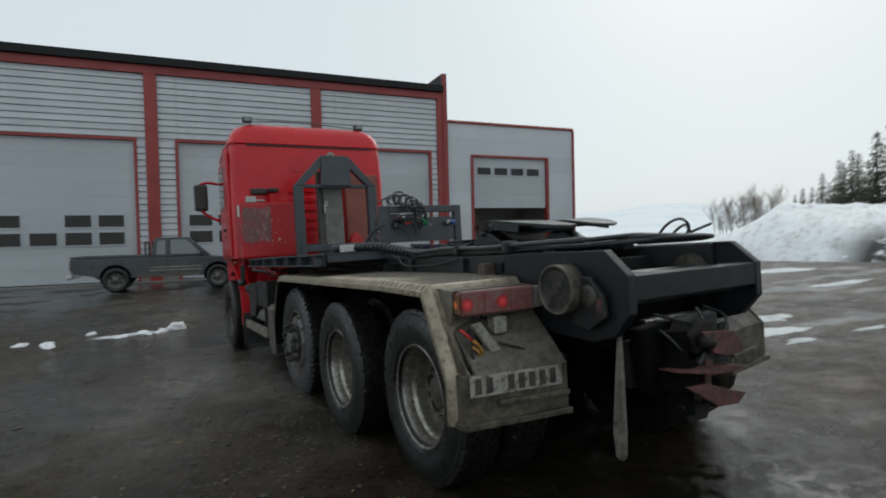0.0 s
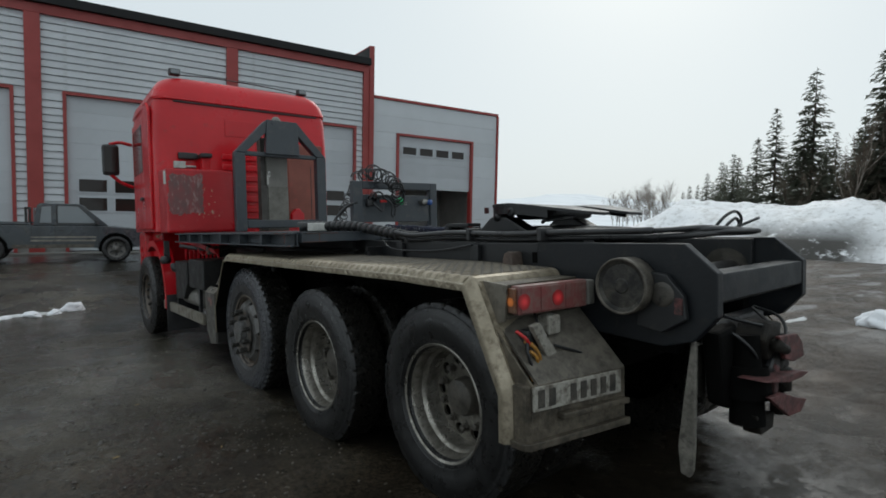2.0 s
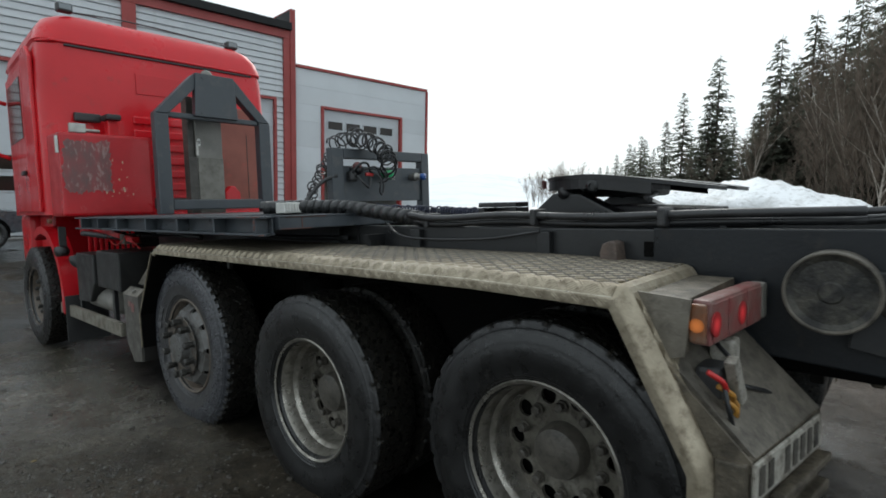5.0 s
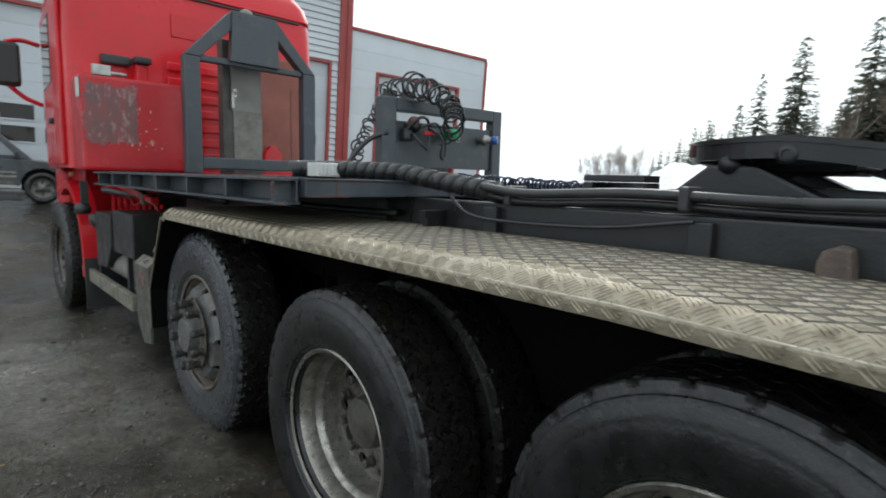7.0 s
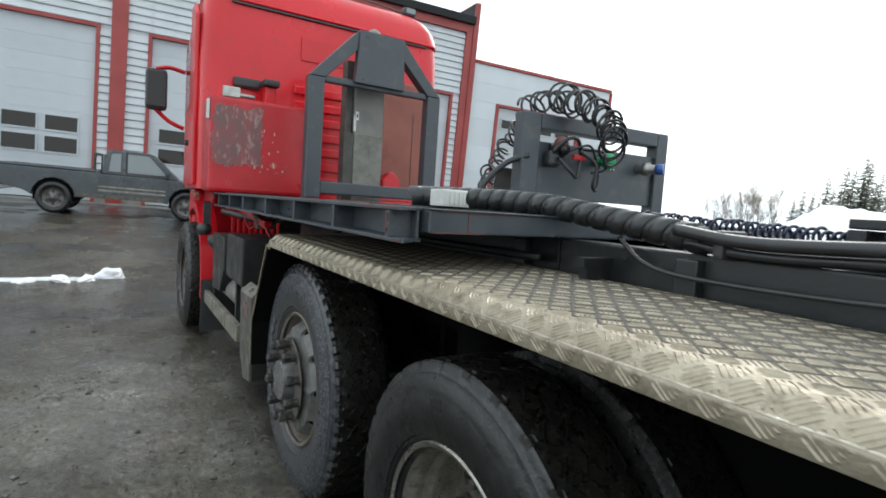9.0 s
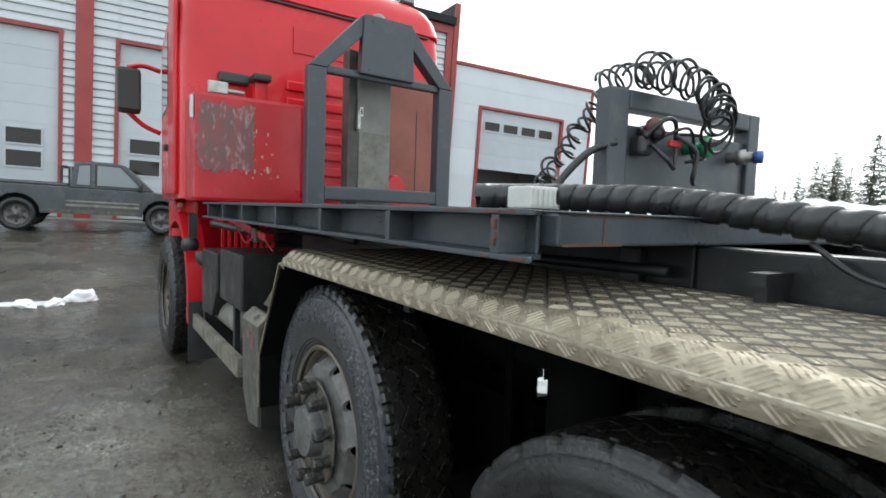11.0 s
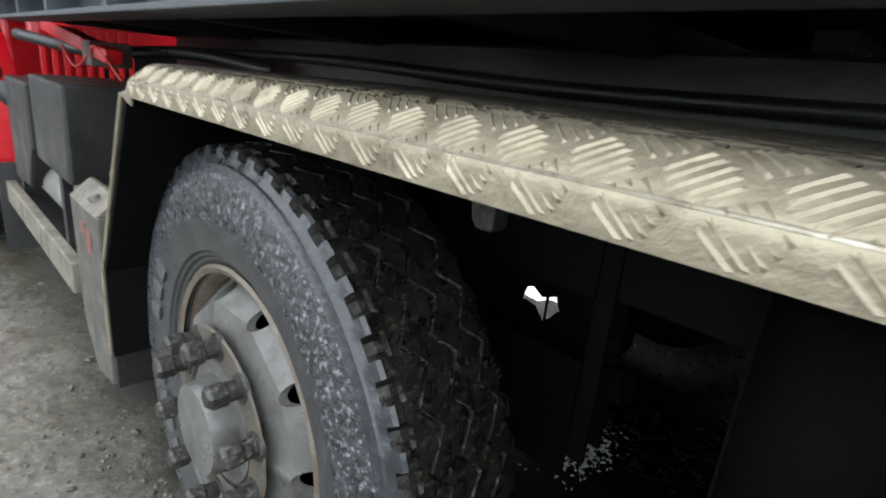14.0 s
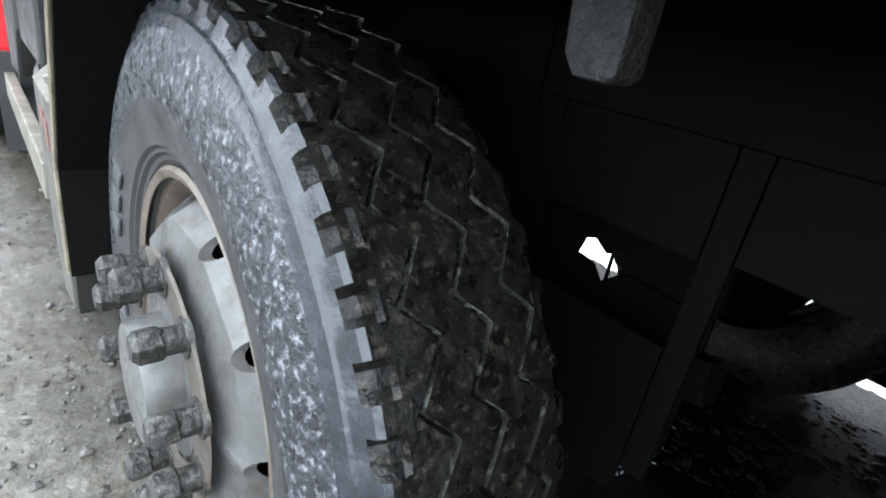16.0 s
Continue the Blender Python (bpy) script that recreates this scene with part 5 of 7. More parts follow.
def wheel(x, y, z, left, steer, double, rubber):
    w = part_of("wheel", STEER_RIM if steer else DEEP_RIM, None, truck, "grey painted steel wheel with protruding nuts" if steer else "dirty deep-dish steel wheel")
    w.matrix_local = pose(x, y, z) if left else pose(x, y, z, 0, 0, 180)
    part_of("tyre", rubber, None, w, "worn wet black truck tyre")
    if double:
        part_of("tyre", TYRE_SHADED, None, w).location.x = 0.335
    for k in range(9):
        if k in (3, 4) or not steer:
            continue
        b = part_of("sidewall_letter", LETTER_BAR, None, w)
        b.matrix_local = pose(0, 0, 0, -(58 + 9 * k)) @ pose(0.0025, 0, 0.405)
    part_of("disc", STEER_DISC if steer else DEEP_DISC, None, w)
    if steer:
        part_of("rust_ring", RUST_RING, None, w, "rust-stained ring under the nuts")
    part_of("hub", HUB_STEER if steer else HUB_DRIVE, None, w)
    part_of("brake_drum", BRAKE_DRUM, None, w, "black brake drum").location.x = 0.14 if steer else 0.26
    for k in range(10):
        a = 2 * math.pi * k / 10 + radians(93 if steer else 18)
        o = part_of("wheel_nut", NUT_LONG if steer else NUT_SHORT, None, w)
        o.matrix_local = pose(0.032 if steer else 0.207, 0.173 * math.cos(a), 0.173 * math.sin(a), math.degrees(a))
    return w


for k, (y, z, off, size) in enumerate(HUBS):
    for left in (True, False):
        w = wheel(-off if left else off, y if left or k > 2 else y - 0.13, z, left, k >= 2, k < 2, (TYRE if left else TYRE_SHADED) if k == 2 else TYRE_DARK)
        w.scale = (size, size, size)
        for c in w.children:
            if k == 2 and c.name.startswith("tyre"):
                c.scale = (1, 1.035, 1.035)
            elif k == 2 and not c.name.startswith("sidewall"):
                c.location.x -= 0.036
        if k == 3:
            for c in w.children:
                if not c.name.startswith(("tyre", "sidewall")):
                    c.location.x += 0.09
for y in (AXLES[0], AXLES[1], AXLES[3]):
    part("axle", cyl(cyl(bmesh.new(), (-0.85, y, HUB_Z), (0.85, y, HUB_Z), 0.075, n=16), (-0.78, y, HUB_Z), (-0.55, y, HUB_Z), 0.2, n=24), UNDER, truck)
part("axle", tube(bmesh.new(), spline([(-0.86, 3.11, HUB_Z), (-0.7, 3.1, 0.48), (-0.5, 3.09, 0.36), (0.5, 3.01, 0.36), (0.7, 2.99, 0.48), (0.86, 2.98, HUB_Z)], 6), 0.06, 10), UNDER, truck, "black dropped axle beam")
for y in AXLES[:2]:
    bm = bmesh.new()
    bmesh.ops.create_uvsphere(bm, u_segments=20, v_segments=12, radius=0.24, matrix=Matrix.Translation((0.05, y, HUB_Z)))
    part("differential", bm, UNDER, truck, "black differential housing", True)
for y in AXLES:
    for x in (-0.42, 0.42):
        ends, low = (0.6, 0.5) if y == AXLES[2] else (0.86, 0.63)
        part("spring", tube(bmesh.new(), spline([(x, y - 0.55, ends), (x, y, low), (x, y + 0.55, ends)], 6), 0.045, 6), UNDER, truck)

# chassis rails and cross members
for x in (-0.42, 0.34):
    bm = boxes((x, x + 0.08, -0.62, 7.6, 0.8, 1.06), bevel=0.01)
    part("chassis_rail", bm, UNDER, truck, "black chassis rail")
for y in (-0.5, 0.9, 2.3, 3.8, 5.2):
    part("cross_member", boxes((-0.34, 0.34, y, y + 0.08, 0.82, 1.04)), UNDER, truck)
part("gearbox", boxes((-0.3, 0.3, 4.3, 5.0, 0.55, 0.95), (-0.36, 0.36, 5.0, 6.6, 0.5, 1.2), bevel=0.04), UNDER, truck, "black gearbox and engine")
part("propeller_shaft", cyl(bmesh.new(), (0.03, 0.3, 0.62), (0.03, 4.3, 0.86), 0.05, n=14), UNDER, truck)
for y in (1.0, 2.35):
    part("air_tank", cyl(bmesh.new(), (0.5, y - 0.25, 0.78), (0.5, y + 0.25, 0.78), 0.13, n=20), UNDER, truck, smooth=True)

# black block added to hide bright ground below the axle
part("axle_pad", boxes((-0.6, 0.6, 2.97, 3.12, 0.2, 0.42), bevel=0.03), UNDER, truck, "black block added below the axle beam")
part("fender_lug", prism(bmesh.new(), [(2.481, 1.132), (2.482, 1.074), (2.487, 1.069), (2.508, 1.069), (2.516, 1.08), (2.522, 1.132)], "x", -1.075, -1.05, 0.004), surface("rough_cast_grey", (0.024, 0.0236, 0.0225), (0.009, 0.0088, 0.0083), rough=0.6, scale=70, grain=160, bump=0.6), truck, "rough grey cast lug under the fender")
# added wall across the underside, keeps out light from the front
part("undertray", boxes((-0.55, 1.1, 4.05, 4.1, 0.12, 0.95)), UNDER, truck, "black wall added to shut out light from ahead")
# air springs added unseen, to block the way through below
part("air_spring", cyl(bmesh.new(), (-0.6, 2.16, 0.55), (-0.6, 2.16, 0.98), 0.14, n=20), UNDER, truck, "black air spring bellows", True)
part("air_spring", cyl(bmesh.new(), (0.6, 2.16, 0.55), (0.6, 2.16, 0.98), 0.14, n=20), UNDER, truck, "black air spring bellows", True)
# boxes added to fill the chassis so the underside stays dark
part("suspension_box", boxes((-0.34, 0.34, -0.3, 2.3, 0.66, 0.98), (-0.5, 0.5, 1.95, 2.22, 0.42, 0.9), (-0.34, 0.34, 3.3, 3.95, 0.5, 1.0), bevel=0.03), UNDER, truck, "black boxes added to fill the chassis")
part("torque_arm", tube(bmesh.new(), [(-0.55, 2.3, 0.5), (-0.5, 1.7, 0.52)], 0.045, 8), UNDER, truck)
# added black flaps close the space between the wheels to light
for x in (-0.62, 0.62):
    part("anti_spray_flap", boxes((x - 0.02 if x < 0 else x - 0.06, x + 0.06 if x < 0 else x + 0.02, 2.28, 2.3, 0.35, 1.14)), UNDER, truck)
# unseen sheets added on the right, to shut out light at ground level
each("side_skirt", [(1.1, 1.13, 1.95, 2.34, 0.03, 1.12), (1.1, 1.13, 2.344, 2.72, 0.115, 1.12), (1.1, 1.13, 0.6, 1.3, 0.03, 1.12), (1.1, 1.13, 3.4, 4.05, 0.26, 1.12)], UNDER, truck, "black sheet added to shut out side light")
# added to fill a bright gap below the chassis
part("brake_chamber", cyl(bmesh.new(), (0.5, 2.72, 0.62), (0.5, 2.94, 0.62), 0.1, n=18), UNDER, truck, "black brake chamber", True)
# black sheets added below and inside the fenders stand for the shade there
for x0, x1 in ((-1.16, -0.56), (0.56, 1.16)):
    part("fender_liner", boxes((x0, x1, 0.02, 3.36, 1.13, 1.145)), UNDER, truck, "black sheet added below the fender top for shade")
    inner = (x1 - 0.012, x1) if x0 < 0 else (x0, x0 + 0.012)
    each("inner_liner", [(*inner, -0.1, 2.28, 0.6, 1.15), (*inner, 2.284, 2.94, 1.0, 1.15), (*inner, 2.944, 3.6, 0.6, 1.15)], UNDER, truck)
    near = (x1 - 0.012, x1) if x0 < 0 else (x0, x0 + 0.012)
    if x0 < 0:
        # added plates leave one bright gap, shaped to fit the camera's view
        each("bracket_plate", [(*near, 2.56, 2.6, 0.46, 0.998), (*near, 2.885, 2.94, 0.4, 0.998), (*near, 2.604, 2.881, 0.835, 0.998), (*near, 2.604, 2.881, 0.4, 0.69), (*near, 2.284, 2.556, 0.85, 0.998)], UNDER, truck, "black plate cut to frame a bright gap")
        part("spring_hanger", prism(bmesh.new(), [(2.6, 0.998), (2.6, 0.7), (2.772, 0.705), (2.785, 0.738), (2.826, 0.722), (2.856, 0.742), (2.882, 0.732), (2.893, 0.692), (2.93, 0.688), (3.2, 0.678), (3.2, 0.998)], "x", -0.412, -0.4), UNDER, truck, "black plate with its edge cut to a bright gap")
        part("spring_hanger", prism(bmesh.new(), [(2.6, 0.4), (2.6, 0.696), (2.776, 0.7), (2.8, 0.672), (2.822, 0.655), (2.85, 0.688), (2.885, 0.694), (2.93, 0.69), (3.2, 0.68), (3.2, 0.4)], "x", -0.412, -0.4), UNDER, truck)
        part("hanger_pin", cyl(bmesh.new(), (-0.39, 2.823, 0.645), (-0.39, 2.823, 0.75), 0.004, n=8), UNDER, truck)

surface_rust = surface("rusty_edge", (0.16, 0.045, 0.03), (0.07, 0.05, 0.045), rough=0.7, scale=14, bump=0.3)
# dusty frame black, darkened for parts in the deck's shade
DECK_SHADE = surface("dusty_deck_shade_steel", (0.008, 0.0084, 0.009), (0.013, 0.0134, 0.0138), rough=0.5, dirt=(0.03, 0.028, 0.025), dirt_amount=0.25, scale=6, bump=0.15, stretch=(1, 0.3, 1))
GRIME = surface("greasy_grime", (0.035, 0.032, 0.027), (0.075, 0.066, 0.053), rough=0.55, dirt=(0.012, 0.011, 0.01), dirt_amount=0.5, scale=11, bump=0.4)
GUIDE_RUST = surface("rusty_brown_steel", (0.1, 0.07, 0.055), (0.06, 0.045, 0.038), rough=0.6, dirt=(0.14, 0.12, 0.1), dirt_amount=0.3, scale=20, bump=0.3)
# hooklift sub-frame
for x in (-0.53, 0.45):
    part("subframe_rail", boxes((x, x + 0.08, -0.62, 1.9, 1.07, 1.315), bevel=0.008), BLACK_FRAME, truck, "black hooklift frame rail")
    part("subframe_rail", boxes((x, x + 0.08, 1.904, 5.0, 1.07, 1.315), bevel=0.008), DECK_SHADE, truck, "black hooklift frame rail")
for y0, y1 in ((0.42, 0.8), (0.86, 1.3), (1.36, 1.84)):
    part("primer_streak", boxes((-0.5325, -0.5295, y0, y1, 1.078, 1.084)), surface_rust, truck, "rusty red primer along the rail's lower edge")
part("subframe_deck", boxes((-0.45, 0.45, 0.0, 5.0, 1.1, 1.27)), UNDER, truck)
for y in (0.55, 1.35, 2.05):
    part("frame_clamp", boxes((-0.565, -0.53, y, y + 0.07, 1.12, 1.3), (-0.59, -0.565, y - 0.01, y + 0.08, 1.12, 1.16), bevel=0.006), BLACK_FRAME, truck)
for x in (-0.6, 0.53):
    bm = prism(bmesh.new(), [(0.212, 1.17), (0.285, 1.168), (0.29, 1.22), (0.28, 1.255), (0.25, 1.27), (0.222, 1.262)], "x", x - 0.02, x + 0.07, 0.008)
    part("guide_shoe", bm, GUIDE_RUST, truck, "rust-brown worn guide shoe")
    part("guide_slot", boxes((x + 0.062, x + 0.072, 0.03, 0.14, 1.205, 1.265)), UNDER, truck)
part("side_bracket", boxes((-0.66, -0.53, 1.66, 1.7, 1.24, 1.27), (-0.64, -0.53, 1.665, 1.695, 1.18, 1.24)), BLACK_FRAME, truck)

ROLLER_FACE = surface("blotched_roller_face", (0.062, 0.058, 0.046), (0.014, 0.0138, 0.012), rough=0.55, dirt=(0.006, 0.006, 0.0056), dirt_amount=0.62, scale=11, bump=0.4)
# rear end: side cheeks, roller pipes and cross beam
for x in (-0.545, 0.485):
    bm = prism(bmesh.new(), [(0.1, 1.32), (-0.72, 1.322), (-0.86, 1.2), (-0.86, 1.015), (-0.76, 0.9), (-0.62, 0.86), (-0.3, 0.88), (0.1, 1.05)], "x", x, x + 0.055, 0.006)
    part("rear_cheek", bm, CHEEK, truck, "dark grey rear side plate")
part("rear_beam", prism(bmesh.new(), [(-0.855, 1.195), (-0.855, 1.075), (-0.8, 1.05), (-0.78, 1.07), (-0.79, 1.1), (-0.79, 1.17), (-0.76, 1.2)], "x", -0.49, 0.485, 0.006), REAR_GREY, truck, "dark grey folded rear cross beam")
part("rear_cross_tube", cyl(bmesh.new(), (-0.49, -0.5, 1.13), (0.485, -0.5, 1.13), 0.06, n=20), BLACK_FRAME, truck, smooth=True)
part("rear_plate", boxes((-0.49, 0.485, -0.5, 0.0, 1.0, 1.02), (-0.49, 0.485, -0.2, -0.16, 1.02, 1.25)), BLACK_FRAME, truck)
for x, s in ((-0.56, -1), (0.55, 1)):
    r = part("tipping_roller", lathe(bmesh.new(), [(0.03, 0.117), (0.002, 0.119), (0.0, 0.127), (0.01, 0.13), (0.1, 0.13), (0.1, 0.0)], 48), MUDDY, truck, "muddy steel tipping roller", True)
    r.matrix_local = pose(x - 0.1 * (s < 0), -0.478, 1.13, 0, 0, 0 if s < 0 else 180)
    part("roller_face", lathe(bmesh.new(), [(0.012, 0.0), (0.012, 0.03), (0.017, 0.036), (0.018, 0.1), (0.012, 0.118)], 40), ROLLER_FACE, r, "blotched greasy dark roller face")
    part("mud_blotch", lathe(bmesh.new(), [(0.0, 0.055), (-0.006, 0.048), (-0.008, 0.03), (-0.009, 0.0)], 20), GRIME, r, "", True).location = (0.07, -0.165, -0.03)
    part("roller_bracket", prism(bmesh.new(), [(-0.56, 1.2), (-0.66, 1.19), (-0.74, 1.1), (-0.75, 1.0), (-0.64, 0.93), (-0.52, 0.95)], "x", x, x - 0.03 * -s, 0.006), BLACK_FRAME, truck)
    part("bracket_mark", boxes((x - 0.034 * -s, x - 0.03 * -s, -0.735, -0.7, 1.02, 1.09)), PINK, truck, "faded red smear")
FLAP_MUD = surface("mud_splashed_flap", (0.23, 0.215, 0.185), (0.1, 0.093, 0.078), rough=0.5, dirt=(0.025, 0.022, 0.018), dirt_amount=0.4, scale=16, bump=0.3)
part("mud_flap", prism(bmesh.new(), [(-0.742, 0.92), (-0.747, 0.86), (-0.745, 0.6), (-0.742, 0.42), (-0.735, 0.31), (-0.72, 0.28), (-0.68, 0.29), (-0.668, 0.41), (-0.69, 0.6), (-0.726, 0.88)], "x", -0.5, -0.475, 0.006), FLAP_MUD, truck, "mud-caked hanging flap")


HITCH_GRIME = surface("greasy_hitch_grime", (0.009, 0.0085, 0.0076), (0.025, 0.0215, 0.017), rough=0.6, dirt=(0.008, 0.0075, 0.007), dirt_amount=0.4, scale=14, bump=0.5, specular=0.25)


def hitch():
    h = part("trailer_hitch", boxes((-0.3, 0.3, -0.74, -0.66, 0.7, 0.95), (-0.16, 0.16, -0.8, -0.72, 0.52, 0.86), (-0.09, 0.09, -0.88, -0.8, 0.58, 0.78), bevel=0.02), GREASE, truck, "black trailer hitch with a faded red jaw")
    part("funnel_jaw", prism(bmesh.new(), [(-0.17, 0.9), (0.06, 0.88), (0.13, 0.835), (0.16, 0.76), (0.02, 0.755), (-0.09, 0.785), (-0.12, 0.84)], "y", -0.965, -0.945, 0.005), PINK, h, "faded muddy red upper jaw")
    part("funnel_jaw", prism(bmesh.new(), [(-0.4, 0.745), (-0.12, 0.722), (0.02, 0.715), (0.14, 0.69), (0.05, 0.68), (-0.12, 0.69), (-0.2, 0.705)], "y", -0.99, -0.87, 0.004), PINK, h, "faded muddy red jaw blade")
    part("funnel_jaw", prism(bmesh.new(), [(-0.34, 0.665), (-0.18, 0.655), (-0.02, 0.6), (0.13, 0.56), (0.05, 0.515), (-0.1, 0.53), (-0.2, 0.585)], "y", -0.985, -0.965, 0.005), PINK, h, "faded muddy red lower jaw")
    part("jaw_body", cyl(cyl(bmesh.new(), (-0.24, -0.86, 0.5), (-0.22, -0.84, 0.9), 0.075, 0.06, n=18), (-0.24, -0.86, 0.62), (-0.23, -0.85, 0.76), 0.1, 0.09, n=18), UNDER, h, "greasy black coupling body", True).data.set_sharp_from_angle(angle=radians(40))
    part("jaw_body", prism(bmesh.new(), [(-0.44, 0.93), (-0.24, 0.95), (-0.3, 0.72), (-0.28, 0.56), (-0.38, 0.6), (-0.4, 0.72)], "y", -0.82, -0.74, 0.02), UNDER, h)
    part("drain_cock", cyl(bmesh.new(), (-0.17, -0.95, 0.86), (-0.1, -0.97, 0.83), 0.03, 0.022, n=14), HITCH_GRIME, h, "", True)
    part("jaw_side", prism(bmesh.new(), [(-0.12, 0.6), (-0.07, 0.6), (-0.05, 0.74), (-0.1, 0.76)], "y", -0.93, -0.86, 0.01), PINK, h)
    part("lever_housing", prism(bmesh.new(), [(-0.16, 0.78), (-0.02, 0.82), (0.0, 0.94), (-0.14, 0.95), (-0.2, 0.88)], "y", -0.92, -0.78, 0.016), HITCH_GRIME, h, "black hitch lever housing")
    part("hitch_pin", cyl(cyl(bmesh.new(), (0.0, -0.9, 0.5), (0.0, -0.9, 0.88), 0.03, n=14), (0.0, -0.9, 0.62), (0.0, -0.9, 0.72), 0.06, n=18), HITCH_GRIME, h, "", True)
    part("hitch_lever", tube(bmesh.new(), spline([(0.0, -0.88, 0.88), (-0.1, -0.9, 0.9), (-0.2, -0.86, 0.86), (-0.26, -0.8, 0.8)], 6), 0.014, 8), HITCH_GRIME, h)
    for pts in ([(-0.3, -0.72, 0.95), (-0.3, -0.84, 0.9), (-0.26, -0.9, 0.82), (-0.2, -0.86, 0.76)], [(0.2, -0.72, 0.97), (0.2, -0.84, 0.93), (0.1, -0.9, 0.86), (0.02, -0.84, 0.8)], [(-0.26, -0.76, 0.98), (-0.16, -0.88, 0.94), (-0.04, -0.88, 0.93), (0.08, -0.76, 0.98)]):
        part("air_line", tube(bmesh.new(), spline(pts, 7), 0.008, 7), GREASE, h, smooth=True)
    part("knuckle", prism(bmesh.new(), [(-0.12, 0.66), (0.06, 0.64), (0.12, 0.72), (0.06, 0.8), (-0.08, 0.82), (-0.15, 0.74)], "y", -0.92, -0.8, 0.02), GREASE, h, "greasy black hitch knuckle")
    each("coupling_plate", [(-0.42, -0.34, -0.72, -0.68, 0.62, 0.86), (0.3, 0.4, -0.74, -0.7, 0.56, 0.86)], HITCH_GRIME, h, bevel=0.008)
    part("jaw_tongue", prism(bmesh.new(), [(-0.3, 0.56), (-0.08, 0.53), (-0.1, 0.46), (-0.24, 0.46)], "y", -0.92, -0.84, 0.01), HITCH_GRIME, h)
    part("underrun_bar", boxes((0.5, 1.18, -0.36, -0.3, 0.5, 0.56), bevel=0.008), HITCH_GRIME, h)


hitch()


SOCKET_PALE = surface("grimy_pale_plastic", (0.36, 0.34, 0.3), (0.2, 0.185, 0.155), rough=0.5, dirt=(0.06, 0.05, 0.04), dirt_amount=0.4, scale=20)


FOOT_BROWN = surface("brown_muddy_rubber", (0.0105, 0.0088, 0.007), (0.0065, 0.0055, 0.0045), rough=0.6, scale=12, bump=0.3)
# ---- chequer-plate fenders ----
# brighter metal for the highlight painted along the fold
CREASE_LIGHT = surface("highlight_aluminium", (0.52, 0.48, 0.4), (0.34, 0.3, 0.23), rough=0.36, metal=0.6, dirt=(0.2, 0.165, 0.115), dirt_amount=0.45, scale=12, bump=0.1)
CELL = 0.0485


def quintet_bars(u0, u1, v0, v1, place):
    """Raised five-bar chequer pattern on a lattice turned by 45 degrees. place maps (u, v, height) to a point."""
    verts, faces, c = [], [], CELL
    reach = int((abs(u1) + abs(v1)) / c * 1.5) + 2
    for i in range(-reach, reach):
        for j in range(-reach, reach):
            p0, q0 = (i + 0.5) * c, (j + 0.5) * c
            u, v = (p0 + q0) * 0.70711, (q0 - p0) * 0.70711
            if not (u0 - 0.008 < u < u1 + 0.008 and v0 - 0.012 < v < v1 + 0.012):
                continue
            flip = (i + j) % 2
            for b in range(5):
                off, half, wide = (b - 2) * c * 0.19, c * (0.45 - 0.05 * abs(b - 2)), c * 0.046
                ends = [(s, off + o, 0.0) for s in (-half, half) for o in (-wide, wide)] + [(-half * 0.75, off, 0.0022), (half * 0.75, off, 0.0022)]
                base = len(verts)
                for p, q, h in ends:
                    a, d = (p, q) if flip else (q, p)
                    a, d = a + p0, d + q0
                    verts.append(place(min(u1, max(u0, (a + d) * 0.70711)), min(v1, max(v0, (d - a) * 0.70711)), h))
                faces += [(base, base + 1, base + 4), (base + 3, base + 2, base + 5), (base, base + 4, base + 5, base + 2), (base + 1, base + 3, base + 5, base + 4)]
    return verts, faces


def mud_ridges(u0, u1, v0, v1, place, seed):
    """Dirt packed along the lattice between the bar groups, worn thin in places."""
    rng = random.Random(seed)
    verts, faces, c = [], [], CELL
    reach = int((abs(u1) + abs(v1)) / c * 1.5) + 2
    for fam in (0, 1):
        for i in range(-reach, reach):
            for j in range(-reach, reach):
                ends = []
                for e in (j, j + 1):
                    p, q = (i * c, e * c) if fam else (e * c, i * c)
                    ends.append(((p + q) * 0.70711, (q - p) * 0.70711))
                mu, mv = (ends[0][0] + ends[1][0]) / 2, (ends[0][1] + ends[1][1]) / 2
                if not (u0 < mu < u1 and v0 < mv < v1):
                    continue
                thick = noise.noise((mu * 1.7, mv * 3.0, seed)) + 2.2 * (mv - v0) / (v1 - v0)
                if thick < 0.1:
                    continue
                w, h = min(0.0095, 0.003 + 0.005 * thick) * rng.uniform(0.75, 1.2), min(0.004, 0.0015 + 0.003 * thick)
                du, dv = ends[1][0] - ends[0][0], ends[1][1] - ends[0][1]
                ln = math.hypot(du, dv)
                nu, nv = -dv / ln * w, du / ln * w
                base = len(verts)
                for eu, ev in ends:
                    verts += [place(eu - nu, ev - nv, 0.0), place(eu, ev, h), place(eu + nu, ev + nv, 0.0)]
                faces += [(base, base + 1, base + 4, base + 3), (base + 1, base + 2, base + 5, base + 4)]
    return verts, faces


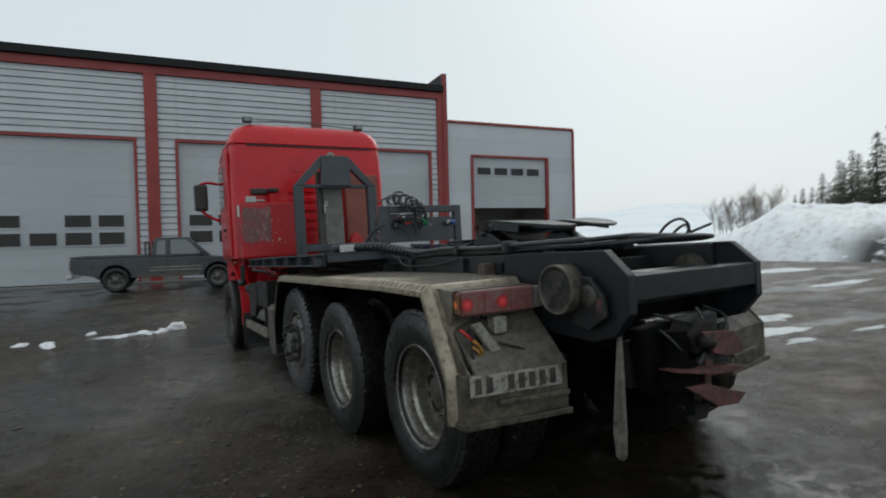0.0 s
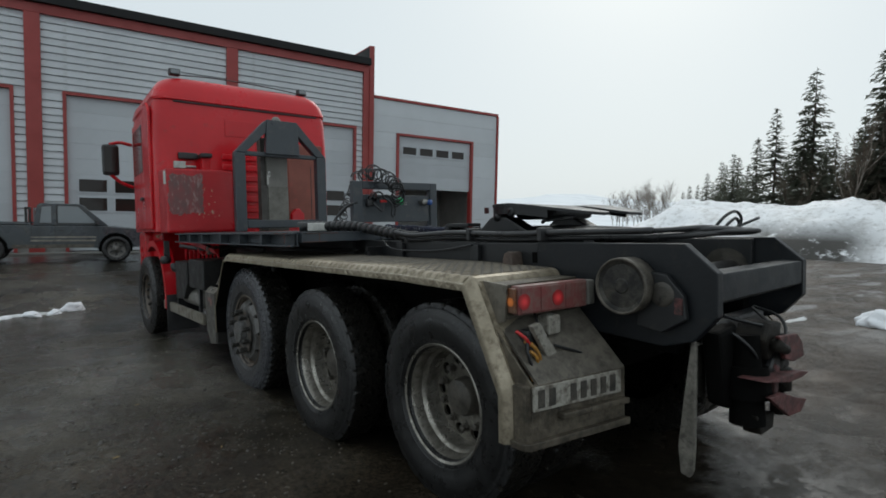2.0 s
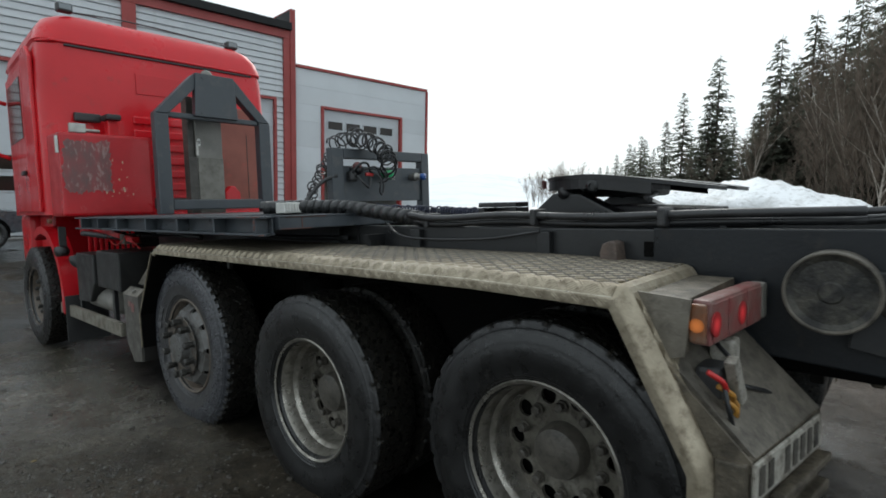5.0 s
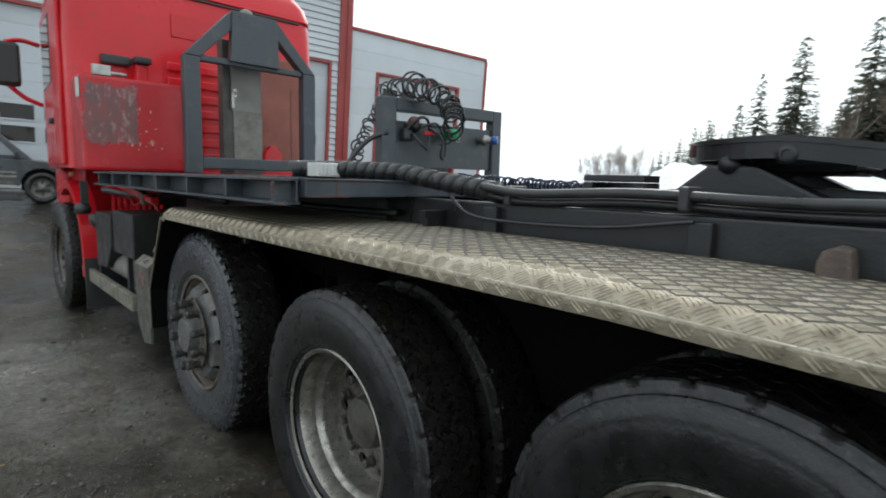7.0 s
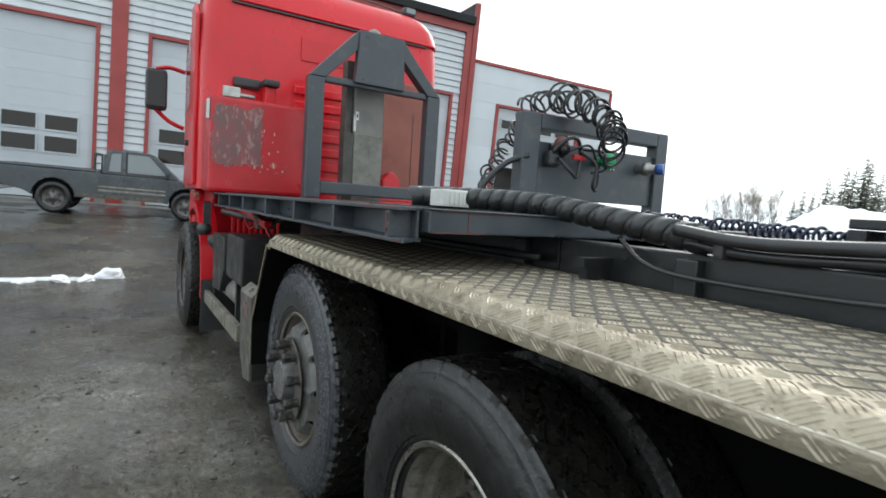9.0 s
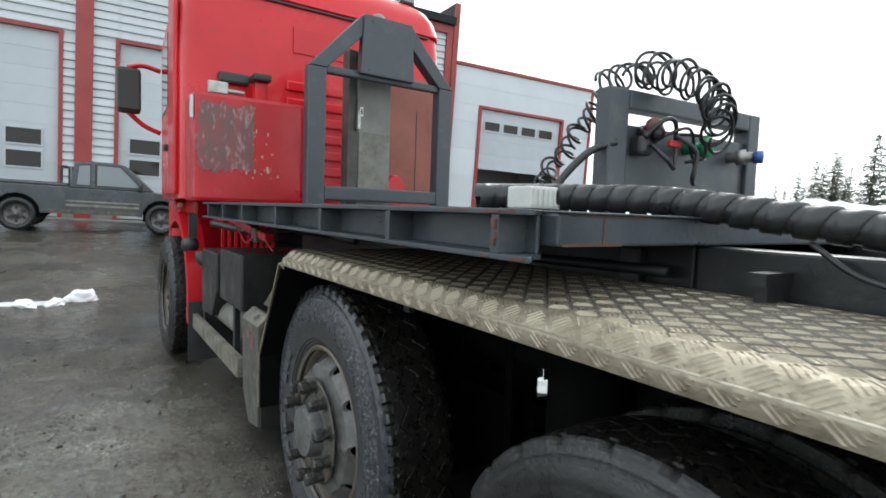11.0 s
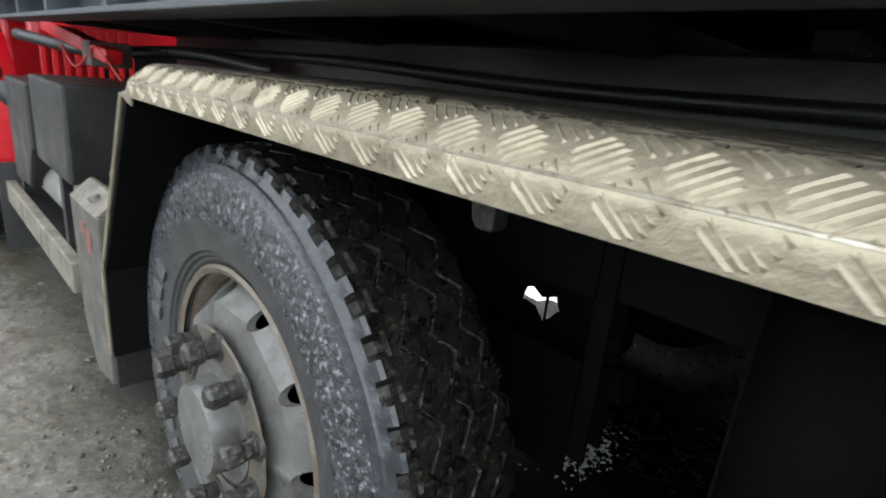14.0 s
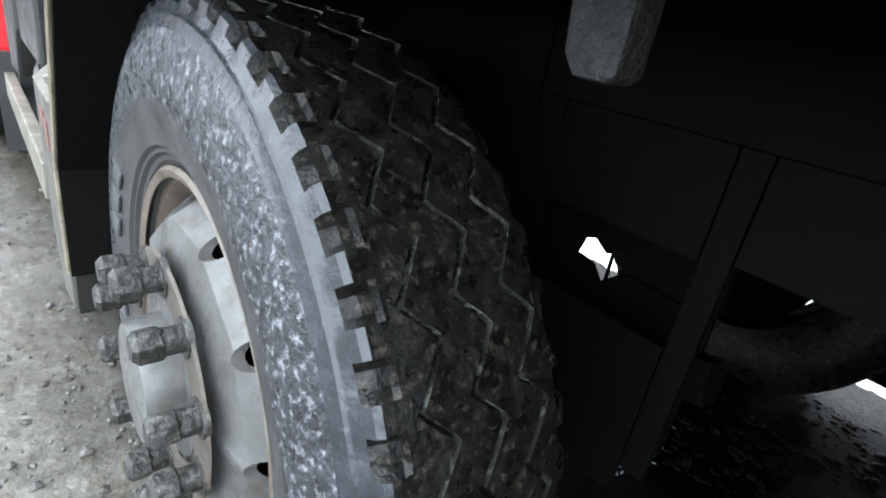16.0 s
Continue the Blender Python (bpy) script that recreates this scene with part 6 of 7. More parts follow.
def fender(left):
    s = 1 if left else -1

    def X(x):
        return x * s
    out, inn = -1.2, -0.56
    front, rear, top, shelf = 3.36, 0.0, 1.2, 1.165
    f = part("fender", bmesh.new(), CHEQUER, truck, "long muddy chequer-plate fender over three axles")
    bm = bmesh.new()
    # folded sheet: profile along the truck, 4 mm thick, from the front flap over the top to the rear slope
    prof = [(3.686, 0.41), (3.69, 0.66), (front + 0.03, 1.142), (front, 1.17), (front - 0.045, top), (0.5, top), (-0.03, 1.186), (-0.05, 1.178), (-0.062, 1.162), (-0.28, 0.735), (-0.296, 0.69), (-0.296, 0.485)]
    def sheet(x0, x1, pr, th=0.005):
        lower = [(y, z - th) if 0 < i < len(pr) - 1 else (y - th * (1 if y > 1 else -1), z) for i, (y, z) in enumerate(pr)]
        for a, b in zip(range(len(pr) - 1), range(1, len(pr))):
            for r in ((pr[a], pr[b]), (lower[b], lower[a])):
                vs = [bm.verts.new((X(x), y, z)) for x, (y, z) in ((x0, r[0]), (x1, r[0]), (x1, r[1]), (x0, r[1]))]
                bm.faces.new(vs)
    sheet(out + 0.05, inn, prof)
    # outer edge rolled over into an upright lip
    fold = [(0.05, 0.0), (0.039, -0.0045), (0.028, -0.0115), (0.0165, -0.0205), (0.0055, -0.0295), (0.0012, -0.0345), (0.0, -0.041), (0.0035, -0.067)]
    edge = fold + [(0.0075, -0.067), (0.004, -0.04), (0.0115, -0.031), (0.04, -0.0095)]

    def normal(i):
        (y0, z0), (y1, z1) = prof[max(i - 1, 0)], prof[min(i + 1, len(prof) - 1)]
        d = Vector((0, y1 - y0, z1 - z0)).normalized()
        return Vector((0, d.z, -d.y))
    rings = []
    for i, (y, z) in enumerate(prof):
        nv = normal(i)
        thin = 0.22 if i < 3 else 1.0
        rings.append([bm.verts.new((X(out + dx), y + nv.y * dz * thin, z + nv.z * dz * thin)) for dx, dz in edge])
    for u, v in zip(rings, rings[1:]):
        for k in range(len(edge) - 1):
            bm.faces.new((u[k], u[k + 1], v[k + 1], v[k]))
    bmesh.ops.recalc_face_normals(bm, faces=bm.faces)
    bm.to_mesh(f.data)
    bm.free()
    f.data.shade_smooth()
    f.data.set_sharp_from_angle(angle=radians(32))
    # raised pattern running over the top and round the rolled edge, and on the rear slope
    steps = [0.0]
    for (xa, za), (xb, zb) in zip(fold, fold[1:]):
        steps.append(steps[-1] + math.hypot(xb - xa, zb - za))

    def on_top(u, v, h):
        y = u - 0.02
        flat = top - 0.014 * max(0.0, (0.5 - y) / 0.53)
        if v >= 0:
            return (X(out + 0.05 + v), y, flat + h)
        k = min(len(fold) - 2, max(0, sum(1 for q in steps if q <= -v) - 1))
        (xa, za), (xb, zb) = fold[k], fold[k + 1]
        t, ln = (-v - steps[k]) / (steps[k + 1] - steps[k]), steps[k + 1] - steps[k]
        return (X(out + xa + (xb - xa) * t + h * (zb - za) / ln), y, flat + za + (zb - za) * t + h * (xa - xb) / ln)
    long, wide = front - 0.03, inn - out - 0.055
    tagged(part_of("tread_pattern", mesh_from("tread_pattern", *quintet_bars(0, long, 0.004 - steps[-1], wide, on_top), CHEQUER), None, f), kind="stuff")
    tagged(part_of("packed_mud", mesh_from("packed_mud", *mud_ridges(0, long, 0.01, wide, on_top, 3 if left else 6), MUD_LINE), None, f, "dark mud packed between the tread bars"), kind="stuff")
    ln, d = math.hypot(0.218, 0.427), Vector((0, -0.218, -0.427)).normalized()
    nrm = Vector((0, d.z, -d.y)).normalized()
    tagged(part_of("slope_pattern", mesh_from("slope_pattern", *quintet_bars(0, ln, 0, 0.06, lambda u, v, h: tuple(Vector((X(out + 0.05 + v), -0.062, 1.162)) + d * u + nrm * h)), CHEQUER), None, f), kind="stuff")
    # thin bright tube laid on the crease as its highlight
    part("worn_crease", tube(bmesh.new(), [(X(out + 0.0048), front - 0.05, top - 0.0334), (X(out + 0.0048), 0.5, top - 0.0334), (X(out + 0.0048), -0.02, top - 0.0474)], 0.0032, 8), CREASE_LIGHT, f, "bright line along the plate's crease, a painted highlight", True)
    # triangular lamp housing, lower box and step
    part("gusset", prism(bmesh.new(), [(-0.05, shelf), (-0.21, shelf - 0.012), (-0.195, 0.99), (-0.15, 0.98)], "x", X(out + 0.085), X(out + 0.095)), DUSTY_ALU, f)
    part("lamp_shelf", boxes((X(out + 0.09), X(inn - 0.04), -0.2, -0.012, shelf - 0.02, shelf - 0.012), (X(out + 0.095), X(inn - 0.04), -0.2, -0.19, 1.0, shelf - 0.02)), MUD_ALU, f)
    bm = bmesh.new()
    quad = [(-1.1, -0.12, 1.0), (-0.58, -0.2, 1.0), (-0.58, -0.452, 0.745), (-1.1, -0.372, 0.745)]
    lo, hi = [bm.verts.new((X(x), y, z)) for x, y, z in quad], [bm.verts.new((X(x), y + 0.012, z - 0.008)) for x, y, z in quad]
    bm.faces.new(lo)
    bm.faces.new(hi)
    for a in range(4):
        bm.faces.new((lo[a], lo[(a + 1) % 4], hi[(a + 1) % 4], hi[a]))
    bmesh.ops.recalc_face_normals(bm, faces=bm.faces)
    part("mud_coat", bm, MUDDY, f, "dark mud on the rear slope")
    part("side_cheek", prism(bmesh.new(), [(-0.118, 1.0), (-0.372, 0.745), (-0.362, 0.5), (-0.29, 0.5), (-0.276, 0.72)], "x", X(-1.14), X(-1.13)), MUD_ALU, f, "mud-smeared aluminium side cheek")
    lamp = part("tail_lamp", boxes((X(-1.085), X(-0.64), -0.252, -0.2, 1.02, 1.15), bevel=0.01), LAMP_RED, f, "muddy red tail lamp block")
    part("side_marker", boxes((X(-1.105), X(-1.087), -0.245, -0.2, 1.03, 1.14), bevel=0.006), LAMP_AMBER, lamp, "amber side marker")
    part("end_cap", boxes((X(-0.64), X(-0.585), -0.255, -0.2, 1.025, 1.145), bevel=0.012), TAUPE, lamp, "dusty grey end cap")
    # the rear face runs a little askew, farther back towards the middle of the truck
    lamp.matrix_local = pose(X(-1.1), -0.245, 0, 0, 0, -5 * s) @ pose(X(1.1), 0.245, 0)
    for x0, x1 in ((-1.07, -0.96), (-0.95, -0.8), (-0.79, -0.655)):
        part("lens", boxes((X(x0), X(x1), -0.256, -0.252, 1.03, 1.14), bevel=0.002), LAMP_RED, lamp)
    for x in (-1.055, -0.845):
        part("lit_bulb", cyl(bmesh.new(), (0, 0.002, 0), (0, -0.0015, 0), 0.036, n=24), LIT_RED, lamp, "faintly lit red lamp").location = (X(x), -0.2565, 1.08)
    part("lit_bulb", cyl(bmesh.new(), (0.002 * s, 0, 0), (-0.0015 * s, 0, 0), 0.02, n=18), LIT_AMBER, lamp, "lit amber lamp").location = (X(-1.1055), -0.222, 1.08)
    if left:
        part("fog_lamp", boxes((-0.9, -0.815, -0.27, -0.2, 0.91, 1.0), bevel=0.012), SOCKET_PALE, f, "dirty white reversing lamp")
        sock = part("cable_socket", boxes((-1.04, -0.93, -0.27, -0.2, 0.8, 0.95), bevel=0.015), DARK, f, "wiring socket with coloured cables")
        part("socket_lid", prism(bmesh.new(), [(-1.062, 0.978), (-1.01, 0.988), (-0.892, 0.835), (-0.95, 0.812)], "y", -0.31, -0.28, 0.006), SOCKET_PALE, sock, "pale grimy socket lid")
        part("socket_foot", prism(bmesh.new(), [(-0.96, 0.82), (-0.89, 0.835), (-0.875, 0.8), (-0.94, 0.775)], "y", -0.305, -0.27, 0.006), DARK, sock)
        for pts, m in (([(-1.1, -0.25, 0.955), (-1.085, -0.285, 0.93), (-1.06, -0.29, 0.9)], BRIGHT_RED), ([(-1.07, -0.27, 0.91), (-1.04, -0.3, 0.885), (-1.02, -0.3, 0.86)], YELLOW), ([(-1.04, -0.28, 0.9), (-1.015, -0.305, 0.85), (-1.0, -0.3, 0.81)], YELLOW), ([(-1.06, -0.29, 0.87), (-1.035, -0.31, 0.84), (-1.02, -0.3, 0.8)], YELLOW), ([(-1.075, -0.27, 0.81), (-1.075, -0.3, 0.78), (-1.07, -0.32, 0.74)], YELLOW)):
            part("cable", tube(bmesh.new(), spline(pts, 6), 0.008, 8), m, sock, smooth=True)
        for pts in ([(-0.9, -0.3, 0.87), (-0.8, -0.335, 0.835), (-0.71, -0.35, 0.8), (-0.62, -0.36, 0.79), (-0.5, -0.36, 0.75)], [(-1.0, -0.29, 0.97), (-0.96, -0.24, 1.0), (-0.94, -0.21, 1.03)], [(-1.06, -0.28, 0.93), (-1.08, -0.3, 0.86), (-1.06, -0.31, 0.79)]):
            part("black_cable", tube(bmesh.new(), spline(pts, 6), 0.007, 7), GREASE, sock, smooth=True)
    def askew(dy):
        """A line along the rear face, dy behind it: its outer and inner end."""
        return (X(-1.17), -0.36 - dy), (X(-0.585), -0.457 - dy)
    (ax, ay), (bx, by) = askew(0.0)
    part("rear_box", prism(bmesh.new(), [(ax, -0.29), (ax, ay), (bx, by), (bx, -0.4), (X(-0.7), -0.3)], "z", 0.5, 0.745, 0.006), MUD_ALU, f)
    (cx, cy), (dx, dy) = askew(0.03)
    part("rear_step", prism(bmesh.new(), [(X(-1.19), -0.29), (X(-1.19), -0.372), (cx, cy), (dx, dy), (dx, by + 0.02), (ax, -0.3)], "z", 0.482, 0.515, 0.006), MUD_ALU, f, "muddy aluminium step edge")
    part("sill_bar", prism(bmesh.new(), [(X(-1.0), -0.39), (X(-1.0), -0.425), (X(-0.6), -0.492), (X(-0.6), -0.45)], "z", 0.585, 0.612, 0.006), MUD_ALU, f)
    if left:
        plate = part("number_plate", boxes((-0.26, 0.26, -0.006, 0.004, -0.052, 0.052), bevel=0.004), PLATE_WHITE, f, "muddy white number plate")
        plate.matrix_local = pose(-0.885, -0.417, 0.69, 0, 0, -9.4)
        for k, w in enumerate((1, 1, 0, 1, 1, 1, 1, 1)):
            if w:
                x = -0.235 + k * 0.06
                part("plate_bar", boxes((x, x + 0.036, -0.0095, -0.006, -0.038, 0.038), bevel=0.002), GRIME, plate)
    # inner support of the sheet
    for y in (0.95, 2.32):
        part("fender_bracket", boxes((X(-1.1), X(-0.5), y, y + 0.05, shelf - 0.05, top - 0.012)), BLACK_FRAME, f)
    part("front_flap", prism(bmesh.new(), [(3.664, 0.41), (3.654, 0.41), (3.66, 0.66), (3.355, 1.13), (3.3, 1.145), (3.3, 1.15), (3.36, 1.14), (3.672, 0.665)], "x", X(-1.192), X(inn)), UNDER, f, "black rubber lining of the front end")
    part("flap_foot", boxes((X(-1.185), X(inn), 3.668, 3.684, 0.3, 0.408), bevel=0.003), FOOT_BROWN, f, "muddy brown lower edge of the front flap")
    return f


fender(True)
fender(False).location = (0.07, -0.1, 0)


BEAM_GREY = surface("flaking_slate_paint", (0.036, 0.0435, 0.052), (0.054, 0.0625, 0.072), rough=0.4, dirt=(0.1, 0.094, 0.086), dirt_amount=0.24, scale=7, bump=0.14, stretch=(1, 0.4, 1))


# ---- deck in front of the fenders' middle ----
def deck():
    for s in (-1, 1):
        x0, x1 = -1.2 * s, -1.12 * s
        beam = part("deck_beam", boxes((x1, -1.11 * s, 1.9, 5.12, 1.3, 1.38), bevel=0.003), BEAM_GREY, truck, "dark grey flaking deck side beam")
        for z in (1.38, 1.288):
            part("beam_flange", prism(bmesh.new(), [(x0, 1.842), (x0, 5.12), (-1.1 * s, 5.12), (-1.1 * s, 1.905), (-1.125 * s, 1.9), (-1.19 * s, 1.84)], "z", z, z + 0.012, 0.002), BEAM_GREY, beam)
        for y in (1.945, 2.41, 2.92, 3.45, 4.04, 4.5, 4.95):
            part("stiffener", boxes((x0 * 0.997, x1, y - 0.012, y + 0.012, 1.3, 1.38), bevel=0.002), BEAM_GREY, beam)
        for y, z, w, hh in ((1.944, 1.35, 0.013, 0.02), (1.94, 1.33, 0.01, 0.013), (1.87, 1.291, 0.045, 0.005), (1.97, 1.29, 0.03, 0.004), (1.95, 1.383, 0.05, 0.006), (2.3, 1.291, 0.03, 0.004), (2.08, 1.385, 0.09, 0.004), (1.9, 1.386, 0.04, 0.004), (2.52, 1.386, 0.05, 0.003), (1.946, 1.315, 0.012, 0.012)):
            part("rust_spot", boxes((x0 * 1.0015, x0 * 0.995, y - w / 2, y + w / 2, z, z + hh)), surface_rust, beam)
    part("deck_plate", boxes((-1.1, 1.1, 2.3, 5.1, 1.385, 1.397)), GREY_PAINT, truck, "dark grey deck plate")
    end = part("deck_end_member", boxes((-1.1, 1.1, 1.86, 1.93, 1.318, 1.386), bevel=0.006), BEAM_GREY, truck, "dark grey box beam at the deck's end")
    each("rust_spot", [(-1.09, -0.9, 1.8575, 1.862, 1.318, 1.323), (-0.962, -0.956, 1.8575, 1.862, 1.325, 1.38), (-1.06, -0.8, 1.8575, 1.862, 1.381, 1.385)], surface_rust, end)
    part("end_flange", boxes((-1.1, 1.1, 1.85, 1.935, 1.386, 1.391), bevel=0.002), BEAM_GREY, end)
    # dark sheet added below the deck plate for the shade there
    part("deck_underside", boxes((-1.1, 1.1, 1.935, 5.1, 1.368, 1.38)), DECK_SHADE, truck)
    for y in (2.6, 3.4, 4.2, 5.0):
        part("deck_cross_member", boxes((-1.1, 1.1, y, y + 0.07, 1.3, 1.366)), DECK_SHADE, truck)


for z, r in ((1.24, 0.016),):
    part("frame_pipe", tube(bmesh.new(), spline([(-0.58, 1.95, z), (-0.585, 2.8, z - 0.01), (-0.58, 3.6, z + 0.01), (-0.6, 4.6, z)], 6), r, 8), DECK_SHADE, truck, "dusty black pipe along the frame", True)
deck()


# ---- hook arm frame behind the cab ----
def headboard():
    y0, y1 = 4.72, 4.82
    bm = boxes((-0.6, -0.47, y0, y1, 1.4, 2.36), (0.47, 0.6, y0, y1, 1.4, 2.36), (-0.47, 0.47, y0, y1, 1.44, 1.54), (-0.47, 0.47, y0 + 0.02, y1 - 0.02, 2.33, 2.385), bevel=0.012)
    h = part("hook_frame", bm, GREY_PAINT, truck, "dark grey welded stop frame behind the cab")
    for s in (-1, 1):
        part("frame_brace", prism(bmesh.new(), [(-0.6 * s, 2.36), (-0.47 * s, 2.36), (-0.15 * s, 2.68), (-0.15 * s, 2.79), (-0.22 * s, 2.765)], "y", y0, y1, 0.008), GREY_PAINT, h)
    part("top_plate", prism(bmesh.new(), [(-0.2, 2.785), (0.2, 2.785), (0.225, 2.36), (-0.225, 2.36)], "y", y0 - 0.02, y0 + 0.05, 0.008), GREY_PAINT, h, "solid dark grey top plate")
    bm = bmesh.new()
    bmesh.ops.create_uvsphere(bm, u_segments=18, v_segments=10, radius=0.06, matrix=Matrix.Translation((-0.02, 4.85, 2.8)))
    part("top_knob", bm, TAUPE, h, "weathered round knob", True)
    col = part("mast", boxes((-0.12, 0.16, 4.95, 5.2, 1.4, 2.6), bevel=0.012), TAUPE, truck, "taupe grey square mast")
    # the mast's left face gets a darker colour than its front
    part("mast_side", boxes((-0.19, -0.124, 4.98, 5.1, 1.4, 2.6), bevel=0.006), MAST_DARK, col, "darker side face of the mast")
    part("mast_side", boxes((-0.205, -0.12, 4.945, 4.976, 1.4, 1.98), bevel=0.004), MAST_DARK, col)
    part("mast_box", boxes((-0.115, 0.155, 4.935, 4.95, 1.4, 1.98), bevel=0.004), PALE_BOX, col, "pale weathered lower mast box")
    part("mast_mark", boxes((-0.105, -0.08, 4.944, 4.95, 2.1, 2.17)), WHITE_PLASTIC, col, "small white sticker")
    part("sticker_bar", boxes((-0.098, -0.087, 4.942, 4.944, 2.115, 2.155)), DARK, col)
    part("mast_bracket", boxes((-0.13, -0.105, 4.93, 4.95, 2.0, 2.14), bevel=0.004), STEEL, col)


MAST_DARK = surface("dark_taupe_side", (0.07, 0.064, 0.056), (0.045, 0.041, 0.036), rough=0.6, dirt=(0.1, 0.09, 0.075), dirt_amount=0.25, scale=7)
PALE_BOX = surface("weathered_beige_grey", (0.2, 0.19, 0.165), (0.14, 0.133, 0.115), rough=0.6, dirt=(0.09, 0.078, 0.062), dirt_amount=0.3, scale=7)
headboard()


# ---- cab ----
def cab():
    bm = bmesh.new()
    # rounded box: rear at y 5.8, front at 7.95, outline narrowed towards the roof
    levels = [(1.42, 0.0), (1.9, 0.0), (2.6, 0.0), (3.02, 0.015), (3.14, 0.03), (3.17, 0.012), (3.3, 0.05), (3.4, 0.12), (3.46, 0.22), (3.5, 0.42), (3.515, 0.8)]
    rings = []
    for z, inset in levels:
        ring, x1, ya, yb, r = [], 1.24 - inset, 5.8 + 0.7 * inset, 7.95 - inset * 0.9, 0.2
        r = min(r, x1 - 0.02)
        for cx, cy, a0 in ((x1 - r, yb - r, 0), (-x1 + r, yb - r, 90), (-x1 + r, ya + r, 180), (x1 - r, ya + r, 270)):
            for k in range(7):
                a = radians(a0 + 15 * k)
                px, py = cx + r * math.cos(a), cy + r * math.sin(a)
                px *= 1 - 0.085 * max(0.0, (py - 6.2) / 1.75)
                ring.append(bm.verts.new((px, py, z)))
        rings.append(ring)
    for u, v in zip(rings, rings[1:]):
        for k in range(len(u)):
            bm.faces.new((u[k], u[(k + 1) % len(u)], v[(k + 1) % len(u)], v[k]))
    bm.faces.new(rings[0][::-1])
    bm.faces.new(rings[-1])
    c = part("cab", bm, RED, truck, "glossy red sleeper cab", True)
    c.data.set_sharp_from_angle(angle=radians(25))
    # pressed relief on the rear wall
    for x0, x1, z0, z1 in ((-0.36, 0.7, 2.72, 2.94),):
        part("pressed_panel", boxes((x0, x1, 5.792, 5.802, z0, z1), bevel=0.004), RED, c)
    part("roof_lip", tube(bmesh.new(), spline([(-1.2, 5.95, 3.15), (-1.12, 5.84, 3.15), (-0.9, 5.812, 3.152), (0.9, 5.812, 3.152), (1.12, 5.84, 3.15), (1.2, 5.95, 3.15)], 6), 0.016, 8), RED, c, smooth=True)
    for k in range(7):
        z = 1.52 + k * 0.145
        part("pressed_rib", boxes((-0.42, 0.45, 5.772, 5.8, z, z + 0.085), bevel=0.014), RED, c)
    part("vent_slot", boxes((-0.3, 0.3, 5.765, 5.79, 1.46, 1.58), bevel=0.006), DARK, c)
    part("rear_handle", boxes((0.72, 0.96, 5.75, 5.8, 2.42, 2.56), bevel=0.012), DARK, c, "black plastic handle recess")
    part("side_flap", boxes((0.48, 1.06, 5.7, 5.8, 1.5, 2.68), bevel=0.03), rusty_red, c, "faded brownish red flap")
    part("flap_seam", boxes((0.85, 0.856, 5.695, 5.7, 1.52, 2.36)), DARK, c)
    part("flap_bump", prism(bmesh.new(), [(0.5, 1.5), (0.5, 1.64), (0.57, 1.72), (0.63, 1.72), (0.7, 1.64), (0.7, 1.5)], "y", 5.62, 5.7, 0.02), RED, c)
    # roof lamps and cables
    for x, y in ((-0.93, 5.98), (0.9, 6.05)):
        l = part("roof_lamp", boxes((x - 0.07, x + 0.07, y - 0.05, y + 0.05, 3.49, 3.58), bevel=0.02), DARK, c, "small dark roof work lamp")
        part("lamp_lens", boxes((x - 0.055, x + 0.055, y - 0.058, y - 0.05, 3.51, 3.565), bevel=0.004), GLASS_CAR, l)
    part("roof_cable", tube(bmesh.new(), spline([(-0.9, 6.0, 3.51), (-0.4, 5.98, 3.535), (0.3, 6.02, 3.535), (0.9, 6.05, 3.51)], 8), 0.008, 6), DARK, c)
    part("roof_seam", boxes((-1.0, 1.02, 5.793, 5.83, 3.112, 3.13), bevel=0.004), DARK, c, "dark gap under the roof cap")
    # side fairing and door
    part("side_fairing", prism(bmesh.new(), [(5.98, 1.45), (5.98, 3.0), (6.1, 3.12), (6.3, 3.12), (6.3, 1.45)], "x", -1.275, -1.235, 0.015), RED, c, "red side air deflector")
    d = part("door", boxes((-0.013, 0.013, -0.56, 0.56, 1.46, 3.0), bevel=0.008), RED, c)
    d.matrix_local = pose(-1.205, 6.98, 0, 0, 0, -3.4)
    part("door_window", boxes((-0.019, -0.012, -0.43, 0.46, 2.25, 2.9), bevel=0.003), GLASS_BROWN, d)
    part("door_handle", boxes((-0.05, -0.012, -0.48, -0.32, 1.85, 1.9), bevel=0.012), DARK, d)
    part("windscreen", boxes((-1.0, 1.0, 7.94, 7.96, 2.2, 3.0)), GLASS_BROWN, c)
    part("front_bumper", boxes((-1.06, 1.06, 7.6, 8.05, 0.45, 1.42), bevel=0.06), RED, truck, "red front bumper")
    # mirror on red arms
    m = part("mirror", boxes((-1.6, -1.38, 7.42, 7.54, 2.27, 2.73), bevel=0.05), DARK, truck, "large dark wing mirror on red arms")
    # dark glass stands in for the dark reflection in the mirror
    part("mirror_glass", boxes((-1.58, -1.4, 7.412, 7.42, 2.31, 2.69), bevel=0.003), GLASS_BROWN, m, "dark mirror glass")
    for arm in ([(-1.2, 7.5, 2.74), (-1.36, 7.5, 2.77), (-1.5, 7.48, 2.73)], [(-1.2, 7.5, 2.1), (-1.36, 7.5, 2.17), (-1.5, 7.48, 2.29)]):
        part("mirror_arm", tube(bmesh.new(), spline(arm, 5), 0.025, 8), RED, m, "red mirror arm", True)
    # tool cabinet on the rear left
    t = part("tool_cabinet", boxes((-1.22, -0.4, 5.36, 5.78, 1.4, 2.2), bevel=0.03), RED_WORN, truck, "worn red tool cabinet with scuffed grey patch")
    ragged = []
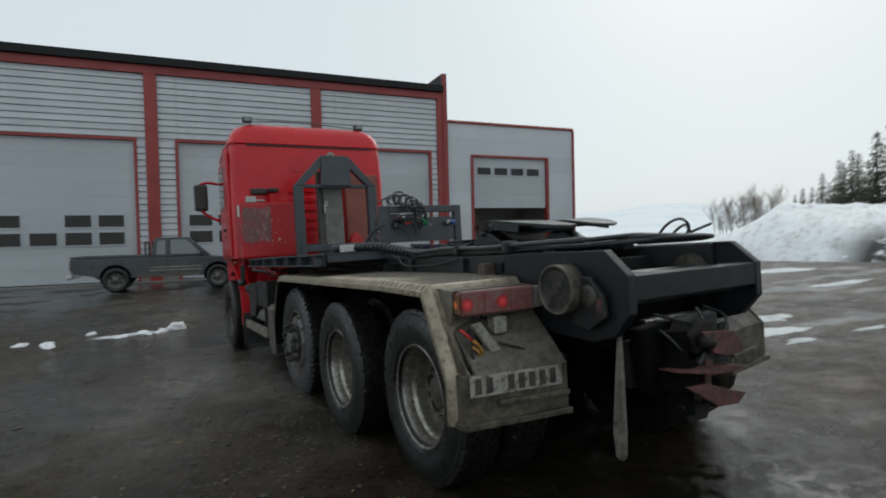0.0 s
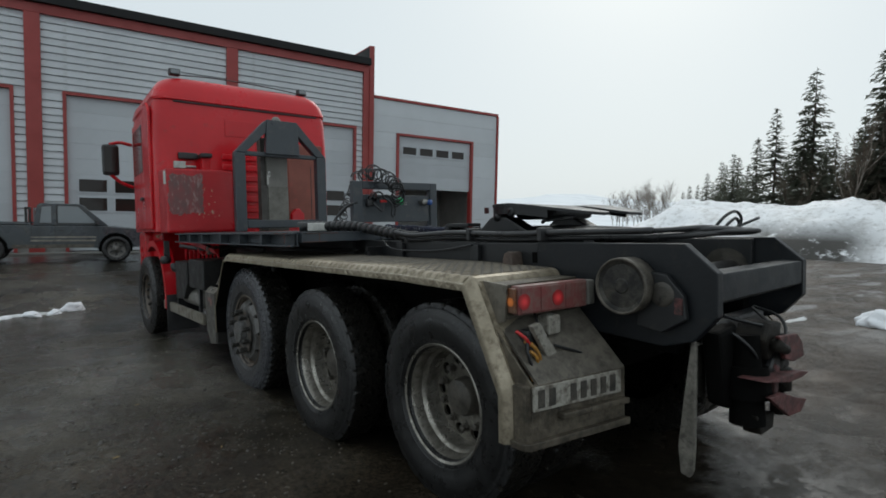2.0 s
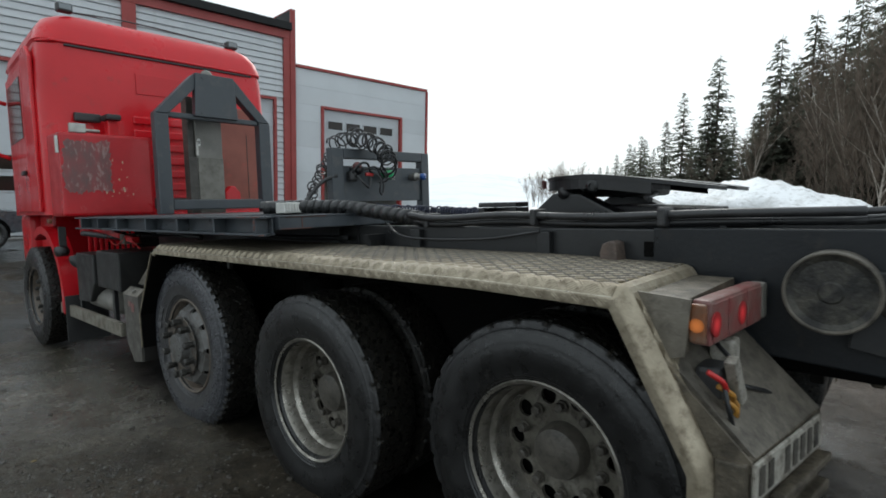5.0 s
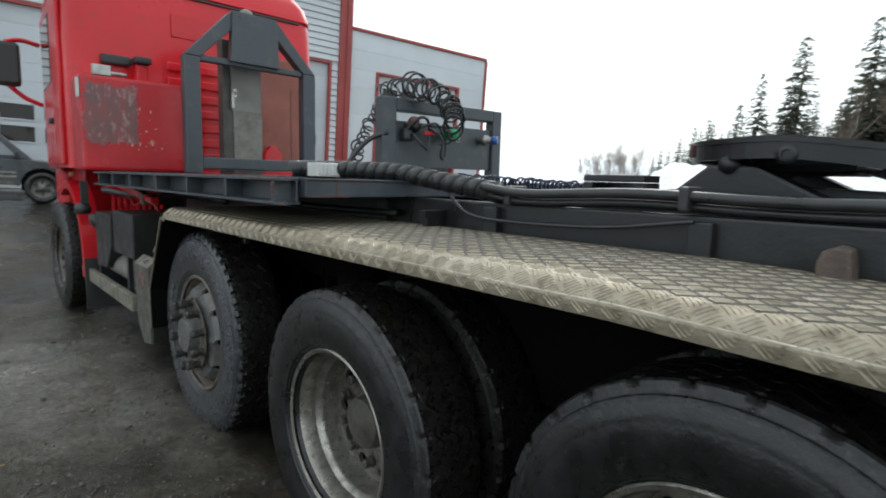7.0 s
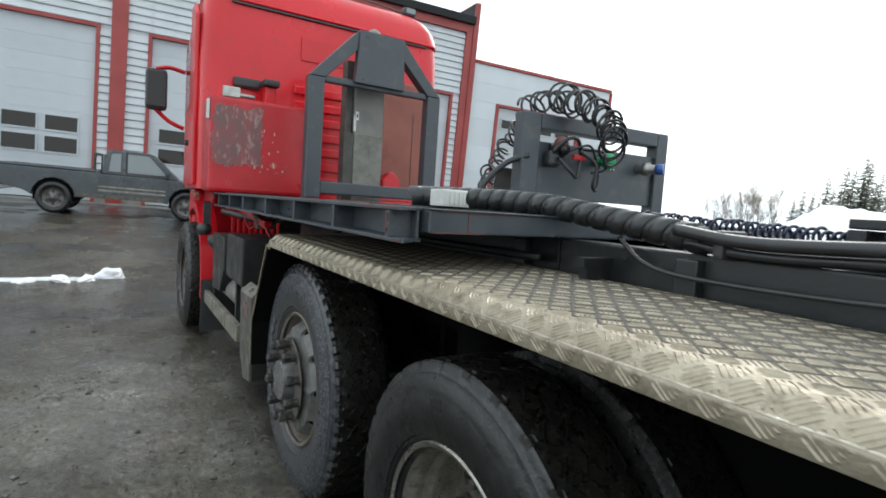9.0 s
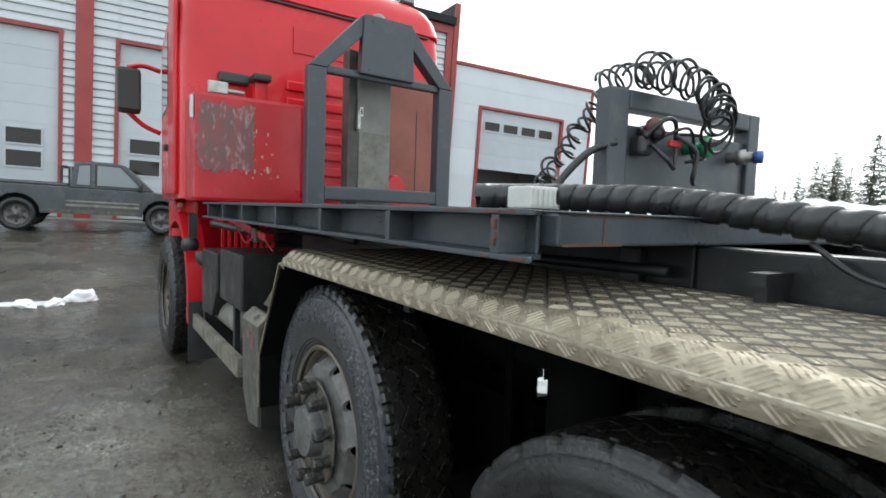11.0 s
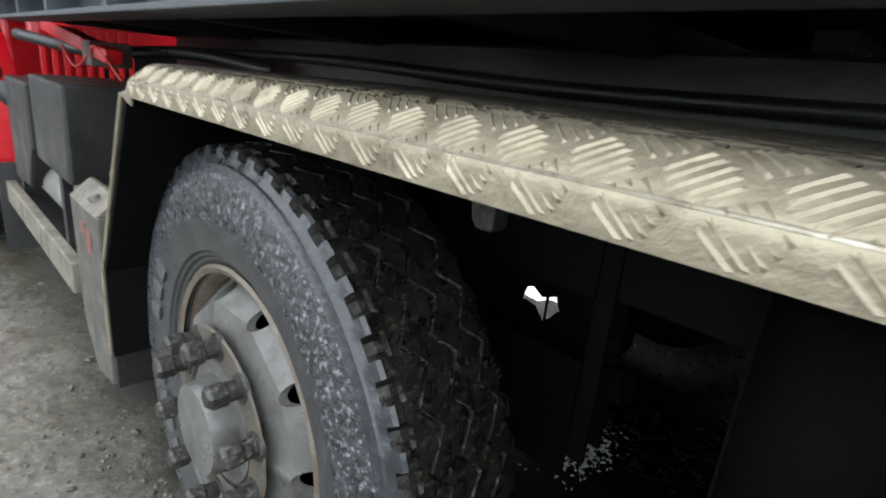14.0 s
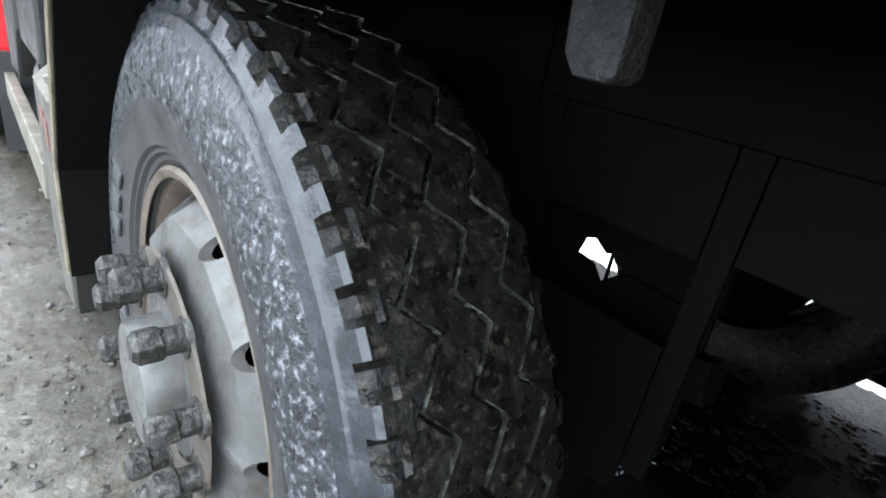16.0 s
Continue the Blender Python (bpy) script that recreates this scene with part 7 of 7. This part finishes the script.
    for k in range(160):
        a = 2 * math.pi * k / 160
        c, q = math.cos(a), math.sin(a)
        r = 1 / max(abs(c), abs(q)) ** 0.85 * (1 + 0.11 * noise.fractal((5 * c, 5 * q, 5.5), 0.35, 2.2, 6))
        ragged.append((min(-0.77, max(-1.212, -0.995 + 0.2 * r * c)), min(2.185, max(1.5, 1.88 + 0.25 * r * q))))
    bm = prism(bmesh.new(), ragged, "y", 5.356, 5.36)
    bmesh.ops.triangulate(bm, faces=[f for f in bm.faces if len(f.verts) > 4])
    part("scuffed_patch", bm, SCUFF, t, "scuffed bare patch")
    part("white_marker", boxes((-1.245, -1.222, 5.36, 5.39, 2.0, 2.16), bevel=0.004), WHITE_PLASTIC, t, "white marker reflector")
    part("latch_bar", tube(bmesh.new(), [(-1.1, 5.4, 2.23), (-0.86, 5.4, 2.225)], 0.018, 8), STEEL, t, "", True)
    part("latch", boxes((-1.12, -0.98, 5.38, 5.42, 2.2, 2.29), bevel=0.008), STEEL, t)
    part("grab_handle", boxes((-0.98, -0.74, 5.72, 5.78, 2.36, 2.45), bevel=0.02), DARK, truck, "black grab handle on the cab wall")
    cap = part("air_cap", boxes((-0.76, -0.62, 5.5, 5.7, 2.37, 2.43), bevel=0.02), DARK, truck, "black air intake cap on a red stem")
    part("stem", boxes((-0.74, -0.64, 5.55, 5.65, 2.2, 2.37), bevel=0.015), RED, cap, "red stem")
    rng = random.Random(9)
    for k in range(16):
        x, z = -0.72 + rng.uniform(-0.14, 0.14), 1.72 + rng.uniform(-0.14, 0.3)
        w, h = rng.uniform(0.004, 0.02), rng.uniform(0.006, 0.03)
        part("paint_chip", boxes((x, x + w, 5.3575, 5.361, z, z + h)), chip_mat, t)
    # wheel arch and lower body at the front axle
    outer = [(6.35 + 0.7 * math.cos(a), 0.56 + 0.74 * math.sin(a)) for a in np.linspace(radians(62), radians(190), 18)]
    inner = [(6.35 + 0.63 * math.cos(a), 0.56 + 0.66 * math.sin(a)) for a in np.linspace(radians(190), radians(62), 18)]
    for x0, x1 in ((-1.21, -1.06), (1.06, 1.21)):
        bm = prism(bmesh.new(), outer + inner, "x", x0, x1)
        bmesh.ops.triangulate(bm, faces=[f for f in bm.faces if len(f.verts) > 4])
        part("wheel_arch", bm, RED, truck, "red front wheel arch")
    each("cab_skirt", [(-1.0, 1.0, 5.66, 5.8, 1.22, 1.42), (-0.95, 0.95, 7.0, 7.6, 0.6, 1.42)], RED, truck, "red lower cab body", bevel=0.03)
    for k in range(9):
        part("cab_rib", boxes((-0.98 + k * 0.05, -0.955 + k * 0.05, 5.585, 5.6, 0.98, 1.3), bevel=0.004), RED, truck)
    part("rear_mud_flap", boxes((-1.22, -0.85, 5.56, 5.58, 0.16, 0.62)), DARK, truck, "black rubber mud flap")


rusty_red = surface("faded_red", (0.26, 0.068, 0.042), (0.2, 0.055, 0.038), rough=0.5, scale=3, dirt=(0.4, 0.05, 0.04), dirt_amount=0.15)
chip_mat = surface("primer_chip", (0.5, 0.38, 0.25), rough=0.6, scale=20)
cab()


# ---- between the cab and the fender ----
BOX_BLACK = surface("scratched_black_steel", (0.011, 0.0112, 0.0115), (0.02, 0.0198, 0.0195), rough=0.42, dirt=(0.05, 0.045, 0.039), dirt_amount=0.25, scale=7, bump=0.12)
POST_GREY = surface("grimy_grey_post", (0.12, 0.113, 0.1), (0.085, 0.079, 0.069), rough=0.5, metal=0.15, dirt=(0.14, 0.13, 0.115), dirt_amount=0.25, scale=12, bump=0.2)


def side_gear():
    part("battery_box", boxes((-1.16, -0.6, 4.18, 4.74, 0.78, 1.1), bevel=0.012), BOX_BLACK, truck, "black battery box")
    part("valve_box", prism(bmesh.new(), [(4.8, 1.06), (5.3, 1.06), (5.3, 0.6), (4.95, 0.62), (4.8, 0.8)], "x", -1.17, -0.7, 0.012), BOX_BLACK, truck, "black angled side box")
    part("side_rail", boxes((-1.19, -1.15, 4.14, 5.88, 0.42, 0.53), bevel=0.006), ALU, truck, "dirty aluminium side guard rail")
    each("rail_post", [(-1.15, -1.12, 4.36, 4.41, 0.5, 0.86), (-1.15, -1.12, 5.3, 5.35, 0.5, 0.8)], BLACK_FRAME, truck)
    b = part("fender_post", prism(bmesh.new(), [(4.03, 0.785), (3.725, 0.79), (3.71, 0.64), (3.712, 0.29), (3.88, 0.262), (4.0, 0.4)], "x", -1.19, -1.125, 0.006), POST_GREY, truck, "grimy grey fender post with a slanted foot")
    # the lit top face is painted by a paler metal than the sides
    part("post_cap", prism(bmesh.new(), [(-1.193, 0.787), (-1.135, 0.838), (-1.12, 0.838), (-1.12, 0.79)], "y", 3.73, 4.03, 0.004), DUSTY_ALU, b, "sloping top of the post, paler as if lit")
    part("cap_bolt", cyl(bmesh.new(), (-1.165, 3.84, 0.81), (-1.17, 3.84, 0.826), 0.016, n=12), STEEL, b)
    each("post_mark", [(-1.1925, -1.19, 3.86, 3.92, 0.7, 0.74), (-1.1925, -1.19, 3.8, 3.855, 0.66, 0.73)], LAMP_RED, b, "smeared red mark")
    part("fender_stay", prism(bmesh.new(), [(3.5, 1.0), (3.7, 1.02), (3.95, 0.86), (3.72, 0.86)], "x", -1.1, -1.08), MUDDY, truck)
    for x, r in ((-1.02, 0.105), (-0.8, 0.1)):
        tank = part("air_tank", cyl(bmesh.new(), (x, 4.5, 0.64), (x, 5.2, 0.64), r, n=28), TAUPE, truck, "pale grey air tank with a domed end", True)
        tank.data.set_sharp_from_angle(angle=radians(40))
        part("tank_end", lathe(bmesh.new(), [(0.0, r * 0.96), (-0.018, r * 0.8), (-0.028, r * 0.4), (-0.03, 0.0)], 28), TAUPE, tank, smooth=True).matrix_local = pose(x, 4.5, 0.64, 0, 0, 90)

    part("cab_support", prism(bmesh.new(), [(5.45, 1.27), (5.45, 1.33), (4.35, 1.215), (4.35, 1.165)], "x", -0.99, -0.93, 0.008), RED, truck, "red cab support bar")
    part("red_cable", tube(bmesh.new(), spline([(-1.0, 4.95, 1.21), (-1.01, 4.7, 1.14), (-1.0, 4.55, 1.18), (-0.99, 4.45, 1.22), (-0.98, 4.2, 1.12)], 7), 0.006, 6), BRIGHT_RED, truck, "thin red cable", True)
    part("hydraulic_hose", tube(bmesh.new(), spline([(-1.1, 5.3, 1.24), (-0.9, 4.9, 1.2), (-0.7, 4.4, 1.23), (-0.6, 3.9, 1.2)], 8), 0.025, 8), HOSE, truck, smooth=True)
    part("hose_union", boxes((-1.0, -0.86, 4.5, 4.62, 1.15, 1.24), bevel=0.01), MUDDY, truck)
    part("suction_hose", tube(bmesh.new(), spline([(-1.15, 5.4, 1.02), (-1.14, 5.38, 0.96), (-1.0, 5.3, 0.9)], 6), 0.05, 10), HOSE, truck, smooth=True)
    part("side_marker", boxes((-1.27, -1.235, 5.72, 5.78, 1.34, 1.38), bevel=0.008), LAMP_AMBER, truck, "amber side marker")
    lamp = part("side_lamp", cyl(bmesh.new(), (-1.16, 5.66, 1.06), (-1.24, 5.62, 1.06), 0.05, n=20), DARK, truck, "black round side lamp", True)
    part("lamp_stay", boxes((-1.2, -1.14, 5.68, 5.72, 1.02, 1.3)), DARK, lamp)
    part("fuel_tank", boxes((0.6, 1.16, 3.9, 5.4, 0.45, 1.0), bevel=0.06), ALU, truck, "aluminium fuel tank")


side_gear()


WRAP = surface("spiral_wrap_plastic", (0.013, 0.0135, 0.0145), (0.024, 0.025, 0.026), rough=0.36, scale=12, bump=0.1)


# ---- hoses along the frame ----
def hoses():
    trunk = spline([(-0.83, 2.46, 1.435), (-0.76, 2.4, 1.437), (-0.66, 2.2, 1.437), (-0.58, 1.95, 1.428), (-0.545, 1.65, 1.39), (-0.53, 1.36, 1.355)], 12)
    h = part("wrapped_hose", tube(bmesh.new(), trunk, 0.036, 14), HOSE, truck, "thick black hose bundle in spiral wrap", True)
    # wide flat spiral wrap with narrow gaps
    verts, faces, n = [], [], 460
    for k in range(n):
        f = k / (n - 1) * (len(trunk) - 1)
        i = min(len(trunk) - 2, int(f))
        d = (trunk[i + 1] - trunk[i]).normalized()
        side = d.cross(Vector((0, 0, 1))).normalized()
        up = side.cross(d)
        a = k * 0.3
        c, r = trunk[i].lerp(trunk[i + 1], f - i), math.cos(a) * side + math.sin(a) * up
        verts += [tuple(c + 0.036 * r - 0.0255 * d), tuple(c + 0.042 * r - 0.0235 * d), tuple(c + 0.042 * r + 0.0235 * d), tuple(c + 0.036 * r + 0.0255 * d)]
        if k:
            b = 4 * k
            faces += [(b - 4 + q, b - 3 + q, b + 1 + q, b + q) for q in range(3)]
    part_of("spiral_wrap", mesh_from("spiral_wrap", verts, faces, WRAP, True), None, h, "dull grey spiral wrap")
    rng = random.Random(2)
    for k in range(8):
        dx, dz = -0.04 + 0.0115 * k, rng.uniform(-0.014, 0.02)
        run = [(-0.535 + dx, 1.42, 1.36 + dz), (-0.53 + dx, 1.2, 1.34 + dz), (-0.51 + dx, 0.8, 1.355 + dz), (-0.5 + dx, 0.35, 1.345 + dz), (-0.47 + dx, -0.1, 1.355 + dz), (-0.42 + 2 * dx, -0.55, 1.36 + dz)]
        if k % 2:
            run += [(-0.2 + dx, -0.68 - 0.4 * dx, 1.37 + dz), (0.15 + dx, -0.71 - 0.5 * dx, 1.365), (0.4 + dx, -0.64, 1.355), (0.46 + 0.5 * dx, -0.45, 1.345), (0.44, -0.1, 1.34)]
        part("hose", tube(bmesh.new(), spline(run, 9), (0.017, 0.012, 0.014)[k % 3], 9), HOSE, h, "black hydraulic hose", True)
    for y, z in ((1.28, 1.345), (0.62, 1.36), (0.05, 1.36)):
        part("hose_clamp", boxes((-0.575, -0.46, y, y + 0.03, z - 0.035, z + 0.04), bevel=0.01), DARK, h)
    part("loose_cable", tube(bmesh.new(), spline([(-0.56, 1.62, 1.34), (-0.575, 1.5, 1.27), (-0.575, 1.3, 1.25), (-0.575, 0.9, 1.26), (-0.57, 0.6, 1.3)], 8), 0.007, 6), HOSE, h, smooth=True)
    part("blue_coil", helix([(-0.12, 2.2, 1.42), (-0.2, 1.6, 1.4), (-0.3, 1.1, 1.38)], 0.02, 40, 0.005), NAVY, truck, "dark blue coiled air line", True)
    j = part("junction_box", boxes((-0.825, -0.675, 2.24, 2.34, 1.4, 1.466), bevel=0.006), WHITE_PLASTIC, truck, "pale plastic junction box")
    for k in range(7):
        part("junction_rib", boxes((-0.815 + k * 0.0205, -0.807 + k * 0.0205, 2.235, 2.241, 1.41, 1.456)), WHITE_PLASTIC, j)
    # loops of hose over the rear beam
    for pts in ([(0.0, -0.6, 1.37), (0.05, -0.64, 1.44), (0.13, -0.66, 1.465), (0.2, -0.66, 1.43), (0.2, -0.65, 1.38)], [(0.12, -0.6, 1.37), (0.16, -0.62, 1.41), (0.21, -0.63, 1.43), (0.25, -0.63, 1.4), (0.24, -0.62, 1.37)],
                [(0.22, -0.6, 1.37), (0.3, -0.64, 1.4), (0.38, -0.68, 1.43)]):
        part("hose_loop", tube(bmesh.new(), spline(pts, 8), 0.008, 8), HOSE, truck, "thin black hose loop", True)


def helix(axis, radius, turns, thick, per=12, lean=None):
    """A coiled line round a smooth axis."""
    line = spline(axis, 16)
    pts, n = [], turns * per
    for k in range(n + 1):
        f = k / n * (len(line) - 1)
        i = min(len(line) - 2, int(f))
        c, d = line[i].lerp(line[i + 1], f - i), (line[i + 1] - line[i]).normalized()
        if lean:
            d = (0.35 * d + 0.65 * lean).normalized()
        side = d.cross(Vector((0.2, 0.1, 1))).normalized()
        up = side.cross(d)
        a = 2 * math.pi * k / per
        r = radius * (1 + 0.5 * noise.noise((k * 0.045, radius * 90, turns)))
        c = c + 0.6 * radius * Vector((noise.noise((k * 0.05, 1, turns)), noise.noise((k * 0.05, 5, turns)), noise.noise((k * 0.05, 9, turns))))
        pts.append(c + r * (math.cos(a) * side + math.sin(a) * up))
    return tube(bmesh.new(), pts, thick, 6)


hoses()


# ---- coupling rack with coiled lines ----
def rack():
    y0, y1 = 2.24, 2.31
    r = part("coupling_rack", boxes((-0.3, 0.46, y0, y1, 1.78, 1.85), bevel=0.008), GREY_PAINT, truck, "dark grey steel rack for trailer couplings")
    each("rack_post", [(-0.4, -0.3, y0, y1, 1.34, 1.85), (0.46, 0.54, y0, y1, 1.32, 1.85)], GREY_PAINT, r, bevel=0.008)
    part("rack_panel", boxes((-0.3, 0.46, y0 + 0.02, y0 + 0.045, 1.48, 1.73), bevel=0.004), GREY_PAINT, r, "dark grey coupling panel")
    part("rack_foot", boxes((-0.42, 0.56, y0, y1, 1.3, 1.34)), BLACK_FRAME, r)
    r.matrix_local = pose(0.066, 2.3, -0.012, 0, 0, -3.9) @ Matrix.Diagonal((0.963, 1, 1, 1)) @ pose(-0.07, -2.24, 0)
    part("coupling_cap", cyl(cyl(bmesh.new(), (0.06, y0 - 0.055, 1.67), (0.06, y0 - 0.078, 1.668), 0.036, n=24), (0.06, y0 + 0.02, 1.67), (0.06, y0 - 0.055, 1.67), 0.022, n=14), GREEN, r, "green coupling cap", True)
    part("cap_hinge", boxes((0.052, 0.068, y0 - 0.078, y0 - 0.05, 1.7, 1.716), bevel=0.003), GREEN, r)
    c = part("coupling_head", cyl(cyl(bmesh.new(), (-0.2, y0 + 0.02, 1.7), (-0.2, y0 - 0.035, 1.7), 0.036, n=18), (-0.2, y0 - 0.035, 1.7), (-0.2, y0 - 0.06, 1.7), 0.026, n=14), BLACK_FRAME, r, "black air coupling", True)
    part("red_cap", lathe(bmesh.new(), [(0.0, 0.034), (-0.012, 0.033), (-0.026, 0.024), (-0.032, 0.0)], 20), PINK, c, "muddy red dome cap", True).matrix_local = pose(-0.205, y0 - 0.03, 1.722, 0, 0, 70)
    part("red_lever", boxes((-0.155, -0.085, y0 - 0.07, y0 - 0.052, 1.655, 1.68), bevel=0.006), BRIGHT_RED, c)
    s = part("coupling_stub", cyl(cyl(bmesh.new(), (0.35, y0 + 0.03, 1.662), (0.385, y0 - 0.07, 1.66), 0.022, n=16), (0.362, y0 - 0.01, 1.661), (0.374, y0 - 0.04, 1.661), 0.032, n=18), STEEL, r, "steel coupling stub", True)
    part("blue_cap", cyl(bmesh.new(), (0.385, y0 - 0.07, 1.66), (0.397, y0 - 0.1, 1.66), 0.026, n=16), BLUE, s, "blue cap", True)
    part("coupling_socket", boxes((-0.27, -0.2, y0 - 0.035, y0 + 0.02, 1.62, 1.69), bevel=0.015), DARK, r)
    for k in range(4):
        part("panel_bolt", cyl(bmesh.new(), (0.16 + 0.02 * (k % 2), y0 + 0.025, 1.66 - 0.018 * (k // 2)), (0.16 + 0.02 * (k % 2), y0 + 0.012, 1.66 - 0.018 * (k // 2)), 0.005, n=8), STEEL, r)
    # loops thrown from behind over the top bar, hanging down in front of the panel
    lean = Vector((-0.35, -0.93, 0.1))
    part("coiled_line", helix([(-0.3, 2.36, 1.88), (-0.23, 2.36, 1.915), (-0.2, 2.27, 1.925), (-0.18, 2.19, 1.92), (-0.13, 2.12, 1.88), (-0.07, 2.07, 1.82), (-0.03, 2.06, 1.75), (-0.01, 2.08, 1.69)], 0.057, 15, 0.0062, 18, lean), HOSE, r, "black coiled air lines looped over the rack", True)
    part("coiled_line", helix([(-0.22, 2.3, 1.9), (-0.15, 2.18, 1.9), (-0.08, 2.1, 1.85), (-0.03, 2.07, 1.77), (-0.02, 2.09, 1.7)], 0.055, 8, 0.0058, 18, lean), HOSE, r, smooth=True)
    part("coiled_line", helix([(-0.31, 2.34, 1.84), (-0.34, 2.41, 1.76), (-0.34, 2.5, 1.67), (-0.31, 2.63, 1.58), (-0.25, 2.76, 1.52)], 0.034, 9, 0.006, 14), HOSE, r, smooth=True)
    part("coiled_line", helix([(-0.32, 2.37, 1.8), (-0.35, 2.46, 1.7), (-0.34, 2.56, 1.61), (-0.33, 2.64, 1.53), (-0.4, 2.6, 1.45)], 0.03, 6, 0.0055, 14), HOSE, r, smooth=True)
    rng = random.Random(15)
    runs = [[(-0.22, y0 - 0.04, 1.66), (-0.19, y0 - 0.09, 1.6), (-0.14, y0 - 0.08, 1.58), (-0.11, y0 - 0.06, 1.66)], [(-0.18, y0 - 0.05, 1.69), (-0.1, y0 - 0.1, 1.72), (-0.03, y0 - 0.08, 1.66), (0.02, y0 - 0.05, 1.64)],
            [(-0.12, y0 - 0.06, 1.7), (-0.06, y0 - 0.11, 1.64), (-0.06, y0 - 0.1, 1.55), (-0.02, y0 - 0.08, 1.53), (0.01, y0 - 0.06, 1.6), (-0.02, y0 - 0.05, 1.68)], [(-0.08, y0 - 0.03, 1.71), (0.0, y0 - 0.09, 1.7), (0.03, y0 - 0.08, 1.63), (-0.02, y0 - 0.04, 1.61)],
            [(-0.25, y0 - 0.03, 1.68), (-0.21, y0 - 0.08, 1.74), (-0.15, y0 - 0.08, 1.74), (-0.1, y0 - 0.05, 1.68)]]
    for run in runs:
        part("coupling_hose", tube(bmesh.new(), spline(run, 8), rng.uniform(0.006, 0.0085), 8), HOSE, r, smooth=True)
    part("coupling_hose", tube(bmesh.new(), spline([(-0.36, 2.24, 1.66), (-0.45, 2.28, 1.62), (-0.52, 2.32, 1.54), (-0.56, 2.34, 1.47)], 8), 0.014, 8), HOSE, r, smooth=True)


rack()


# ---- fifth wheel ----
def fifth_wheel():
    cx, cy = 0.06, 0.42

    def droop(bm):
        for v in bm.verts:
            v.co.z -= 0.17 * max(0.0, 0.45 - v.co.y) ** 1.25
        return bm
    out = [(cx + 0.46 * math.cos(a), cy + 0.42 * math.sin(a)) for a in np.linspace(radians(-14), radians(194), 34)]
    out += [(cx - 0.42, 0.18), (cx - 0.3, 0.0), (cx - 0.2, -0.06), (cx - 0.1, -0.03), (cx - 0.05, 0.26), (cx + 0.05, 0.26), (cx + 0.1, -0.03), (cx + 0.2, -0.06), (cx + 0.3, 0.0), (cx + 0.42, 0.18)]
    bm = prism(bmesh.new(), out, "z", 1.535, 1.552)
    bmesh.ops.triangulate(bm, faces=[q for q in bm.faces if len(q.verts) > 4])
    f = part("fifth_wheel", droop(bm), GREASE, truck, "greasy black fifth-wheel coupling plate")
    # rolled flange below the rim, open at the throat
    rim = [(cx + 0.455 * math.cos(a), cy + 0.415 * math.sin(a)) for a in np.linspace(radians(-14), radians(194), 34)]
    rim = [(cx + 0.415, 0.18), *rim, (cx - 0.415, 0.18)]
    bm = bmesh.new()
    rows = [[bm.verts.new((x, y, z)) for x, y in rim] for z in (1.535, 1.487)]
    rows.append([bm.verts.new((cx + (x - cx) * 0.96, cy + (y - cy) * 0.96, 1.487)) for x, y in rim])
    rows.append([bm.verts.new((cx + (x - cx) * 0.96, cy + (y - cy) * 0.96, 1.535)) for x, y in rim])
    for u, v in zip(rows, rows[1:]):
        for k in range(len(rim) - 1):
            bm.faces.new((u[k], u[k + 1], v[k + 1], v[k]))
    bmesh.ops.recalc_face_normals(bm, faces=bm.faces)
    part("rim_flange", droop(bm), GREASE, f)
    part("lifting_eye", lathe(bmesh.new(), [(0, 0.014), (0, 0.028), (0.02, 0.028), (0.02, 0.014), (0, 0.014)], 20), GREASE, f, smooth=True).matrix_local = pose(-0.4, 0.43, 1.497)
    for x in (-0.28, 0.4):
        part("pedestal", prism(bmesh.new(), [(0.3, 1.36), (0.36, 1.385), (0.52, 1.465), (0.66, 1.47), (0.78, 1.375), (0.82, 1.36)], "x", x - 0.06, x + 0.06, 0.01), GREASE, f, "black bearing pedestal")
        part("pedestal_plate", boxes((x - 0.1, x + 0.1, 0.1, 0.86, 1.335, 1.36), bevel=0.006), GREASE, f)
        part("pivot_pin", cyl(bmesh.new(), (x - 0.07, 0.6, 1.47), (x + 0.07, 0.6, 1.47), 0.028, n=16), GREASE, f, smooth=True)
    part("base_block", prism(bmesh.new(), [(0.02, 1.335), (0.04, 1.39), (0.5, 1.41), (0.86, 1.39), (0.9, 1.335)], "x", -0.2, 0.32, 0.01), GREASE, f, "greasy black base")
    part("locking_jaw", boxes((-0.15, 0.27, 0.3, 0.62, 1.45, 1.53), bevel=0.03), GREASE, f)
    part("release_handle", tube(bmesh.new(), [(0.05, 0.3, 1.46), (-0.36, 0.2, 1.44), (-0.42, 0.16, 1.43)], 0.011, 8), GREASE, f)
    part("red_tip", boxes((-0.335, -0.3, 0.716, 0.724, 1.495, 1.535)), PINK, f)
    stop = part("slide_stop", boxes((-0.36, -0.24, 0.86, 1.1, 1.41, 1.435), bevel=0.004), GREASE, truck, "black open slide stop bracket")
    each("stop_leg", [(-0.36, -0.24, 0.86, 0.9, 1.33, 1.408), (-0.36, -0.24, 1.06, 1.1, 1.33, 1.408), (-0.26, -0.24, 0.904, 1.056, 1.33, 1.408)], GREASE, stop)
    each("slide_rail", [(-0.4, -0.3, -0.1, 1.3, 1.3, 1.33), (0.3, 0.4, -0.1, 1.3, 1.3, 1.33)], GREASE, truck)


fifth_wheel()
